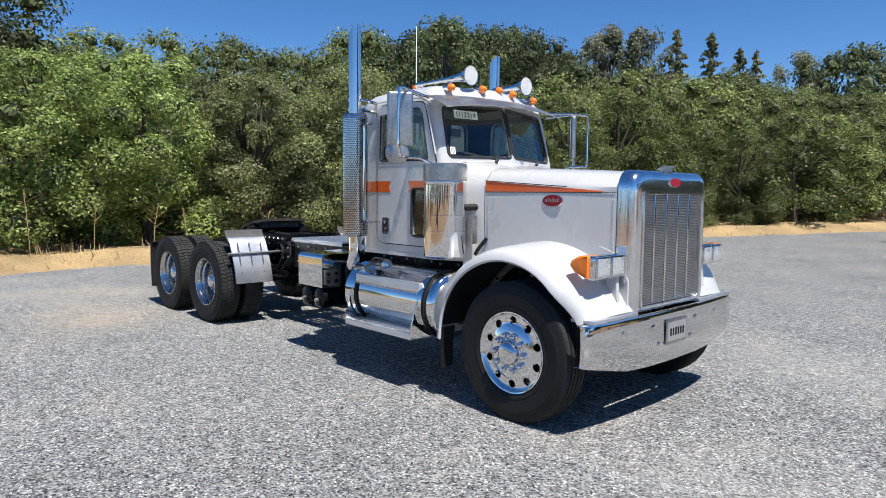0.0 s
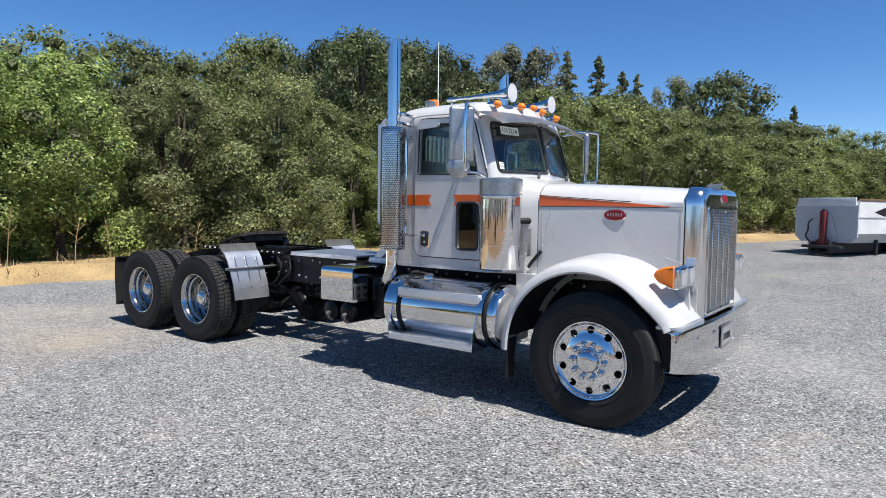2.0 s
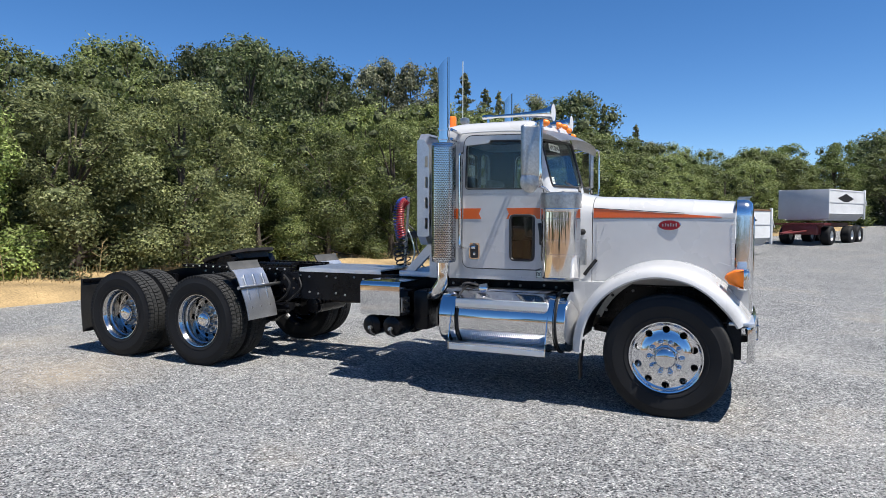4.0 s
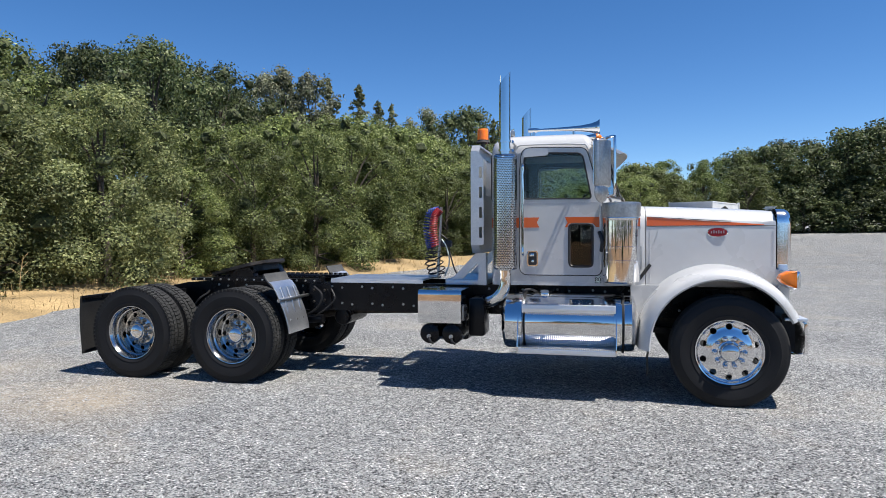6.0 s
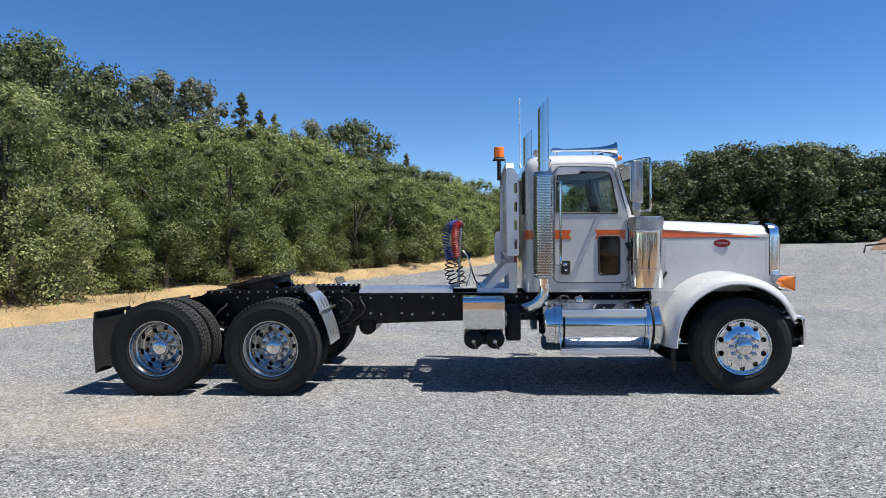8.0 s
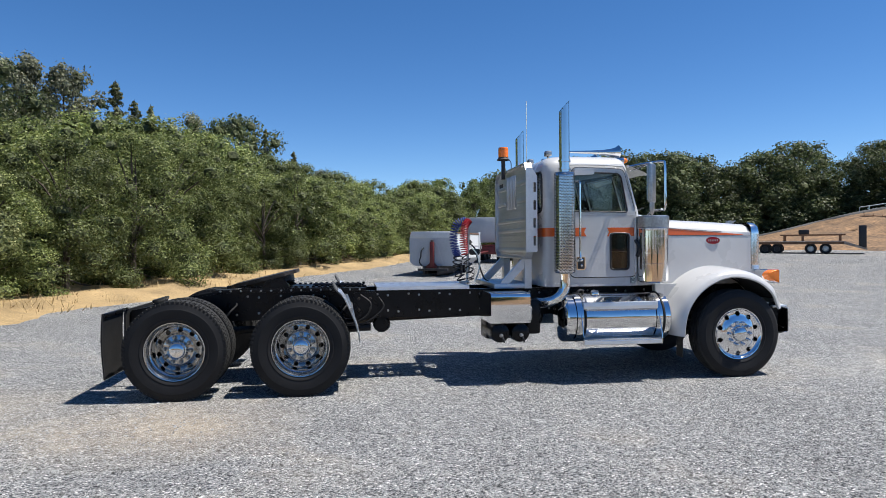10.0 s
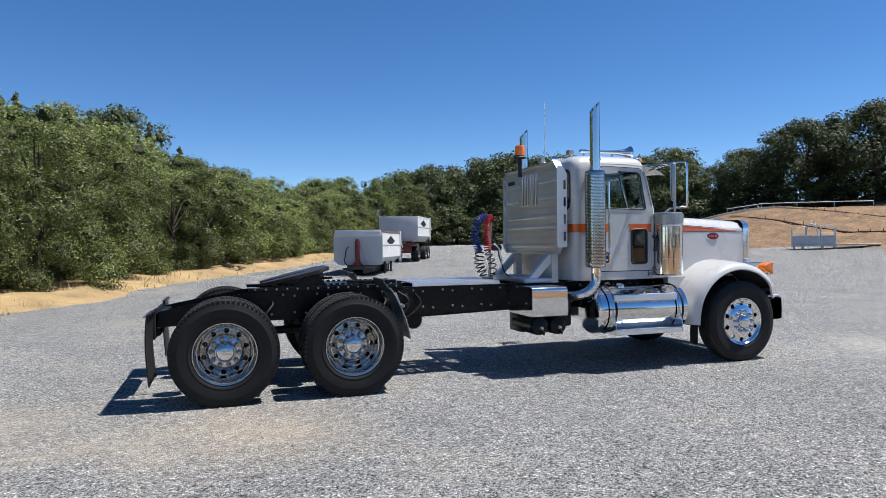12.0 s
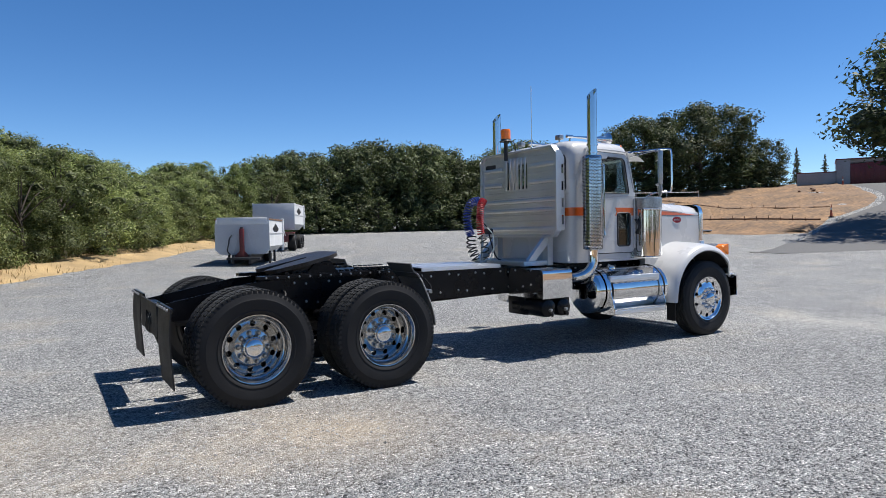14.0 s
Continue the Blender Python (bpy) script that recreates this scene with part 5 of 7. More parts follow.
for f in cab.data.polygons:
    c = f.center
    inside = abs(c.y) < 0.788 and -2.345 < c.x < front_x(min(c.z, 2.62)) - 0.03 + BULGE * (1 - abs(c.y) / 0.82) and 1.15 < c.z < 2.725
    f.material_index = 1 if inside and (c.z < 2.6 or (abs(c.y) < 0.72 and c.z < 2.7205 and -2.2 < c.x < -1.4)) else 0


def gasket(name, pts, r, mat, parent):
    """A rounded strip round an opening."""
    bm = bmesh.new()
    loop = list(pts) + [pts[0]]
    limb(bm, loop, [r] * len(loop), 6)
    return part(name, bm, mat, parent)


def glass_pane(name, corners, parent, label=""):
    bm = bmesh.new()
    vs = [bm.verts.new(c) for c in corners]
    f = bm.faces.new(vs)
    bmesh.ops.recalc_face_normals(bm, faces=[f])
    bmesh.ops.solidify(bm, geom=[f], thickness=0.005)
    ob = part(name, bm, GLASS, parent, label, 0)
    ob.visible_shadow = False
    return ob


for s in (-1, 1):
    def fx(y, z, d=0.0):
        return front_x(z) + BULGE * (1 - abs(y) / 0.82) - d
    outline = rounded([(s * 0.014, 2.09), (s * 0.73, 2.075), (s * 0.70, 2.545), (s * 0.014, 2.57)], 0.05)
    glass_pane("windshield", [(fx(y, z, 0.018), y, z) for y, z in outline], cab, "dark tinted windshield pane")
    gasket("windshield_seal", [(fx(y, z, -0.002), y, z) for y, z in outline], 0.012, DARK, cab)
    glass_pane("rear_quarter_window", [(-2.362 + 0.07 * max(0, abs(y) - 0.66), s * y, z) for y, z in REAR_WIN], cab, "dark rear corner window")
    gasket("window_seal", [(-2.378 + 0.10 * max(0, y - 0.66), s * y, z) for y, z in REAR_WIN], 0.014, DARK, cab)
    glass_pane("door_window", [(x, s * 0.808, z) for x, z in WIN], cab, "tinted door glass")
    # door skin, a little proud of the shell
    DOOR = rounded([(-2.055, 1.245), (-1.20, 1.245), (-1.185, 1.95), (-1.205, 2.06), (-1.36, 2.585), (-2.03, 2.605), (-2.055, 2.3)], [0.09, 0.07, 0.02, 0.02, 0.09, 0.10, 0.0])
    holes = [WIN] + ([VENT] if s < 0 else [])
    bm = plate(bmesh.new(), DOOR, "y", s * 0.8215, s * 0.833, holes)
    door = part("door", bm, WHITE, truck, "white door with riveted lower panel", 20)
    gasket("door_gap", [(x, s * 0.8225, z) for x, z in DOOR], 0.0105, DARK, door)
    gasket("window_seal", [(x, s * 0.832, z) for x, z in WIN], 0.009, DARK, door)
    if s < 0:
        glass_pane("lower_window", [(x, s * 0.818, z) for x, z in VENT], door, "small dark lower window")
        gasket("window_seal", [(x, s * 0.833, z) for x, z in VENT], 0.013, DARK, door)
    bm = plate(bmesh.new(), rounded([(-1.975, 1.335), (-1.86, 1.335), (-1.86, 1.50), (-1.975, 1.50)], 0.025), "y", s * 0.8335, s * 0.842)
    handle = part("handle", bm, CHROME, door, "black recessed door handle in a chrome frame")
    bm = plate(bmesh.new(), rounded([(-1.962, 1.348), (-1.873, 1.348), (-1.873, 1.487), (-1.962, 1.487)], 0.02), "y", s * 0.842, s * 0.845)
    part("pocket", bm, DARK, handle)
    bm = box(bmesh.new(), (-1.95, s * 0.845, 1.44), (-1.90, s * 0.865, 1.475), 0.006)
    lathe(bm, [(0, 0.012), (0.014, 0.01), (0.016, 0)], outward(-1.915, s * 0.845, 1.39, s), 12)
    part("latch", bm, CHROME, handle)
    bm = bmesh.new()
    for i in range(26):
        lathe(bm, [(0, 0.005), (0.005, 0.004), (0.007, 0)], outward(-2.03 + i * 0.033, s * 0.833, 2.015, s), 6)
    for i in range(30):
        lathe(bm, [(0, 0.005), (0.005, 0.004), (0.007, 0)], outward(-2.24 + i * 0.036, s * 0.82, 1.165, s), 6)
    for i in range(24):
        lathe(bm, [(0, 0.005), (0.005, 0.004), (0.007, 0)], outward(-2.20, s * 0.82, 1.20 + i * 0.055, s), 6)
    tagged(part("rivets", bm, WHITE, door), kind="stuff")
    # orange stripe on the door and the cab's corner
    bm = plate(bmesh.new(), [(-2.045, 1.75), (-1.845, 1.75), (-1.872, 1.803), (-1.845, 1.858), (-2.045, 1.858)], "y", s * 0.8335, s * 0.8365)
    part("stripe", bm, ORANGE, door, "orange painted stripe")
    bm = plate(bmesh.new(), [(-1.575, 1.858), (-1.548, 1.803), (-1.575, 1.75), (-1.552, 1.75), (-1.535, 1.79), (-1.285, 1.79), (-1.255, 1.75), (-1.192, 1.75), (-1.192, 1.858)], "y", s * 0.8335, s * 0.8365)
    part("stripe", bm, ORANGE, door, "orange painted stripe")
    corner = [p for p in plan(0, -2.379, -1.16, 0.8245, 0.1, 0.13, 0.07)]
    path = [(-2.062, s * 0.8245)] + [(p[0], p[1]) for p in (corner if s < 0 else corner[::-1]) if p[0] < -2.2 and p[1] * s > 0.3]
    path = sorted(path, key=lambda p: -p[1] * s * 0.4 - p[0])
    path = path + [(-2.379, s * 0.30)]
    bm = sheet(bmesh.new(), [[(x, y, 1.75) for x, y in path], [(x, y, 1.858) for x, y in path]], 0.003)
    part("stripe", bm, ORANGE, cab, "orange painted stripe")
    # drip rail, roof seam
    bm = tube(bmesh.new(), bend([(-2.10, s * 0.828, 2.50), (-2.08, s * 0.835, 2.61), (-1.98, s * 0.838, 2.635), (-1.45, s * 0.838, 2.625), (-1.33, s * 0.835, 2.56), (-1.20, s * 0.83, 2.10)], 5), 0.009, 8)
    part("drip_rail", bm, WHITE, cab)
    bm = plate(bmesh.new(), rounded([(-2.02, 2.50), (-1.76, 2.515), (-1.74, 2.55), (-2.0, 2.575)], 0.02), "y", s * 0.835, s * 0.865)
    part("vent_visor", bm, WHITE, door)
    bm = tube(bmesh.new(), [(-1.205, s * 0.84, 1.30), (-1.205, s * 0.84, 1.98)], 0.016, 8)
    part("hinge_post", bm, WHITE, cab)
bm = plate(bmesh.new(), [(-0.32, 2.08), (0.32, 2.08), (0.32, 2.52), (-0.32, 2.52)], "x", -2.36, -2.355)
ob = part("rear_window", bm, GLASS, cab, "dark rear window", 0)
ob.visible_shadow = False
bm = plate(bmesh.new(), rounded([(-1.262, 1.165), (-1.205, 1.165), (-1.205, 1.235), (-1.262, 1.235)], 0.006), "y", -0.8212, -0.825)
sign = part("number_label", bm, STICKER, cab, "small white label")
gasket("label_edge", [(x, -0.8255, z) for x, z in ((-1.262, 1.165), (-1.205, 1.165), (-1.205, 1.235), (-1.262, 1.235))], 0.003, INK, sign)
lettering("label_text", "80", 0.06, INK, pose(-1.234, -0.826, 1.198, 90), sign)

# inside the cab
bm = box(bmesh.new(), (-2.32, -0.77, 1.14), (-1.20, 0.77, 1.22))
part("cab_floor", bm, DARK, cab)
bm = box(bmesh.new(), (-1.42, -0.76, 1.55), (-1.19, 0.76, 2.00), 0.05)
part("dashboard", bm, DARK, cab, "dark dashboard")
for s in (-1, 1):
    bm = box(bmesh.new(), (-2.15, s * 0.22, 1.50), (-1.68, s * 0.70, 1.66), 0.05)
    seat = part("seat", bm, SEAT, cab, "grey cloth seat")
    bm = box(bmesh.new(), (-2.22, s * 0.23, 1.62), (-2.10, s * 0.69, 2.22), 0.05)
    part("backrest", bm, SEAT, seat)
    bm = box(bmesh.new(), (-2.08, s * 0.3, 1.22), (-1.75, s * 0.62, 1.50), 0.03)
    part("seat_base", bm, DARK, seat)
bm = bmesh.new()
ring = [(-1.50 + 0.11 * math.sin(a), 0.42 + 0.21 * math.cos(a), 1.98 + 0.18 * math.sin(a)) for a in np.linspace(0, 2 * math.pi, 28)]
tube(bm, ring, 0.014, 8)
tube(bm, [(-1.50, 0.24, 1.98), (-1.50, 0.60, 1.98)], 0.012, 6)
tube(bm, [(-1.50, 0.42, 1.98), (-1.30, 0.42, 1.75)], 0.025, 8)
part("steering_wheel", bm, DARK, cab)

# stickers on the windshield
bm = plate(bmesh.new(), rounded([(-0.60, 2.44), (-0.32, 2.44), (-0.32, 2.52), (-0.60, 2.52)], 0.006), "x", 0, 0.002)
lean = Matrix.Translation((front_x(2.48) + BULGE * (1 - 0.46 / 0.82) + 0.004, -0.46, 2.48)) @ pose(0, 0, 0, 0, -15.5, -7) @ Matrix.Translation((0, 0.46, -2.48))
bmesh.ops.transform(bm, matrix=lean, verts=bm.verts)
note = part("stock_sticker", bm, STICKER, cab, "pale sticker with a stock number")
lettering("stock_number", "U12214", 0.072, INK, lean @ pose(0.0035, -0.46, 2.478, 90, 0, 90), note)
bm = plate(bmesh.new(), rounded([(-0.705, 2.10), (-0.645, 2.10), (-0.645, 2.17), (-0.705, 2.17)], 0.006), "x", 0, 0.002)
lean = Matrix.Translation((front_x(2.135) + BULGE * (1 - 0.675 / 0.82) + 0.004, -0.675, 2.135)) @ pose(0, 0, 0, 0, -15.5, -7) @ Matrix.Translation((0, 0.675, -2.135))
bmesh.ops.transform(bm, matrix=lean, verts=bm.verts)
note = part("round_sticker", bm, STICKER, cab, "small white sticker with a letter")
lettering("letter", "G", 0.06, INK, lean @ pose(0.0035, -0.675, 2.133, 90, 0, 90), note)
for y in (-0.30, 0.30):
    bm = tube(bmesh.new(), [(-0.965, y + 0.05, 2.06), (-1.02, y - 0.35, 2.115)], 0.008, 6)
    tube(bm, [(-0.955, y + 0.02, 2.03), (-0.965, y + 0.05, 2.07)], 0.016, 8)
    part("wiper", bm, DARK, cab)

# sun visor, marker lamps, horns, antenna, small roof lamps
rows = []
for i in range(13):
    y = -0.86 + 1.72 * i / 12
    bow = 0.11 * (1 - (y / 0.86) ** 2)
    drop = 0.05 * (abs(y) / 0.86) ** 3
    rows.append([(-1.30 + bow, y, 2.665 - drop * 0.6), (-1.20 + bow, y, 2.645 - drop), (-1.10 + bow, y, 2.605 - drop), (-1.02 + bow, y, 2.56 - drop * 1.1)])
part("sun_visor", sheet(bmesh.new(), rows, 0.006), STEEL, cab, "bowed stainless sun visor")
for y in (-0.60, -0.21, 0.02, 0.23, 0.60):
    bow = 0.08 * (1 - (y / 0.86) ** 2)
    m = pose(-1.325 + bow, y, 2.760 - 0.06 * abs(y), 0, 90)
    bm = lathe(bmesh.new(), [(0, -0.11), (0.016, -0.10), (0.032, -0.03), (0.040, 0.012), (0.040, 0.03)], m, 24)
    lamp = part("marker_lamp", bm, CHROME, cab, "chrome bullet lamp with an amber lens")
    bm = lathe(bmesh.new(), [(0.039, 0.026), (0.038, 0.042), (0.030, 0.068), (0.016, 0.084), (0, 0.088)], m, 24)
    part("lens", bm, AMBER, lamp, "amber lens")
for y, z in ((-0.36, 2.862), (0.46, 2.857)):
    m = pose(-1.22, y, z, 0, 90)
    bm = lathe(bmesh.new(), [(0.0, -0.80), (0.024, -0.79), (0.026, -0.70), (0.015, -0.66), (0.022, -0.40), (0.034, -0.20), (0.052, -0.09), (0.075, -0.025), (0.094, -0.004), (0.096, 0.0), (0.090, -0.002), (0.06, -0.03), (0.0, -0.06)], m, 36)
    horn = part("air_horn", bm, CHROME, cab, "long chrome air horn")
    for x in (-1.50, -1.95):
        part("foot", tube(bmesh.new(), [(x, y, z), (x, y, 2.765)], 0.015, 8), CHROME, horn)
    bm = lathe(bmesh.new(), [(0, 0.0), (0.088, -0.002)], m, 28)
    part("horn_screen", bm, PALE_GREY, horn, "grey horn mouth")
bm = tube(bmesh.new(), [(-2.38, -0.05, 2.70), (-2.38, -0.05, 3.58)], 0.005, 6)
lathe(bm, [(0, 0.06), (0.016, 0.05), (0.02, 0)], upright(-2.38, -0.05, 2.68), 10)
part("antenna", bm, STICKER, cab, "thin white whip antenna")
for y in (-0.42, 0.40):
    bm = box(bmesh.new(), (-2.24, y - 0.05, 2.79), (-2.16, y + 0.05, 2.86), 0.015)
    tube(bm, [(-2.20, y, 2.72), (-2.20, y, 2.80)], 0.012, 6)
    part("work_lamp", bm, STEEL, cab, "small steel roof lamp")

# mirrors
for s in (-1, 1):
    arm = bend([(-1.30, s * 0.83, 2.615), (-1.20, s * 1.10, 2.625), (-1.09, s * 1.32, 2.625), (-1.075, s * 1.36, 2.58), (-1.075, s * 1.365, 2.35), (-1.075, s * 1.36, 2.08), (-1.10, s * 1.30, 2.055), (-1.15, s * 1.20, 2.05)], 6)
    bm = tube(bmesh.new(), arm, 0.014, 10)
    tube(bm, bend([(-1.27, s * 0.84, 2.56), (-1.20, s * 1.05, 2.60), (-1.16, s * 1.20, 2.615)], 4), 0.010, 8)
    tube(bm, bend([(-1.15, s * 1.22, 2.05), (-1.12, s * 1.08, 2.04), (-1.10, s * 0.93, 1.98), (-1.13, s * 0.80, 1.90)], 5), 0.014, 10)
    tube(bm, [(-1.16, s * 1.22, 2.04), (-1.16, s * 1.22, 2.63)], 0.012, 8)
    loop = part("mirror_arm", bm, CHROME, truck, "chrome tube loop holding the mirrors")
    m = pose(-1.19, s * 1.255, 2.375, 0, 0, s * 38)
    bm = box(bmesh.new(), (-0.03, -0.112, -0.235), (0.03, 0.112, 0.235), 0.024, 4)
    bmesh.ops.transform(bm, matrix=m, verts=bm.verts)
    head = part("mirror", bm, STEEL, loop, "tall stainless mirror head")
    bm = box(bmesh.new(), (-0.035, -0.095, -0.21), (-0.031, 0.095, 0.21))
    bmesh.ops.transform(bm, matrix=m, verts=bm.verts)
    part("mirror_glass", bm, CHROME, head)
    bm = lathe(bmesh.new(), [(0, 0.024), (0.07, 0.017), (0.100, 0.004), (0.104, -0.006), (0.0, -0.010)], pose(-1.20, s * 1.28, 2.09, 0, 90, s * 38), 32)
    part("convex_mirror", bm, STEEL, loop, "round convex mirror")

# hood, cowl
def hood_ring(x, half, top, low=1.12):
    side = [(half, low), (half, 1.45), (half, 1.74), (half - 0.004, 1.80), (half - 0.03, top - 0.115), (half - 0.085, top - 0.052), (half - 0.18, top - 0.018), (half * 0.4, top - 0.004), (0, top)]
    return [(x, -y, z) for y, z in side] + [(x, y, z) for y, z in side[-2::-1]]


rings = [hood_ring(x, h, t) for x, h, t in ((-0.742, 0.655, 1.985), (-0.4, 0.637, 1.973), (0.0, 0.615, 1.955), (0.3, 0.597, 1.938), (0.535, 0.583, 1.922))]
hood = part("hood", sheet(bmesh.new(), rings, 0.012), WHITE, truck, "long white riveted hood with an orange flash", 50)
rings = [hood_ring(x, h, t, 1.13) for x, h, t in ((-1.18, 0.80, 2.045), (-1.08, 0.775, 2.055), (-1.0, 0.74, 2.045), (-0.88, 0.69, 2.01), (-0.748, 0.656, 1.986))]
part("cowl", sheet(bmesh.new(), rings, 0.012), WHITE, truck, "", 50)
for s in (-1, 1):
    def hood_y(x):
        return s * (np.interp(x, [-0.742, 0.535], [0.655, 0.583]) + 0.002)
    bm = bmesh.new()
    rows = []
    for x in np.linspace(-0.735, 0.42, 14):
        hi = float(np.interp(x, [-0.735, 0.08, 0.42], [1.852, 1.795, 1.768]))
        rows.append([(x, hood_y(x) + s * 0.002, 1.762), (x, hood_y(x) - s * 0.002 * max(0, (hi - 1.80) / 0.06), hi)])
    sheet(bm, rows, 0.003)
    part("stripe", bm, ORANGE, hood, "tapering orange stripe")
    bm = sheet(bmesh.new(), [[(x, hood_y(x) + s * 0.0025, z) for z in (1.7545, 1.7585)] for x in np.linspace(-0.735, 0.53, 12)], 0.003)
    part("seam", bm, FLAP, hood, "thin dark seam")
    bm = bmesh.new()
    sheet(bm, [[(x, hood_y(x) + s * 0.003, float(np.interp(x, [-0.735, 0.08], [1.852, 1.800])) + q) for q in (0.0, 0.007)] for x in np.linspace(-0.735, 0.10, 10)], 0.003)
    part("stripe_edge", bm, INK, hood)
    bm = bmesh.new()
    for i in range(19):
        x = -0.72 + i * 0.066
        lathe(bm, [(0, 0.004), (0.005, 0.003), (0.007, 0)], outward(x, hood_y(x) - s * 0.002, 1.745, s), 6)
    for i in range(15):
        for x in (-0.70, -0.62) if i < 7 else (-0.70,):
            lathe(bm, [(0, 0.004), (0.006, 0.003), (0.008, 0)], outward(x - 0.015 * i * (x > -0.65), hood_y(x), 1.70 - i * 0.042, s), 6)
    for i in range(13):
        lathe(bm, [(0, 0.006), (0.006, 0.005), (0.008, 0)], outward(0.515, hood_y(0.515), 1.70 - i * 0.045, s), 6)
    tagged(part("rivets", bm, WHITE, hood), kind="stuff")
    m = outward(-0.03, hood_y(-0.03), 1.69, s) @ pose(0, 0, 0, 0, 0, 0) @ Matrix.Diagonal((1, 0.48, 1, 1))
    bm = lathe(bmesh.new(), [(0, 0.008), (0.098, 0.008), (0.103, 0.004), (0.103, 0)], m, 40)
    badge = part("badge", bm, CHROME, hood, "oval red enamel badge in a chrome rim")
    bm = lathe(bmesh.new(), [(0, 0.0105), (0.094, 0.0105), (0.094, 0.006)], m, 40)
    part("enamel", bm, RED, badge)
    bm = bmesh.new()
    for i, (u, w2) in enumerate(((-0.06, 0.012), (-0.035, 0.01), (-0.012, 0.012), (0.012, 0.01), (0.035, 0.012), (0.06, 0.01))):
        box(bm, (-0.03 + u - w2 / 2, s * 0.6185 + (hood_y(-0.03) - s * 0.6185) + s * 0.0105, 1.678), (-0.03 + u + w2 / 2, hood_y(-0.03) + s * 0.0125, 1.703 + 0.006 * (i % 2)))
    tagged(part("bars", bm, STEEL, badge), kind="stuff")
    bm = tube(bmesh.new(), [(-0.81, s * 0.70, 1.20), (-0.775, s * 0.70, 1.25), (-0.70, s * 0.672, 1.35)], 0.017, 8)
    part("hood_latch", bm, RUBBER, hood, "black rubber hood latch")

# radiator shell, grille, cap
GRILLE = rounded([(-0.455, 0.90), (0.455, 0.90), (0.455, 1.75), (-0.455, 1.75)], 0.035)
def shell_ring(x, inset):
    r = max(0.05, 0.15 - inset * 0.5)
    return [(x, y, z) for y, z in rounded([(-0.585 + inset, 0.85 + inset * 0.3), (0.585 - inset, 0.85 + inset * 0.3), (0.585 - inset, 1.928 - inset), (-0.585 + inset, 1.928 - inset)], [0.02, 0.02, r, r], 8)]


bm = bmesh.new()
opening = rounded([(-0.455, 0.90), (0.455, 0.90), (0.455, 1.75), (-0.455, 1.75)], 0.035, 8)
rings = [shell_ring(0.545, 0.0), shell_ring(0.61, 0.0), shell_ring(0.645, 0.006), shell_ring(0.668, 0.02), shell_ring(0.682, 0.042), shell_ring(0.688, 0.07), [(0.690, y, z) for y, z in opening], [(0.64, y, z) for y, z in opening]]
rings = [[bm.verts.new(p) for p in r] for r in rings]
for a, b in zip(rings, rings[1:]):
    for q in range(len(a)):
        bm.faces.new((a[q], a[(q + 1) % len(a)], b[(q + 1) % len(a)], b[q]))
shell = part("radiator_shell", bm, SHELL_METAL, truck, "polished radiator shell with rounded shoulders", 40)
bm = plate(bmesh.new(), rounded([(-0.475, 0.88), (0.475, 0.88), (0.475, 1.77), (-0.475, 1.77)], 0.04), "x", 0.69, 0.698, [GRILLE])
part("grille_frame", bm, POLISHED, shell, "riveted polished frame")
bm = bmesh.new()
for i in range(66):
    z = 0.905 + i * 0.0129
    for j in range(5):
        y0 = -0.452 + j * 0.181
        box(bm, (0.668, y0 + 0.004, z), (0.674, y0 + 0.177, z + 0.0048))
for i in range(60):
    y = -0.45 + i * 0.01525
    box(bm, (0.664, y, 0.902), (0.669, y + 0.0035, 1.748))
tagged(part("grille_mesh", bm, MESH, shell, "fine woven steel mesh", 0), kind="stuff")
for i in range(1, 5):
    y = -0.455 + i * 0.182
    bm = box(bmesh.new(), (0.672, y - 0.009, 0.90), (0.682, y + 0.009, 1.75), 0.003)
    part("grille_bar", bm, POLISHED, shell, "upright polished bar")
# block behind the mesh, the shade in there put into its near-black colour
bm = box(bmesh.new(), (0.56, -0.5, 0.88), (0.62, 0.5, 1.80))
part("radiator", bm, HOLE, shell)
m = pose(0.672, 0.0, 1.838, 0, 82) @ Matrix.Diagonal((0.40, 1, 1, 1))
bm = lathe(bmesh.new(), [(0, 0.024), (0.088, 0.024), (0.094, 0.018), (0.094, 0)], m, 36)
emblem = part("emblem", bm, CHROME, shell, "oval red emblem")
bm = lathe(bmesh.new(), [(0, 0.027), (0.082, 0.027), (0.082, 0.02)], m, 36)
part("enamel", bm, RED, emblem)
bm = plate(bmesh.new(), [(0.54, 1.945), (0.66, 1.955), (0.68, 1.972), (0.58, 1.965)], "y", -0.03, 0.03)
box(bm, (0.56, -0.012, 1.92), (0.66, 0.012, 1.97), 0.004)
part("hood_ornament", bm, STEEL, shell)

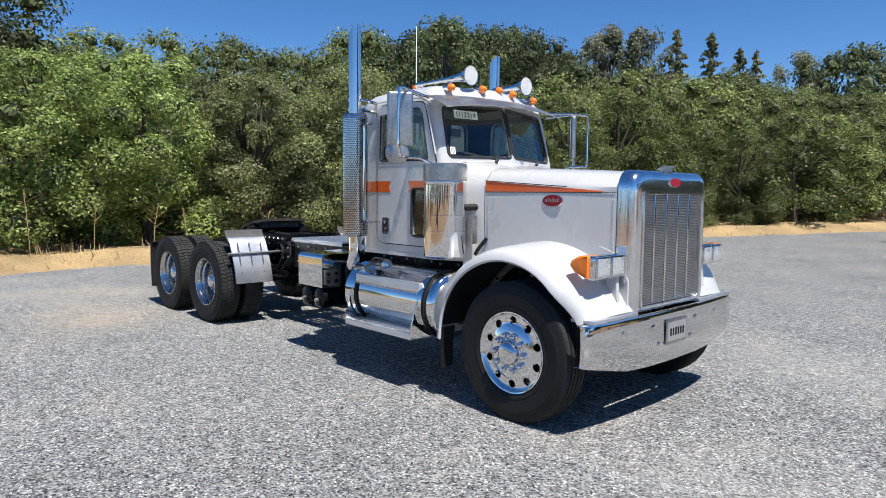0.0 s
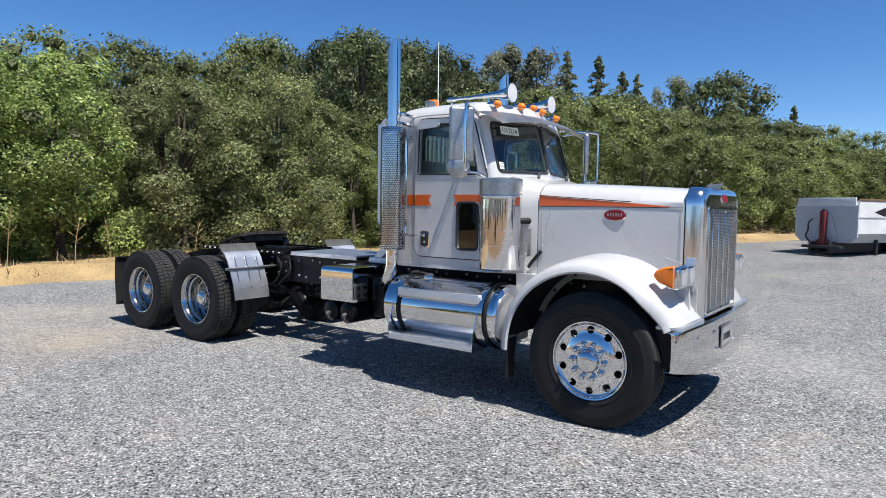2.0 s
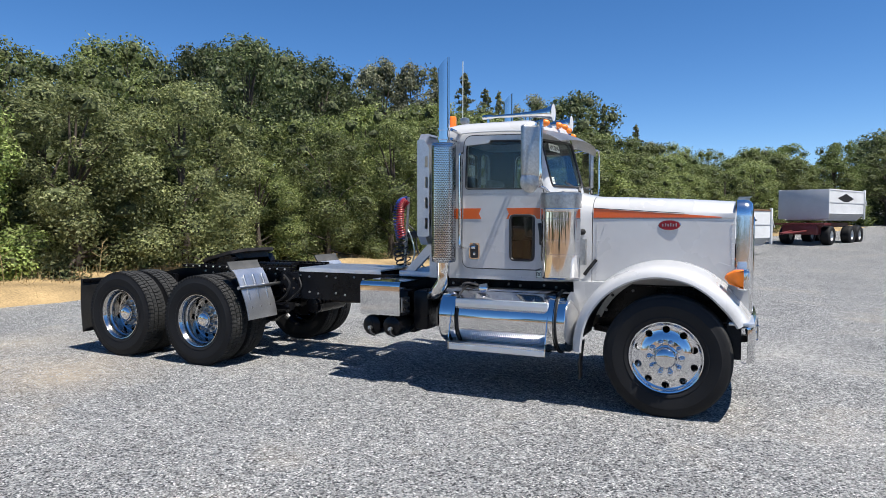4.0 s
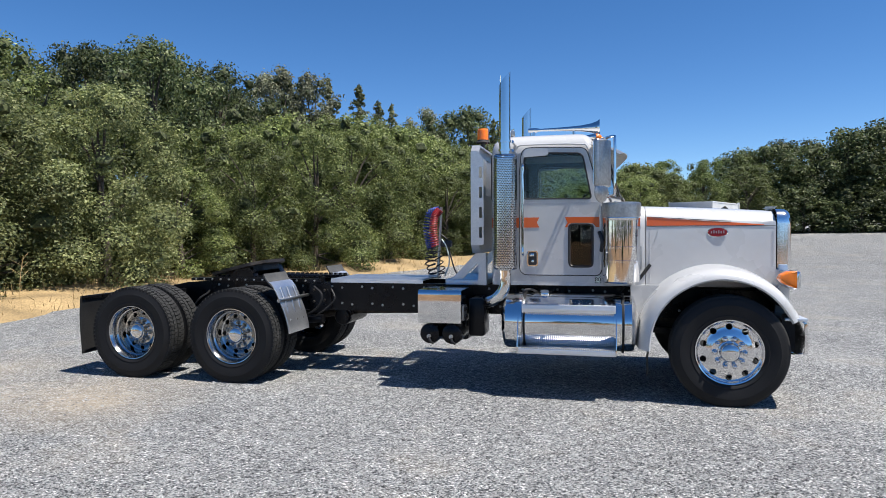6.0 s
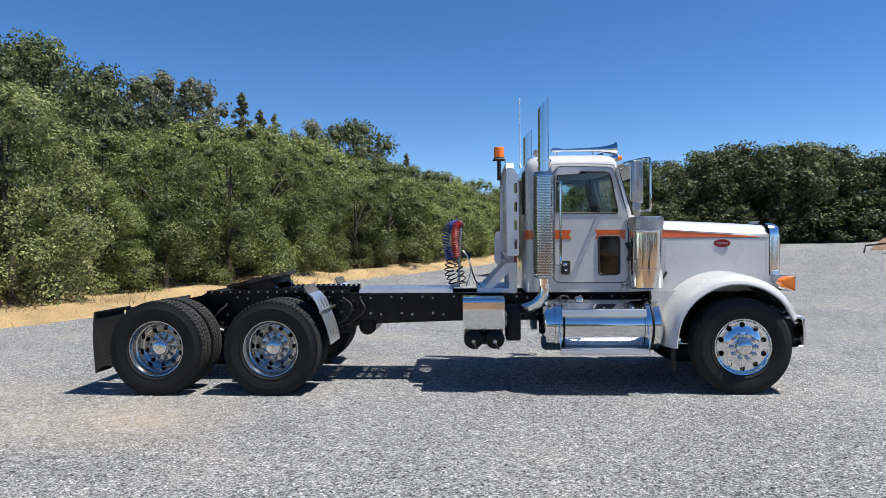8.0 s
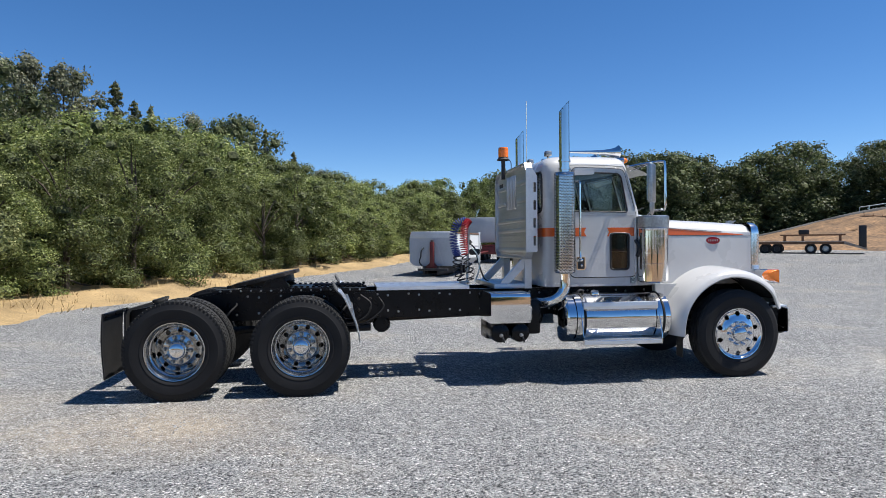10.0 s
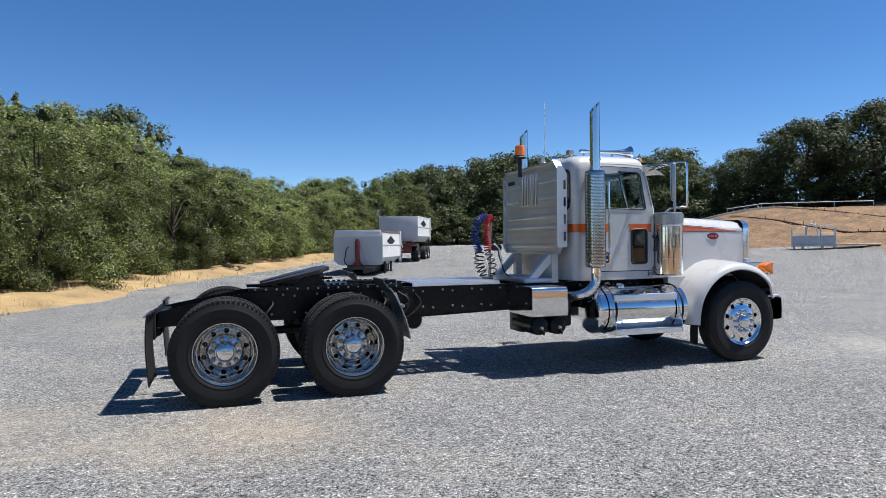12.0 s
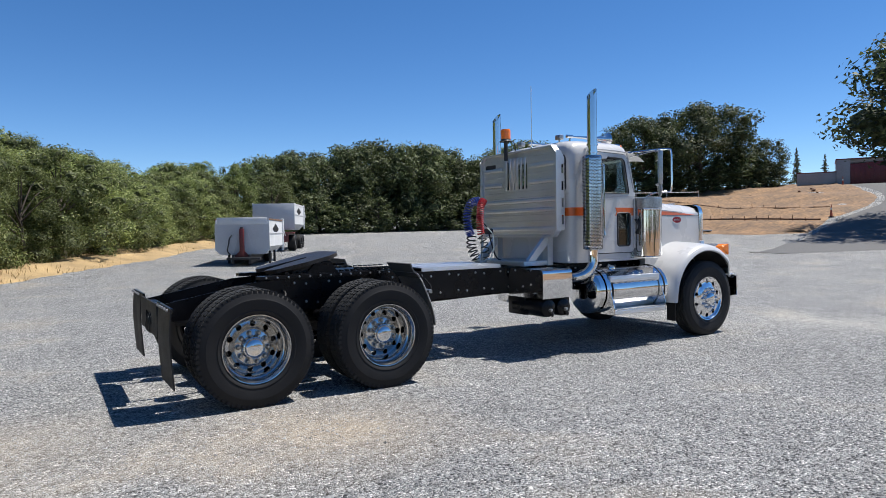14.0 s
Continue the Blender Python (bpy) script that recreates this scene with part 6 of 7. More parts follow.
# fenders
for s in (-1, 1):
    path = [(-0.845, 0.53), (-0.835, 0.66), (-0.80, 0.82), (-0.73, 0.97), (-0.62, 1.11), (-0.48, 1.22), (-0.30, 1.305), (-0.10, 1.342), (0.10, 1.325), (0.28, 1.265), (0.43, 1.165), (0.55, 1.04), (0.63, 0.93), (0.665, 0.87)]
    path = [tuple(p)[:2] for p in bend([(x, z, 0) for x, z in path], 3)]
    rows = []
    for i, (x, z) in enumerate(path):
        a, b = Vector(path[max(i - 1, 0)]), Vector(path[min(i + 1, len(path) - 1)])
        t = (b - a).normalized()
        nx, nz = -t.y, t.x
        fore = smooth01(0.2, 0.66, x)
        inner_y = 0.60 - 0.06 * fore
        prof = [(inner_y, 0.02), (0.80, 0.012), (0.98, 0.0), (1.09, -0.012), (1.155, -0.034), (1.19, -0.068), (1.20, -0.10), (1.185, -0.115)]
        rows.append([(x + nx * d, s * (y - 0.10 * fore * smooth01(0.45, 0.67, x) * (y > 0.9)), z + nz * d) for y, d in prof])
    fender = part("fender", sheet(bmesh.new(), rows, 0.008), WHITE, truck, "white swept front fender", 50)
    bm = plate(bmesh.new(), rounded([(-0.905, 1.14), (-0.55, 1.14), (-0.62, 1.10), (-0.75, 0.93), (-0.82, 0.72), (-0.845, 0.54), (-0.87, 0.54)], 0.01), "y", s * 0.66, s * 0.76)
    part("fender_skirt", bm, WHITE, fender)
    bm = box(bmesh.new(), (0.50, s * 0.50, 0.842), (0.70, s * 1.08, 0.868), 0.006)
    part("fender_foot", bm, ALUMINIUM, fender)
    bm = plate(bmesh.new(), [(0.25, 1.20), (0.62, 0.88), (0.66, 0.86), (0.66, 1.10), (0.56, 1.30), (0.4, 1.35)], "y", s * 0.585, s * 0.60)
    part("inner_panel", bm, WHITE, fender)
    rows = [[(-0.74 - 0.02 * (z < 0.5), s * y, z) for y in (1.02, 1.09, 1.16)] for z in (0.62, 0.45, 0.27)]
    part("mud_flap", sheet(bmesh.new(), rows, 0.01), FLAP, truck, "black rubber flap behind the front wheel")
    bm = plate(bmesh.new(), rounded([(0.485, 0.545), (0.60, 0.545), (0.60, 0.86), (0.56, 0.92), (0.485, 0.9)], 0.012), "y", s * 1.02, s * 1.035)
    part("splash_guard", bm, FLAP, truck)
    # wheel arch liner
    rows = [[(x, s * y, z - 0.06) for y in (0.55, 0.85, 1.12)] for x, z in [(p[0] * 0.93, p[1] - 0.02) for p in path[4:-6]]]
    part("arch_liner", sheet(bmesh.new(), rows, 0.006), RUBBER, fender)
    ring = [radians(a) for a in np.linspace(28, 158, 27)]
    outline = [(0.742 * math.cos(a), HUB + 0.742 * math.sin(a)) for a in ring] + [(0.690 * math.cos(a), HUB + 0.690 * math.sin(a)) for a in reversed(ring)]
    brace = part("arch_brace", plate(bmesh.new(), outline, "y", s * 0.70, s * 0.712), STEEL, fender, "dull steel brace bent round the wheel arch")
    for a in ring[2::4]:
        part("bolt", lathe(bmesh.new(), [(0.0, 0.008), (0.012, 0.007), (0.016, 0.0)], outward(0.716 * math.cos(a), s * 0.712, HUB + 0.716 * math.sin(a), s), 8), DARK, brace)
    # headlight pod
    bm = box(bmesh.new(), (0.555, s * 0.60, 1.140), (0.645, s * 1.030, 1.312), 0.022, 4)
    pod = part("headlight", bm, CHROME, truck, "chrome housing with two square lamps")
    for y0, y1 in ((0.635, 0.808), (0.826, 1.0)):
        bm = box(bmesh.new(), (0.638, s * y0, 1.152), (0.650, s * y1, 1.305), 0.004)
        part("lamp_frame", bm, CHROME, pod)
        bm = box(bmesh.new(), (0.649, s * (y0 + 0.014), 1.166), (0.657, s * (y1 - 0.014), 1.291), 0.003)
        part("lamp", bm, LAMP, pod, "clear square headlamp")
    side = rounded([(0.608, 1.150), (0.608, 1.315), (0.54, 1.312), (0.475, 1.278), (0.455, 1.24), (0.495, 1.192)], [0.004, 0.004, 0.03, 0.03, 0.015, 0.03])
    bm = plate(bmesh.new(), side, "y", s * 0.93, s * 1.055)
    edges = [e for e in bm.edges if all(abs(abs(v.co.y) - 1.055) < 1e-4 and v.co.x < 0.607 for v in e.verts) and len({f.normal.to_tuple(1) for f in e.link_faces}) > 1]
    bmesh.ops.bevel(bm, geom=edges, offset=0.018, segments=3, affect="EDGES", profile=0.5)
    part("turn_signal", bm, AMBER, pod, "amber side turn signal")
    bm = box(bmesh.new(), (0.56, s * 0.575, 1.09), (0.64, s * 0.61, 1.36), 0.008)
    part("pod_bracket", bm, ALUMINIUM, pod)
    bm = plate(bmesh.new(), [(0.50, 0.87), (0.64, 0.87), (0.62, 1.14), (0.54, 1.15)], "y", s * 0.66, s * 0.70)
    part("pod_stand", bm, WHITE, pod)

# bumper
line = [(0.645, 1.165, 0.545), (0.672, 1.155, 0.540), (0.688, 1.125, 0.535), (0.705, 1.0, 0.51), (0.72, 0.66, 0.445), (0.735, 0.4, 0.435), (0.742, 0.0, 0.432)]
line = [(x, -y, z) for x, y, z in line] + [(x, y, z) for x, y, z in line[-2::-1]]
rows = []
for q, back in ((0.0, 0.05), (0.01, 0.006), (0.06, 0.0), (0.5, -0.004), (0.93, 0.0), (0.985, 0.008), (1.0, 0.035)):
    rows.append([(x - back, y, z + (0.845 - z) * q) for x, y, z in line])
bumper = part("bumper", sheet(bmesh.new(), rows, 0.006), CHROME, truck, "wide chrome front bumper")
bm = box(bmesh.new(), (0.748, -0.17, 0.575), (0.756, 0.16, 0.775), 0.004)
licence = part("plate_frame", bm, STEEL, bumper, "small plate in a dull frame")
bm = box(bmesh.new(), (0.756, -0.15, 0.60), (0.758, 0.14, 0.75))
part("plate", bm, ALUMINIUM, licence)
bm = bmesh.new()
for i in range(6):
    box(bm, (0.758, -0.115 + i * 0.04, 0.64), (0.760, -0.093 + i * 0.04, 0.70))
tagged(part("bars", bm, FLAP, licence, "plain dark bars"), kind="stuff")
for y in (-0.74, -0.34, -0.26, 0.26, 0.34, 0.74):
    z = 0.745 if abs(y) > 0.5 or abs(y) == 0.34 else 0.60
    bm = lathe(bmesh.new(), [(0, 0.012), (0.011, 0.010), (0.015, 0)], pose(0.716 if abs(y) > 0.5 else 0.742, y, z, 0, 90), 12)
    part("bolt", bm, CHROME, bumper)

# air cleaners
for s in (-1, 1):
    cx, cy = -1.0, s * 0.895
    bm = lathe(bmesh.new(), [(0, 1.175), (0.17, 1.175), (0.188, 1.19), (0.188, 1.83), (0.19, 1.835), (0.19, 1.845), (0.188, 1.85)], upright(cx, cy, 0), 64)
    cleaner = part("air_cleaner", bm, CHROME, truck, "tall chrome air cleaner canister")
    bm = lathe(bmesh.new(), [(0.188, 1.85), (0.194, 1.855), (0.196, 1.975), (0.192, 1.995), (0.17, 2.003), (0, 2.005)], upright(cx, cy, 0), 64)
    part("rain_cap", bm, STEEL, cleaner, "dull steel intake cap")
    for z in (1.74, 1.54, 1.40, 1.965):
        bm = lathe(bmesh.new(), [(0.187, -0.013), (0.192, -0.011), (0.192, 0.011), (0.187, 0.013)], upright(cx, cy, z), 64, True)
        part("band", bm, POLISHED, cleaner, "polished band")
    bm = tube(bmesh.new(), bend([(-1.0, s * 0.80, 1.60), (-0.86, s * 0.72, 1.62), (-0.82, s * 0.60, 1.62)]), 0.03, 12)
    part("intake_hose", bm, RUBBER, cleaner)
    bm = plate(bmesh.new(), [(-0.86, 1.30), (-0.79, 1.30), (-0.79, 1.55), (-0.86, 1.55)], "y", s * 0.70, s * 0.76)
    part("mount", bm, STEEL, cleaner)
    bm = tube(bmesh.new(), bend([(-1.22, s * 0.87, 1.70), (-1.19, s * 0.92, 1.60), (-1.20, s * 0.87, 1.50)]), 0.02, 8)
    part("tube_loop", bm, DARK, cleaner)

# headache rack behind the cab
RACK = [(-0.70, 1.47), (0.80, 1.47), (0.90, 1.57), (0.90, 2.57), (0.80, 2.67), (-0.70, 2.67), (-0.79, 2.57), (-0.79, 1.57)]
VENTS = [(-0.16, 2.14), (0.34, 2.14), (0.34, 2.57), (-0.16, 2.57)]
SLOT = rounded([(0.56, 2.44), (0.82, 2.44), (0.82, 2.53), (0.56, 2.53)], 0.012)
bm = plate(bmesh.new(), RACK, "x", -2.555, -2.548, [VENTS, SLOT])
rack = part("headache_rack", bm, RACKMETAL, truck, "ribbed aluminium guard panel behind the cab", 25)
part("slot_plate", plate(bmesh.new(), SLOT, "x", -2.546, -2.540), DARK, rack, "dark plate behind the slot")
bm = bmesh.new()
inside = [(y * 0.965 + 0.002, (z - 2.07) * 0.965 + 2.07) for y, z in RACK]
plate(bm, RACK, "x", -2.60, -2.51, [inside])
part("rim", bm, RACKMETAL, rack, "folded aluminium rim", 20)
for z in (1.58, 1.84, 1.97, 2.22, 2.44):
    for y0, y1 in (((-0.74, 0.85),) if z < 2.1 else ((-0.74, -0.22), (0.40, 0.85))):
        bm = box(bmesh.new(), (-2.572, y0, z - 0.028), (-2.555, y1, z + 0.028), 0.010)
        part("rib", bm, RACKMETAL, rack)
for i in range(14):
    z = 1.52 + i * 0.082
    for y0, y1 in (((-0.75, 0.86),) if z < 2.12 else ((-0.75, -0.19), (0.37, 0.55 if 2.40 < z < 2.56 else 0.86))):
        bm = plate(bmesh.new(), [(-2.560, z - 0.011), (-2.554, z - 0.014), (-2.554, z + 0.014), (-2.560, z + 0.011)], "y", y0, y1)
        part("ridge", bm, RACKMETAL, rack, "", 15)
for i in range(6):
    y = -0.16 + 0.5 * (i + 0.5) / 6
    bm = box(bmesh.new(), (-2.572, y - 0.014, 2.13), (-2.550, y + 0.014, 2.58), 0.005)
    part("slat", bm, RACKMETAL, rack)
for y, t in ((-0.795, 0.006), (0.902, -0.006)):
    gaps = [rounded([(-2.508, z), (-2.474, z), (-2.474, z + 0.12), (-2.508, z + 0.12)], 0.010, 2) for z in (1.64, 1.86, 2.08, 2.30)]
    bm = plate(bmesh.new(), rounded([(-2.60, 1.56), (-2.458, 1.56), (-2.458, 2.50), (-2.52, 2.60), (-2.60, 2.60)], 0.02, 3), "y", y, y + t, gaps)
    part("side_plate", bm, RACKMETAL, rack, "aluminium side plate with square cut-outs", 20)
for y in (-0.52, 0.58):
    bm = plate(bmesh.new(), [(-2.56, 1.47), (-2.47, 1.47), (-2.47, 1.10), (-2.56, 1.10)], "y", y - 0.05, y + 0.05)
    part("leg", bm, RACKMETAL, rack, "aluminium leg")
    bm = plate(bmesh.new(), [(-2.56, 1.50), (-2.56, 1.36), (-2.80, 1.12), (-2.92, 1.12)], "y", y - 0.03, y + 0.03)
    part("brace", bm, RACKMETAL, rack, "slanting brace")
bm = box(bmesh.new(), (-2.95, -0.56, 1.10), (-2.46, 0.62, 1.165), 0.01)
part("foot_plate", bm, RACKMETAL, rack)
bm = tube(bmesh.new(), [(-2.64, 0.20, 2.55), (-2.64, 0.20, 2.82)], 0.028, 12)
post = part("beacon_post", bm, DARK, rack, "short black post")
bm = lathe(bmesh.new(), [(0.085, 2.815), (0.09, 2.825), (0.07, 2.84), (0.066, 2.86)], upright(-2.64, 0.20, 0), 24)
part("beacon_base", bm, DARK, post)
bm = lathe(bmesh.new(), [(0.066, 2.845), (0.068, 2.86), (0.068, 2.975), (0.062, 2.99), (0, 2.995)], upright(-2.64, 0.20, 0), 24)
part("beacon", bm, BEACON, post, "orange beacon dome")
bm = tube(bmesh.new(), bend([(-2.60, 0.16, 2.84), (-2.56, 0.10, 2.78), (-2.56, 0.08, 2.66)]), 0.006, 6)
part("beacon_cable", bm, DARK, post)

# air hoses on their stand
bm = tube(bmesh.new(), [(-3.26, -0.13, 1.14), (-3.22, -0.10, 2.02)], 0.018, 10)
box(bm, (-3.36, -0.22, 1.14), (-3.24, -0.10, 1.17), 0.006)
stand = part("hose_stand", bm, STEEL, truck, "slanting post that carries coiled hoses")
stand.location = (0.07, 0.17, 0)


def coil(centre_line, r, turns, rad, mat, name):
    pts = []
    line = bend(centre_line, 12)
    n = turns * 12
    for i in range(n + 1):
        q = i / n * (len(line) - 1)
        a, b = line[int(q)], line[min(int(q) + 1, len(line) - 1)]
        c = a.lerp(b, q - int(q))
        ahead = (b - a).normalized() if (b - a).length > 1e-6 else Vector((0, 0, 1))
        u = ahead.cross(Vector((0, 1, 0))).normalized()
        v = ahead.cross(u)
        w2 = 2 * math.pi * turns * i / n
        pts.append(c + (u * math.cos(w2) + v * math.sin(w2)) * r)
    return part(name, tube(bmesh.new(), pts, rad, 6), mat, stand)


coil([(-3.25, -0.08, 1.98), (-3.37, -0.04, 1.94), (-3.42, -0.02, 1.78), (-3.40, -0.02, 1.60), (-3.36, -0.03, 1.50)], 0.052, 20, 0.0075, BLUE_HOSE, "blue_hose")
coil([(-3.23, -0.14, 1.98), (-3.29, -0.16, 1.90), (-3.31, -0.16, 1.72), (-3.29, -0.15, 1.52)], 0.046, 20, 0.0075, RED_HOSE, "red_hose")
coil([(-3.36, -0.03, 1.50), (-3.38, -0.06, 1.34), (-3.32, -0.1, 1.18)], 0.06, 6, 0.009, DARK, "black_hose")
coil([(-3.29, -0.15, 1.52), (-3.24, -0.17, 1.36), (-3.20, -0.14, 1.18)], 0.05, 5, 0.008, DARK, "black_cable")
bm = tube(bmesh.new(), bend([(-3.20, -0.16, 1.62), (-3.13, -0.20, 1.52), (-3.10, -0.18, 1.34), (-3.16, -0.17, 1.16)]), 0.009, 6)
part("wire", bm, STICKER, stand, "pale twisted wire")
bm = tube(bmesh.new(), bend([(-3.25, -0.12, 1.70), (-3.14, -0.10, 1.60), (-3.10, -0.12, 1.42), (-3.02, -0.14, 1.20), (-2.9, -0.2, 1.14)]), 0.010, 6)
part("cable", bm, DARK, stand)
bm = box(bmesh.new(), (-3.22, -0.16, 1.52), (-3.08, -0.08, 1.60), 0.02)
part("coupling", bm, DARK, stand)


# ---- things round the lot ----
TRAILER_WHITE = material("dull_white_paint", (0.62, 0.63, 0.63), 0.5, vary=0.12, scale=1.2, bump=0.05, bump_scale=20, fine=0.06)
TRAILER_GREY = material("grey_primer", (0.48, 0.49, 0.50), 0.6, vary=0.1, scale=1.0, bump=0.05, bump_scale=20, fine=0.05)
MAROON = material("dark_red_paint", (0.13, 0.018, 0.018), 0.45, vary=0.2, scale=3, bump=0.1, bump_scale=30, fine=0.2)
RUST = material("rusty_brown", (0.16, 0.085, 0.045), 0.85, vary=0.4, scale=4, bump=0.3, bump_scale=30, fine=0.3)
PLANK = material("weathered_plank", (0.42, 0.34, 0.27), 0.85, vary=0.25, scale=5, bump=0.3, bump_scale=40, fine=0.2, random=0.2)
CONCRETE = material("grey_block_wall", (0.30, 0.30, 0.30), 0.9, vary=0.12, scale=0.6, bump=0.3, bump_scale=8, fine=0.08)
CONE = material("faded_orange", (0.40, 0.09, 0.045), 0.6, vary=0.15, scale=6)
PIPE = material("grey_paint", (0.55, 0.56, 0.56), 0.5, 0.2, vary=0.1, scale=4, fine=0.1)


def small_wheel(parent, x, y, z, r, width, name="wheel", rim=None):
    """A plain trailer wheel, its axle along y."""
    m = pose(x, y, z, 90)
    prof = [(r * 0.55, -width / 2), (r * 0.85, -width * 0.52), (r * 0.97, -width * 0.42), (r, -width * 0.3), (r, width * 0.3), (r * 0.97, width * 0.42), (r * 0.85, width * 0.52), (r * 0.55, width / 2)]
    tyre = part(name, lathe(bmesh.new(), prof, m, 32, True), RUBBER, parent, "black trailer tyre")
    part("rim", lathe(bmesh.new(), [(0.0, -width * 0.2), (r * 0.3, -width * 0.25), (r * 0.45, -width * 0.1), (r * 0.57, -width * 0.45), (r * 0.57, width * 0.45), (r * 0.45, width * 0.1), (0.0, width * 0.2)], m, 24), rim or PIPE, tyre)


def diamond(cx, cz, w, h):
    return [(cx - w, cz), (cx, cz - h), (cx + w, cz), (cx, cz + h)]


def dump_box(parent, length, low, high, wide, back=0.0):
    """A steel dump box: ribbed sides with a dark diamond, a front sheet, corner posts and rails."""
    h = wide / 2
    for s in (-1, 1):
        bm = plate(bmesh.new(), [(0.04, low + 0.34), (length, low + 0.34), (length, high), (0.04, high)], "y", s * h, s * (h - 0.05))
        side = part("side_panel", bm, TRAILER_WHITE, parent, "dull white side panel")
        bm = plate(bmesh.new(), diamond(length * 0.46, high - 0.42, length * 0.23, 0.25), "y", s * (h + 0.002), s * (h + 0.006))
        part("diamond", bm, FLAP, side, "dark grey painted diamond")
        bm = sheet(bmesh.new(), [[(x, s * (h - q), low + 0.36 - d) for x in (0.04, length * 0.5, length)] for q, d in ((0.0, 0.0), (0.18, 0.18), (0.35, 0.36))], 0.03)
        part("hopper_slope", bm, TRAILER_GREY, parent, "grey sloping lower side")
        for z in (high, low + 0.92):
            bm = box(bmesh.new(), (0.0, s * h - 0.02, z - 0.04), (length + 0.05, s * h + 0.025 * s + 0.02, z + 0.035), 0.01)
            part("rail", bm, (RUST if high < 2.5 else TRAILER_WHITE) if z > high - 0.1 else TRAILER_GREY, parent)
        bm = box(bmesh.new(), (length - 0.05, s * h - 0.06, low + 0.05), (length + 0.08, s * h + 0.04, high + 0.10), 0.02)
        part("corner_post", bm, TRAILER_WHITE, parent)
        bm = tube(bmesh.new(), [(length + 0.02, s * (h + 0.05), high - 0.35), (length + 0.10, s * (h + 0.12), high - 0.75)], 0.02, 8)
        part("gate_latch", bm, TRAILER_WHITE, parent)
    bm = box(bmesh.new(), (length, -h, low + 0.2), (length + 0.05, h, high - 0.02), 0.01)
    part("tailgate", bm, TRAILER_WHITE, parent)
    bm = box(bmesh.new(), (0.1, -h + 0.3, low), (length, h - 0.3, low + 0.06))
    part("box_floor", bm, TRAILER_GREY, parent)


# first dump trailer, resting on its legs
lean_to = tagged(new("dump_trailer"), "white dump trailer with a dark red hoist post, parked on gravel", "trailer", "dump trailers")
lean_to.matrix_basis = pose(-0.89, 21.05, height(-0.9, 21.0) - 0.02, 0, 0, 64.5)
dump_box(lean_to, 4.2, 0.50, 2.02, 2.25)
bm = plate(bmesh.new(), [(-0.92, 0.52), (0.92, 0.52), (1.14, 0.72), (1.14, 1.83), (-1.14, 1.83), (-1.14, 0.72)], "x", -0.03, 0.03)
part("front_sheet", bm, TRAILER_GREY, lean_to, "grey front sheet")
bm = box(bmesh.new(), (-0.05, -1.05, 1.80), (0.0, 1.05, 2.10), 0.01)
part("front_lip", bm, TRAILER_WHITE, lean_to, "pale lip along the front sheet")
bm = box(bmesh.new(), (-0.24, -0.09, 0.42), (-0.06, 0.09, 1.62), 0.015)
plate(bm, [(-0.34, 0.42), (0.34, 0.42), (0.10, 0.66), (-0.10, 0.66)], "x", -0.20, -0.08)
hoist = part("hoist_post", bm, MAROON, lean_to, "dark red hoist cylinder cover")
bm = lathe(bmesh.new(), [(0, 0.08), (0.07, 0.07), (0.075, 0.0)], upright(-0.15, 0, 1.62), 16)
part("post_cap", bm, DARK, hoist)
for s in (-1, 1):
    bm = plate(bmesh.new(), [(s * 0.08, 1.62), (s * 0.22, 1.5), (s * 0.52, 0.55), (s * 0.40, 0.55)], "x", -0.06, -0.035)
    part("gusset", bm, TRAILER_GREY, lean_to)
    bm = box(bmesh.new(), (-0.35, s * 0.34 - 0.05, 0.12), (4.0, s * 0.34 + 0.05, 0.52), 0.01)
    part("frame_beam", bm, DARK, lean_to)
    for x in (1.5, 2.9):
        bm = box(bmesh.new(), (x, s * 0.9 - 0.05, 0.0), (x + 0.10, s * 0.9 + 0.05, 0.62), 0.01)
        part("leg", bm, DARK, lean_to)
    small_wheel(lean_to, 3.3, s * 0.55, 0.36, 0.36, 0.25)
bm = tube(bmesh.new(), bend([(-0.12, 0.42, 1.35), (-0.22, 0.50, 1.2), (-0.16, 0.55, 0.95), (-0.2, 0.6, 0.7), (-0.1, 0.5, 0.5)]), 0.03, 8)
part("hose", bm, DARK, lean_to)
bm = box(bmesh.new(), (-0.45, -0.8, 0.30), (-0.2, 0.6, 0.40), 0.02)
part("drawbar", bm, DARK, lean_to)

# second dump trailer on a dark red chassis
second = tagged(new("dump_trailer"), "white dump trailer on a dark red wheeled chassis", "trailer", "dump trailers")
second.matrix_basis = pose(3.75, 31.55, height(3.75, 31.5), 0, 0, 64)
dump_box(second, 5.0, 1.30, 2.86, 2.45)
bm = box(bmesh.new(), (-0.03, -1.24, 1.34), (0.03, 1.24, 2.88), 0.01)
part("front_sheet", bm, TRAILER_GREY, second, "grey front sheet")
for s in (-1, 1):
    bm = box(bmesh.new(), (-0.3, s * 0.42 - 0.07, 0.92), (4.9, s * 0.42 + 0.07, 1.16), 0.01)
    part("chassis_beam", bm, MAROON, second, "dark red steel beam")
    for x in (0.55, 3.4, 4.55):
        small_wheel(second, x, s * 1.0, 0.50, 0.50, 0.46)
    bm = tube(bmesh.new(), [(-0.2, s * 0.40, 0.75), (-2.6, s * 0.05, 0.62)], 0.05, 10)
    part("tow_bar", bm, MAROON, second, "dark red drawbar")
bm = box(bmesh.new(), (-0.45, -0.85, 0.55), (0.15, 0.85, 1.05), 0.04)
part("turntable", bm, MAROON, second)
bm = box(bmesh.new(), (-0.5, -1.2, 1.06), (0.4, 1.2, 1.13), 0.01)
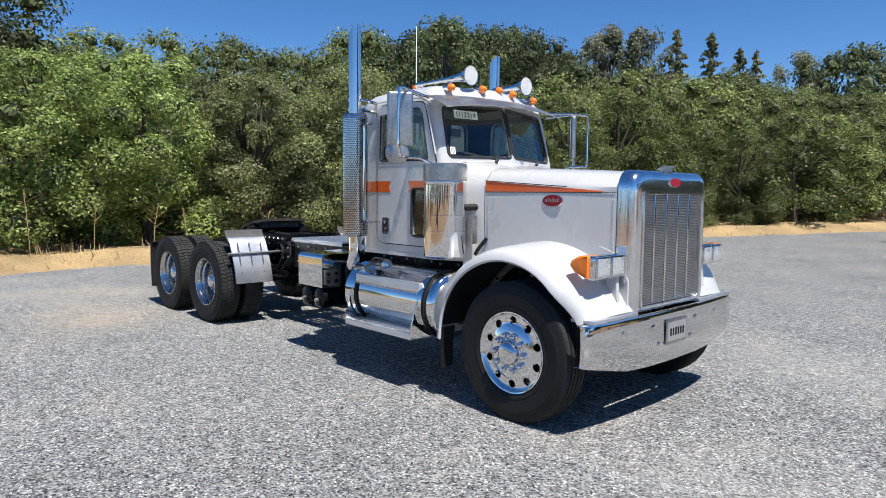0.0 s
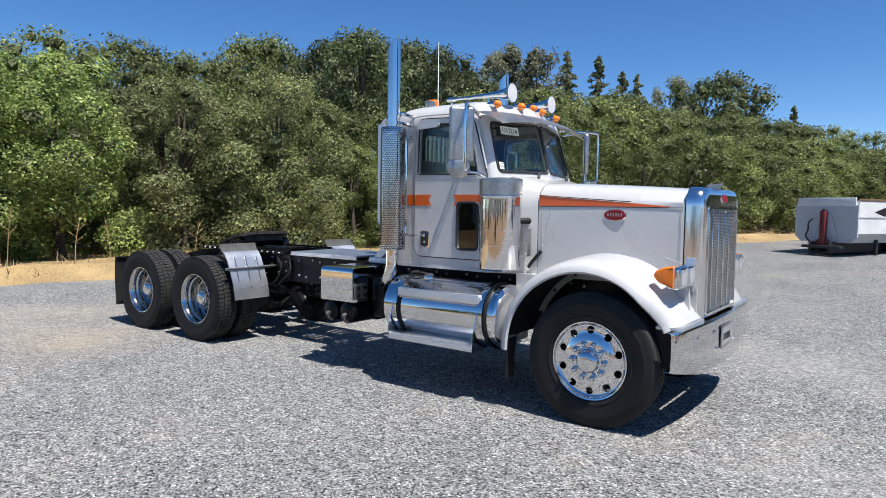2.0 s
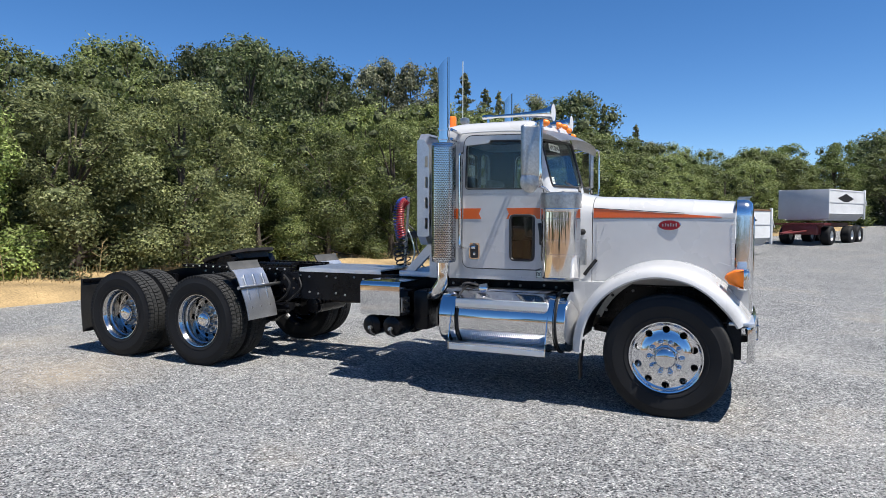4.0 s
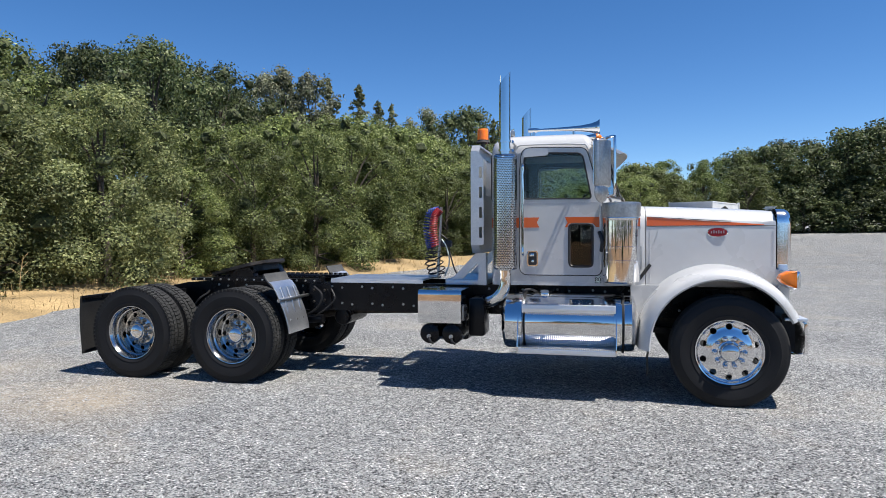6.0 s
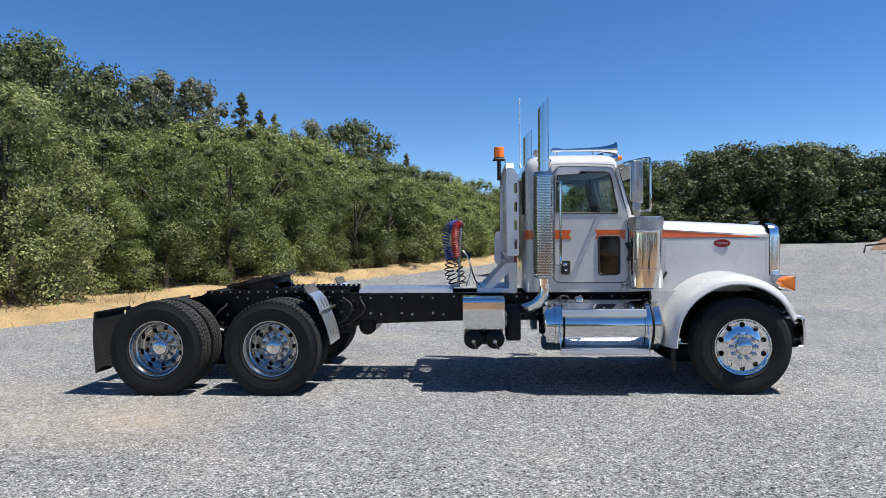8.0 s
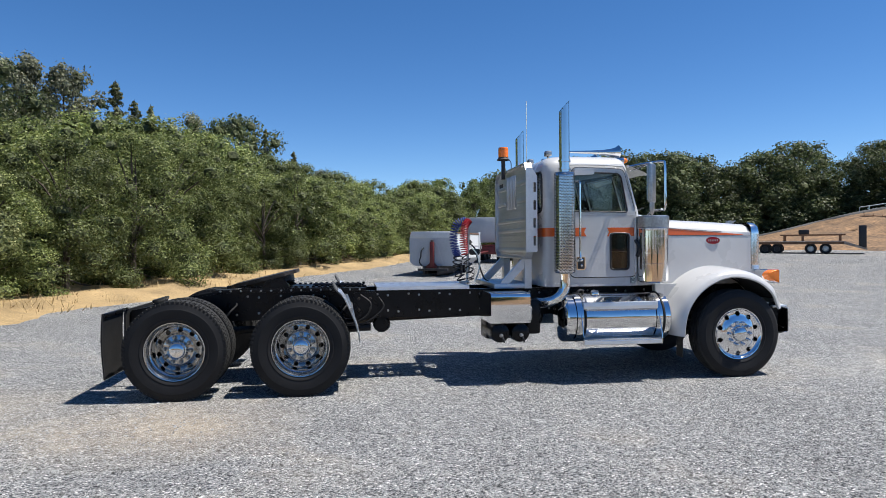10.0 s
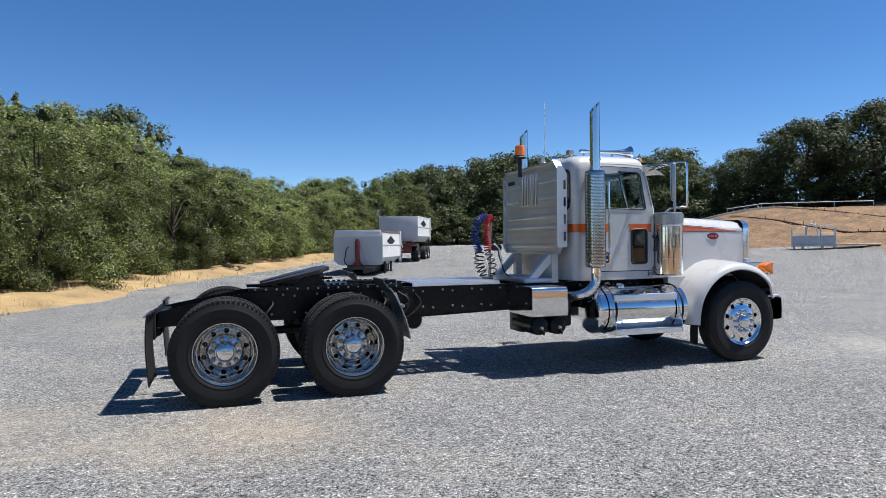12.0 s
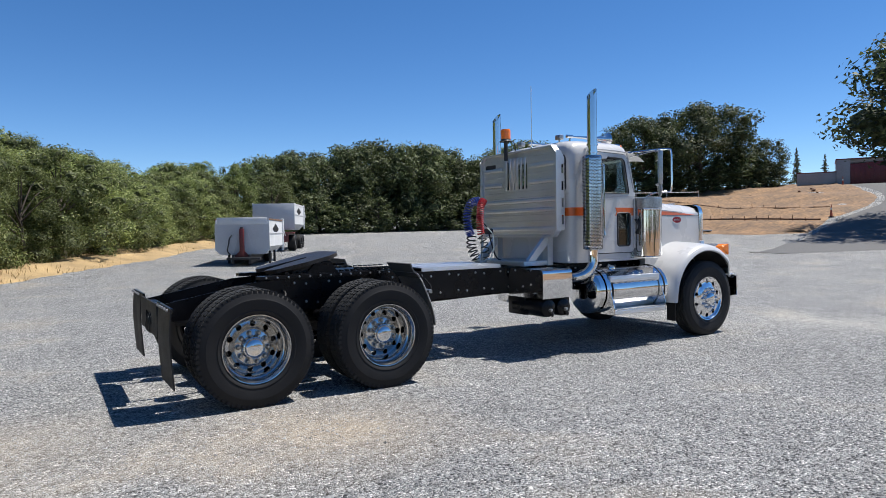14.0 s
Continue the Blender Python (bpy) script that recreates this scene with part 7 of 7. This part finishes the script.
part("mudguard", bm, MAROON, second)

# flatbed trailer
flat = tagged(new("flatbed_trailer"), "low plank-decked flatbed trailer with folded ramps", "trailer")
flat.matrix_basis = pose(26.2, 38.0, height(29.0, 35.6) - 0.05, 0, 0, -38.5)
bm = box(bmesh.new(), (0, -1.2, 0.72), (6.3, 1.2, 0.90), 0.02)
part("deck_frame", bm, RUST, flat, "rusty deck frame")
for i in range(8):
    y = -1.18 + i * 0.295
    bm = box(bmesh.new(), (0.02, y, 0.90), (6.28, y + 0.275, 0.945), 0.006)
    part("plank", bm, PLANK, flat)
bm = plate(bmesh.new(), [(6.3, 0.72), (7.7, 0.30), (7.7, 0.40), (6.3, 0.94)], "y", -1.15, 1.15)
part("beavertail", bm, PLANK, flat)
for x in (4.2, 5.15, 1.2, 2.0):
    for s in (-1, 1):
        small_wheel(flat, x, s * 0.95, 0.39, 0.39, 0.28, rim=STEEL if x > 3 else DARK)
bm = box(bmesh.new(), (7.2, -1.1, 0.45), (7.65, -0.3, 2.05), 0.03)
part("ramp", bm, DARK, flat, "folded dark ramp standing upright")
bm = box(bmesh.new(), (6.4, -0.6, 1.35), (2.2, 0.7, 1.45), 0.01)
part("stacked_frame", bm, RUST, flat, "rusty steel frame lying on blocks")
for x in (2.4, 3.6, 6.0):
    bm = box(bmesh.new(), (x, -0.6, 0.945), (x + 0.15, 0.7, 1.36), 0.01)
    part("block", bm, RUST, flat)
bm = box(bmesh.new(), (3.4, -0.3, 1.45), (4.1, 0.3, 1.80), 0.05)
part("winch_box", bm, DARK, flat)
bm = tube(bmesh.new(), [(0, 0, 0.8), (-1.4, 0, 0.62), (-1.5, 0, 0.1)], 0.06, 8)
part("tongue", bm, DARK, flat)

# cart with a caged end and a long low bed
cart = tagged(new("flat_cart"), "grey steel cart with a railed end and low bed", "cart")
cart.matrix_basis = pose(35.6, 31.4, height(37.0, 30.0), 0, 0, -46)
cart.scale = (0.84, 0.84, 0.84)
for i, (x0, x1) in enumerate(((0.0, 1.15), (2.35, 3.5))):
    for y in (0.0, 1.5):
        top = [(x0, 0, 0.35), (x0, 0, 1.95), (x1, 0, 2.12 if i == 0 else 2.2), (x1, 0, 0.35)] if i == 0 else [(x0, 0, 0.35), (x0, 0, 2.2), (x1 - 0.3, 0, 2.2), (x1, 0, 1.85), (x1, 0, 0.35)]
        bm = tube(bmesh.new(), [(a, y, c) for a, _, c in top], 0.05, 8)
        part("hoop", bm, PIPE, cart, "bent grey pipe rail")
        bm = tube(bmesh.new(), [(x0, y, 1.5), (x1, y, 1.5)], 0.03, 8)
        part("cross_rail", bm, PIPE, cart)
bm = tube(bmesh.new(), bend([(1.2, 0, 0.4), (1.25, 0, 2.0), (1.6, 0, 2.35), (1.95, 0, 2.0), (2.3, 0, 0.4)]), 0.05, 8)
part("arch", bm, PIPE, cart, "grey pipe arch")
bm = tube(bmesh.new(), [(1.85, 0.2, 1.9), (1.82, 0.2, 2.6)], 0.08, 10)
part("white_can", bm, STICKER, cart)
for y in (0.0, 1.5):
    bm = box(bmesh.new(), (0.0, y - 0.02, 0.42), (3.5, y + 0.02, 1.28), 0.01)
    part("side_sheet", bm, TRAILER_GREY, cart, "grey sheet side")
bm = box(bmesh.new(), (-0.05, -0.1, 0.28), (3.6, 1.6, 0.42), 0.02)
part("bed_frame", bm, PIPE, cart)
bm = box(bmesh.new(), (3.55, -0.1, 0.38), (7.0, 1.6, 0.50), 0.01)
part("long_bed", bm, TRAILER_WHITE, cart, "pale low bed")
for x in (0.1, 0.8, 2.4, 3.4, 5.5, 6.5):
    for y in (0.0, 1.5):
        bm = box(bmesh.new(), (x, y - 0.07, -0.02), (x + 0.16, y + 0.07, 0.3), 0.01)
        part("foot", bm, DARK if x > 5 else PIPE, cart)

# walled yard with a dark red gate at the head of the drive
yard = tagged(new("walled_building"), "grey block building with a dark red gate", "building")
yard.matrix_basis = pose(74.7, 39.2, height(75.0, 38.0) - 0.1, 0, 0, -62)
bm = box(bmesh.new(), (-0.5, 0, 0), (3.85, 0.3, 1.7), 0.02)
part("low_wall", bm, CONCRETE, yard, "low grey block wall")
bm = box(bmesh.new(), (-0.6, -0.05, 1.7), (3.85, 0.35, 1.82), 0.02)
part("coping", bm, MAROON, yard, "dark red coping")
bm = box(bmesh.new(), (3.85, -0.2, 0), (5.3, 6.0, 3.2), 0.03)
part("wall", bm, CONCRETE, yard, "plain grey block wall")
bm = box(bmesh.new(), (5.3, 0.2, 2.8), (16.5, 6.0, 3.2), 0.03)
part("lintel", bm, CONCRETE, yard)
bm = box(bmesh.new(), (3.75, -0.3, 3.2), (16.6, 6.1, 3.32), 0.02)
part("roof", bm, MAROON, yard, "thin dark roof edge")
for i in range(22):
    bm = box(bmesh.new(), (5.31 + i * 0.5, -0.02 - 0.02 * (i % 2), 0.05), (5.83 + i * 0.5, 0.08 - 0.02 * (i % 2), 2.85 - 0.2 * math.exp(-((i - 1) / 3.0) ** 2)), 0.01)
    part("gate_board", bm, MAROON, yard)
bm = tube(bmesh.new(), [(8.0, 1.0, 3.5), (8.0, 1.0, 4.1)], 0.05, 6)
tube(bm, [(9.6, 1.0, 3.5), (9.6, 1.0, 4.1)], 0.05, 6)
tube(bm, [(8.0, 1.0, 4.0), (9.6, 1.0, 4.0)], 0.03, 6)
part("roof_rail", bm, DARK, yard)

# cones along the drive
for x, y in ((49.0, 22.3), (72.0, 32.8)):
    cone = tagged(new("traffic_cone"), "tall faded orange traffic cone on the bank", "cone", "cones")
    cone.matrix_basis = pose(x, y, height(x, y) + 0.02)
    cone.scale = (0.72, 0.72, 0.72)
    bm = lathe(bmesh.new(), [(0.0, 1.5), (0.045, 1.5), (0.06, 1.2), (0.17, 0.06)], Matrix(), 20)
    part("shaft", bm, CONE, cone)
    bm = lathe(bmesh.new(), [(0.075, 1.1), (0.10, 0.85)], upright(0.0, 0, 0), 20)
    part("band", bm, STICKER, cone, "pale reflective band")
    bm = box(bmesh.new(), (-0.24, -0.24, 0), (0.24, 0.24, 0.08), 0.02)
    part("base", bm, RUBBER, cone)

# straw rolls staked along the bank
for k, (x, y0, y1) in enumerate(((46.5, 21.8, 49.0), (53.0, 24.5, 54.0))):
    pts = []
    for i in range(50):
        y = y0 + (y1 - y0) * i / 49
        px = x + 0.5 * noise.noise((y * 0.2, k * 3.0, 0)) - 0.06 * (y - y0) * (1 if k else 0.6)
        pts.append((px, y, height(px, y) + 0.27 + 0.06 * noise.noise((y, 1, k))))
    roll = tagged(part("straw_roll", tube(bmesh.new(), pts, 0.085, 7), RUST, None), "brown erosion roll staked along the earth bank", "erosion roll", "erosion rolls")
    for i in range(2, 49, 2):
        bm = tube(bmesh.new(), [(pts[i][0] - 0.1, pts[i][1], pts[i][2] - 0.2), (pts[i][0] - 0.1, pts[i][1] + 0.05, pts[i][2] + 0.15 + 0.4 * abs(noise.noise((i * 1.7, k, 0.5))))], 0.03, 5)
        part("stake", bm, RUST, roll)
# pale rail at the bank's shoulder
bm = bmesh.new()
pts = [(-6 + 83.5 * math.sin(radians(a)), -8 + 83.5 * math.cos(radians(a))) for a in np.linspace(42, 52, 5)]
tube(bm, [(x, y, height(x, y) + 0.85) for x, y in pts], 0.045, 6)
rail = tagged(part("bank_rail", bm, PIPE, None), "pale pipe rail along the top of the bank", "rail")
for x, y in pts:
    part("post", tube(bmesh.new(), [(x, y, height(x, y) - 0.1), (x, y, height(x, y) + 0.85)], 0.04, 6), PIPE, rail)
# rubble by the drive
for x, y, r in ((66.0, 33.0, 0.5), (67.2, 33.8, 0.4), (65.0, 34.0, 0.35), (68.2, 32.8, 0.45), (64.0, 31.5, 0.3), (62.0, 38.0, 0.4)):
    bm = bmesh.new()
    bmesh.ops.create_icosphere(bm, subdivisions=2, radius=r * 0.5)
    for v in bm.verts:
        v.co *= 1 + 0.5 * noise.noise(v.co * 3 + Vector((x, y, 0)))
        v.co.z *= 0.6
    stone = tagged(part("rock", bm, RUST, None), "dark brown lump of rubble on the bank", "rock", "rubble")
    stone.matrix_basis = pose(x, y, height(x, y) + r * 0.2 + 0.1)

# ---- ground litter ----
PEBBLE = material("loose_stone", (0.36, 0.36, 0.355), 0.85, vary=0.25, scale=40, fine=0.2, bump_scale=200, island=0.55)
rng = np.random.default_rng(8)
v, f = [], []
base = np.array([(1, 0, 0), (-1, 0, 0), (0, 1, 0), (0, -1, 0), (0, 0, 1), (0, 0, -0.6)], float)
octa = [(0, 2, 4), (2, 1, 4), (1, 3, 4), (3, 0, 4), (2, 0, 5), (1, 2, 5), (3, 1, 5), (0, 3, 5)]
for i in range(26000):
    x, y = rng.uniform(-12, 5), rng.uniform(-4.6, -1.0)
    if rng.random() < 0.25:
        x, y = rng.uniform(-13, 8), rng.uniform(-1.0, 6.0)
    s = rng.uniform(0.004, 0.011) * (1.7 if rng.random() < 0.03 else 1)
    p = base * s * rng.uniform(0.6, 1.3, (6, 1)) * (1, 1, 0.75)
    a = rng.uniform(0, 6.3)
    c, d = math.cos(a), math.sin(a)
    n = len(v)
    v += [(x + q[0] * c - q[1] * d, y + q[0] * d + q[1] * c, q[2] + s * 0.25) for q in p]
    f += [tuple(n + k for k in t) for t in octa]
tagged(new("loose_stones", flat_mesh("loose_stones", v, f, [PEBBLE])), "loose crushed grey stones on the lot", "gravel", kind="stuff")

BLADE = material("dry_blades", (0.37, 0.27, 0.13), 0.9, vary=0.2, scale=3, island=0.4)
v, f = [], []
for x, y, dx, dy in along(EDGE, 0.05):
    if y < -9:
        continue
    for _ in range(4):
        q = rng.uniform(-0.1, 3.2)
        px, py = x - dy * q, y + dx * q
        if noise.noise((px * 0.8, py * 0.8, 2.0)) < -0.1:
            continue
        z = height(px, py) + 0.24 * smooth01(0.0, 1.4, q)
        hgt = rng.uniform(0.05, 0.22) * (1.8 if q > 1.8 else 1)
        a, w2 = rng.uniform(0, 6.3), rng.uniform(0.008, 0.018)
        lx, ly = rng.normal(0, 0.08, 2)
        n = len(v)
        v += [(px - w2 * math.cos(a), py - w2 * math.sin(a), z - 0.03), (px + w2 * math.cos(a), py + w2 * math.sin(a), z - 0.03), (px + lx, py + ly, z + hgt)]
        f.append((n, n + 1, n + 2))
tagged(new("dry_grass", flat_mesh("dry_grass", v, f, [BLADE])), "tufts of dry yellow grass along the verge", "grass", kind="stuff")
for x, y, hgt in ((-14.2, -1.6, 1.5), (-14.4, -0.2, 1.4), (-14.3, 1.2, 1.2), (-14.6, 2.2, 1.1), (-14.3, 4.4, 1.0), (-14.1, -2.6, 1.1)):
    weed = tagged(new("dry_weed"), "tall dry brown weed at the verge", "weed", "dry weeds")
    weed.matrix_basis = pose(x, y, height(x, y) + 0.2, 0, 0, x * 900)
    bm = tube(bmesh.new(), bend([(0, 0, 0), (0.04, 0.02, hgt * 0.5), (0.16, 0.05, hgt)]), 0.008, 5)
    for i in range(7):
        a = i * 2.1
        z = hgt * (0.5 + 0.07 * i)
        tube(bm, [(0.05 + 0.01 * i, 0.02, z), (0.05 + 0.22 * math.cos(a), 0.02 + 0.22 * math.sin(a), z + 0.16)], 0.004, 4)
    part("stem", bm, BLADE, weed)
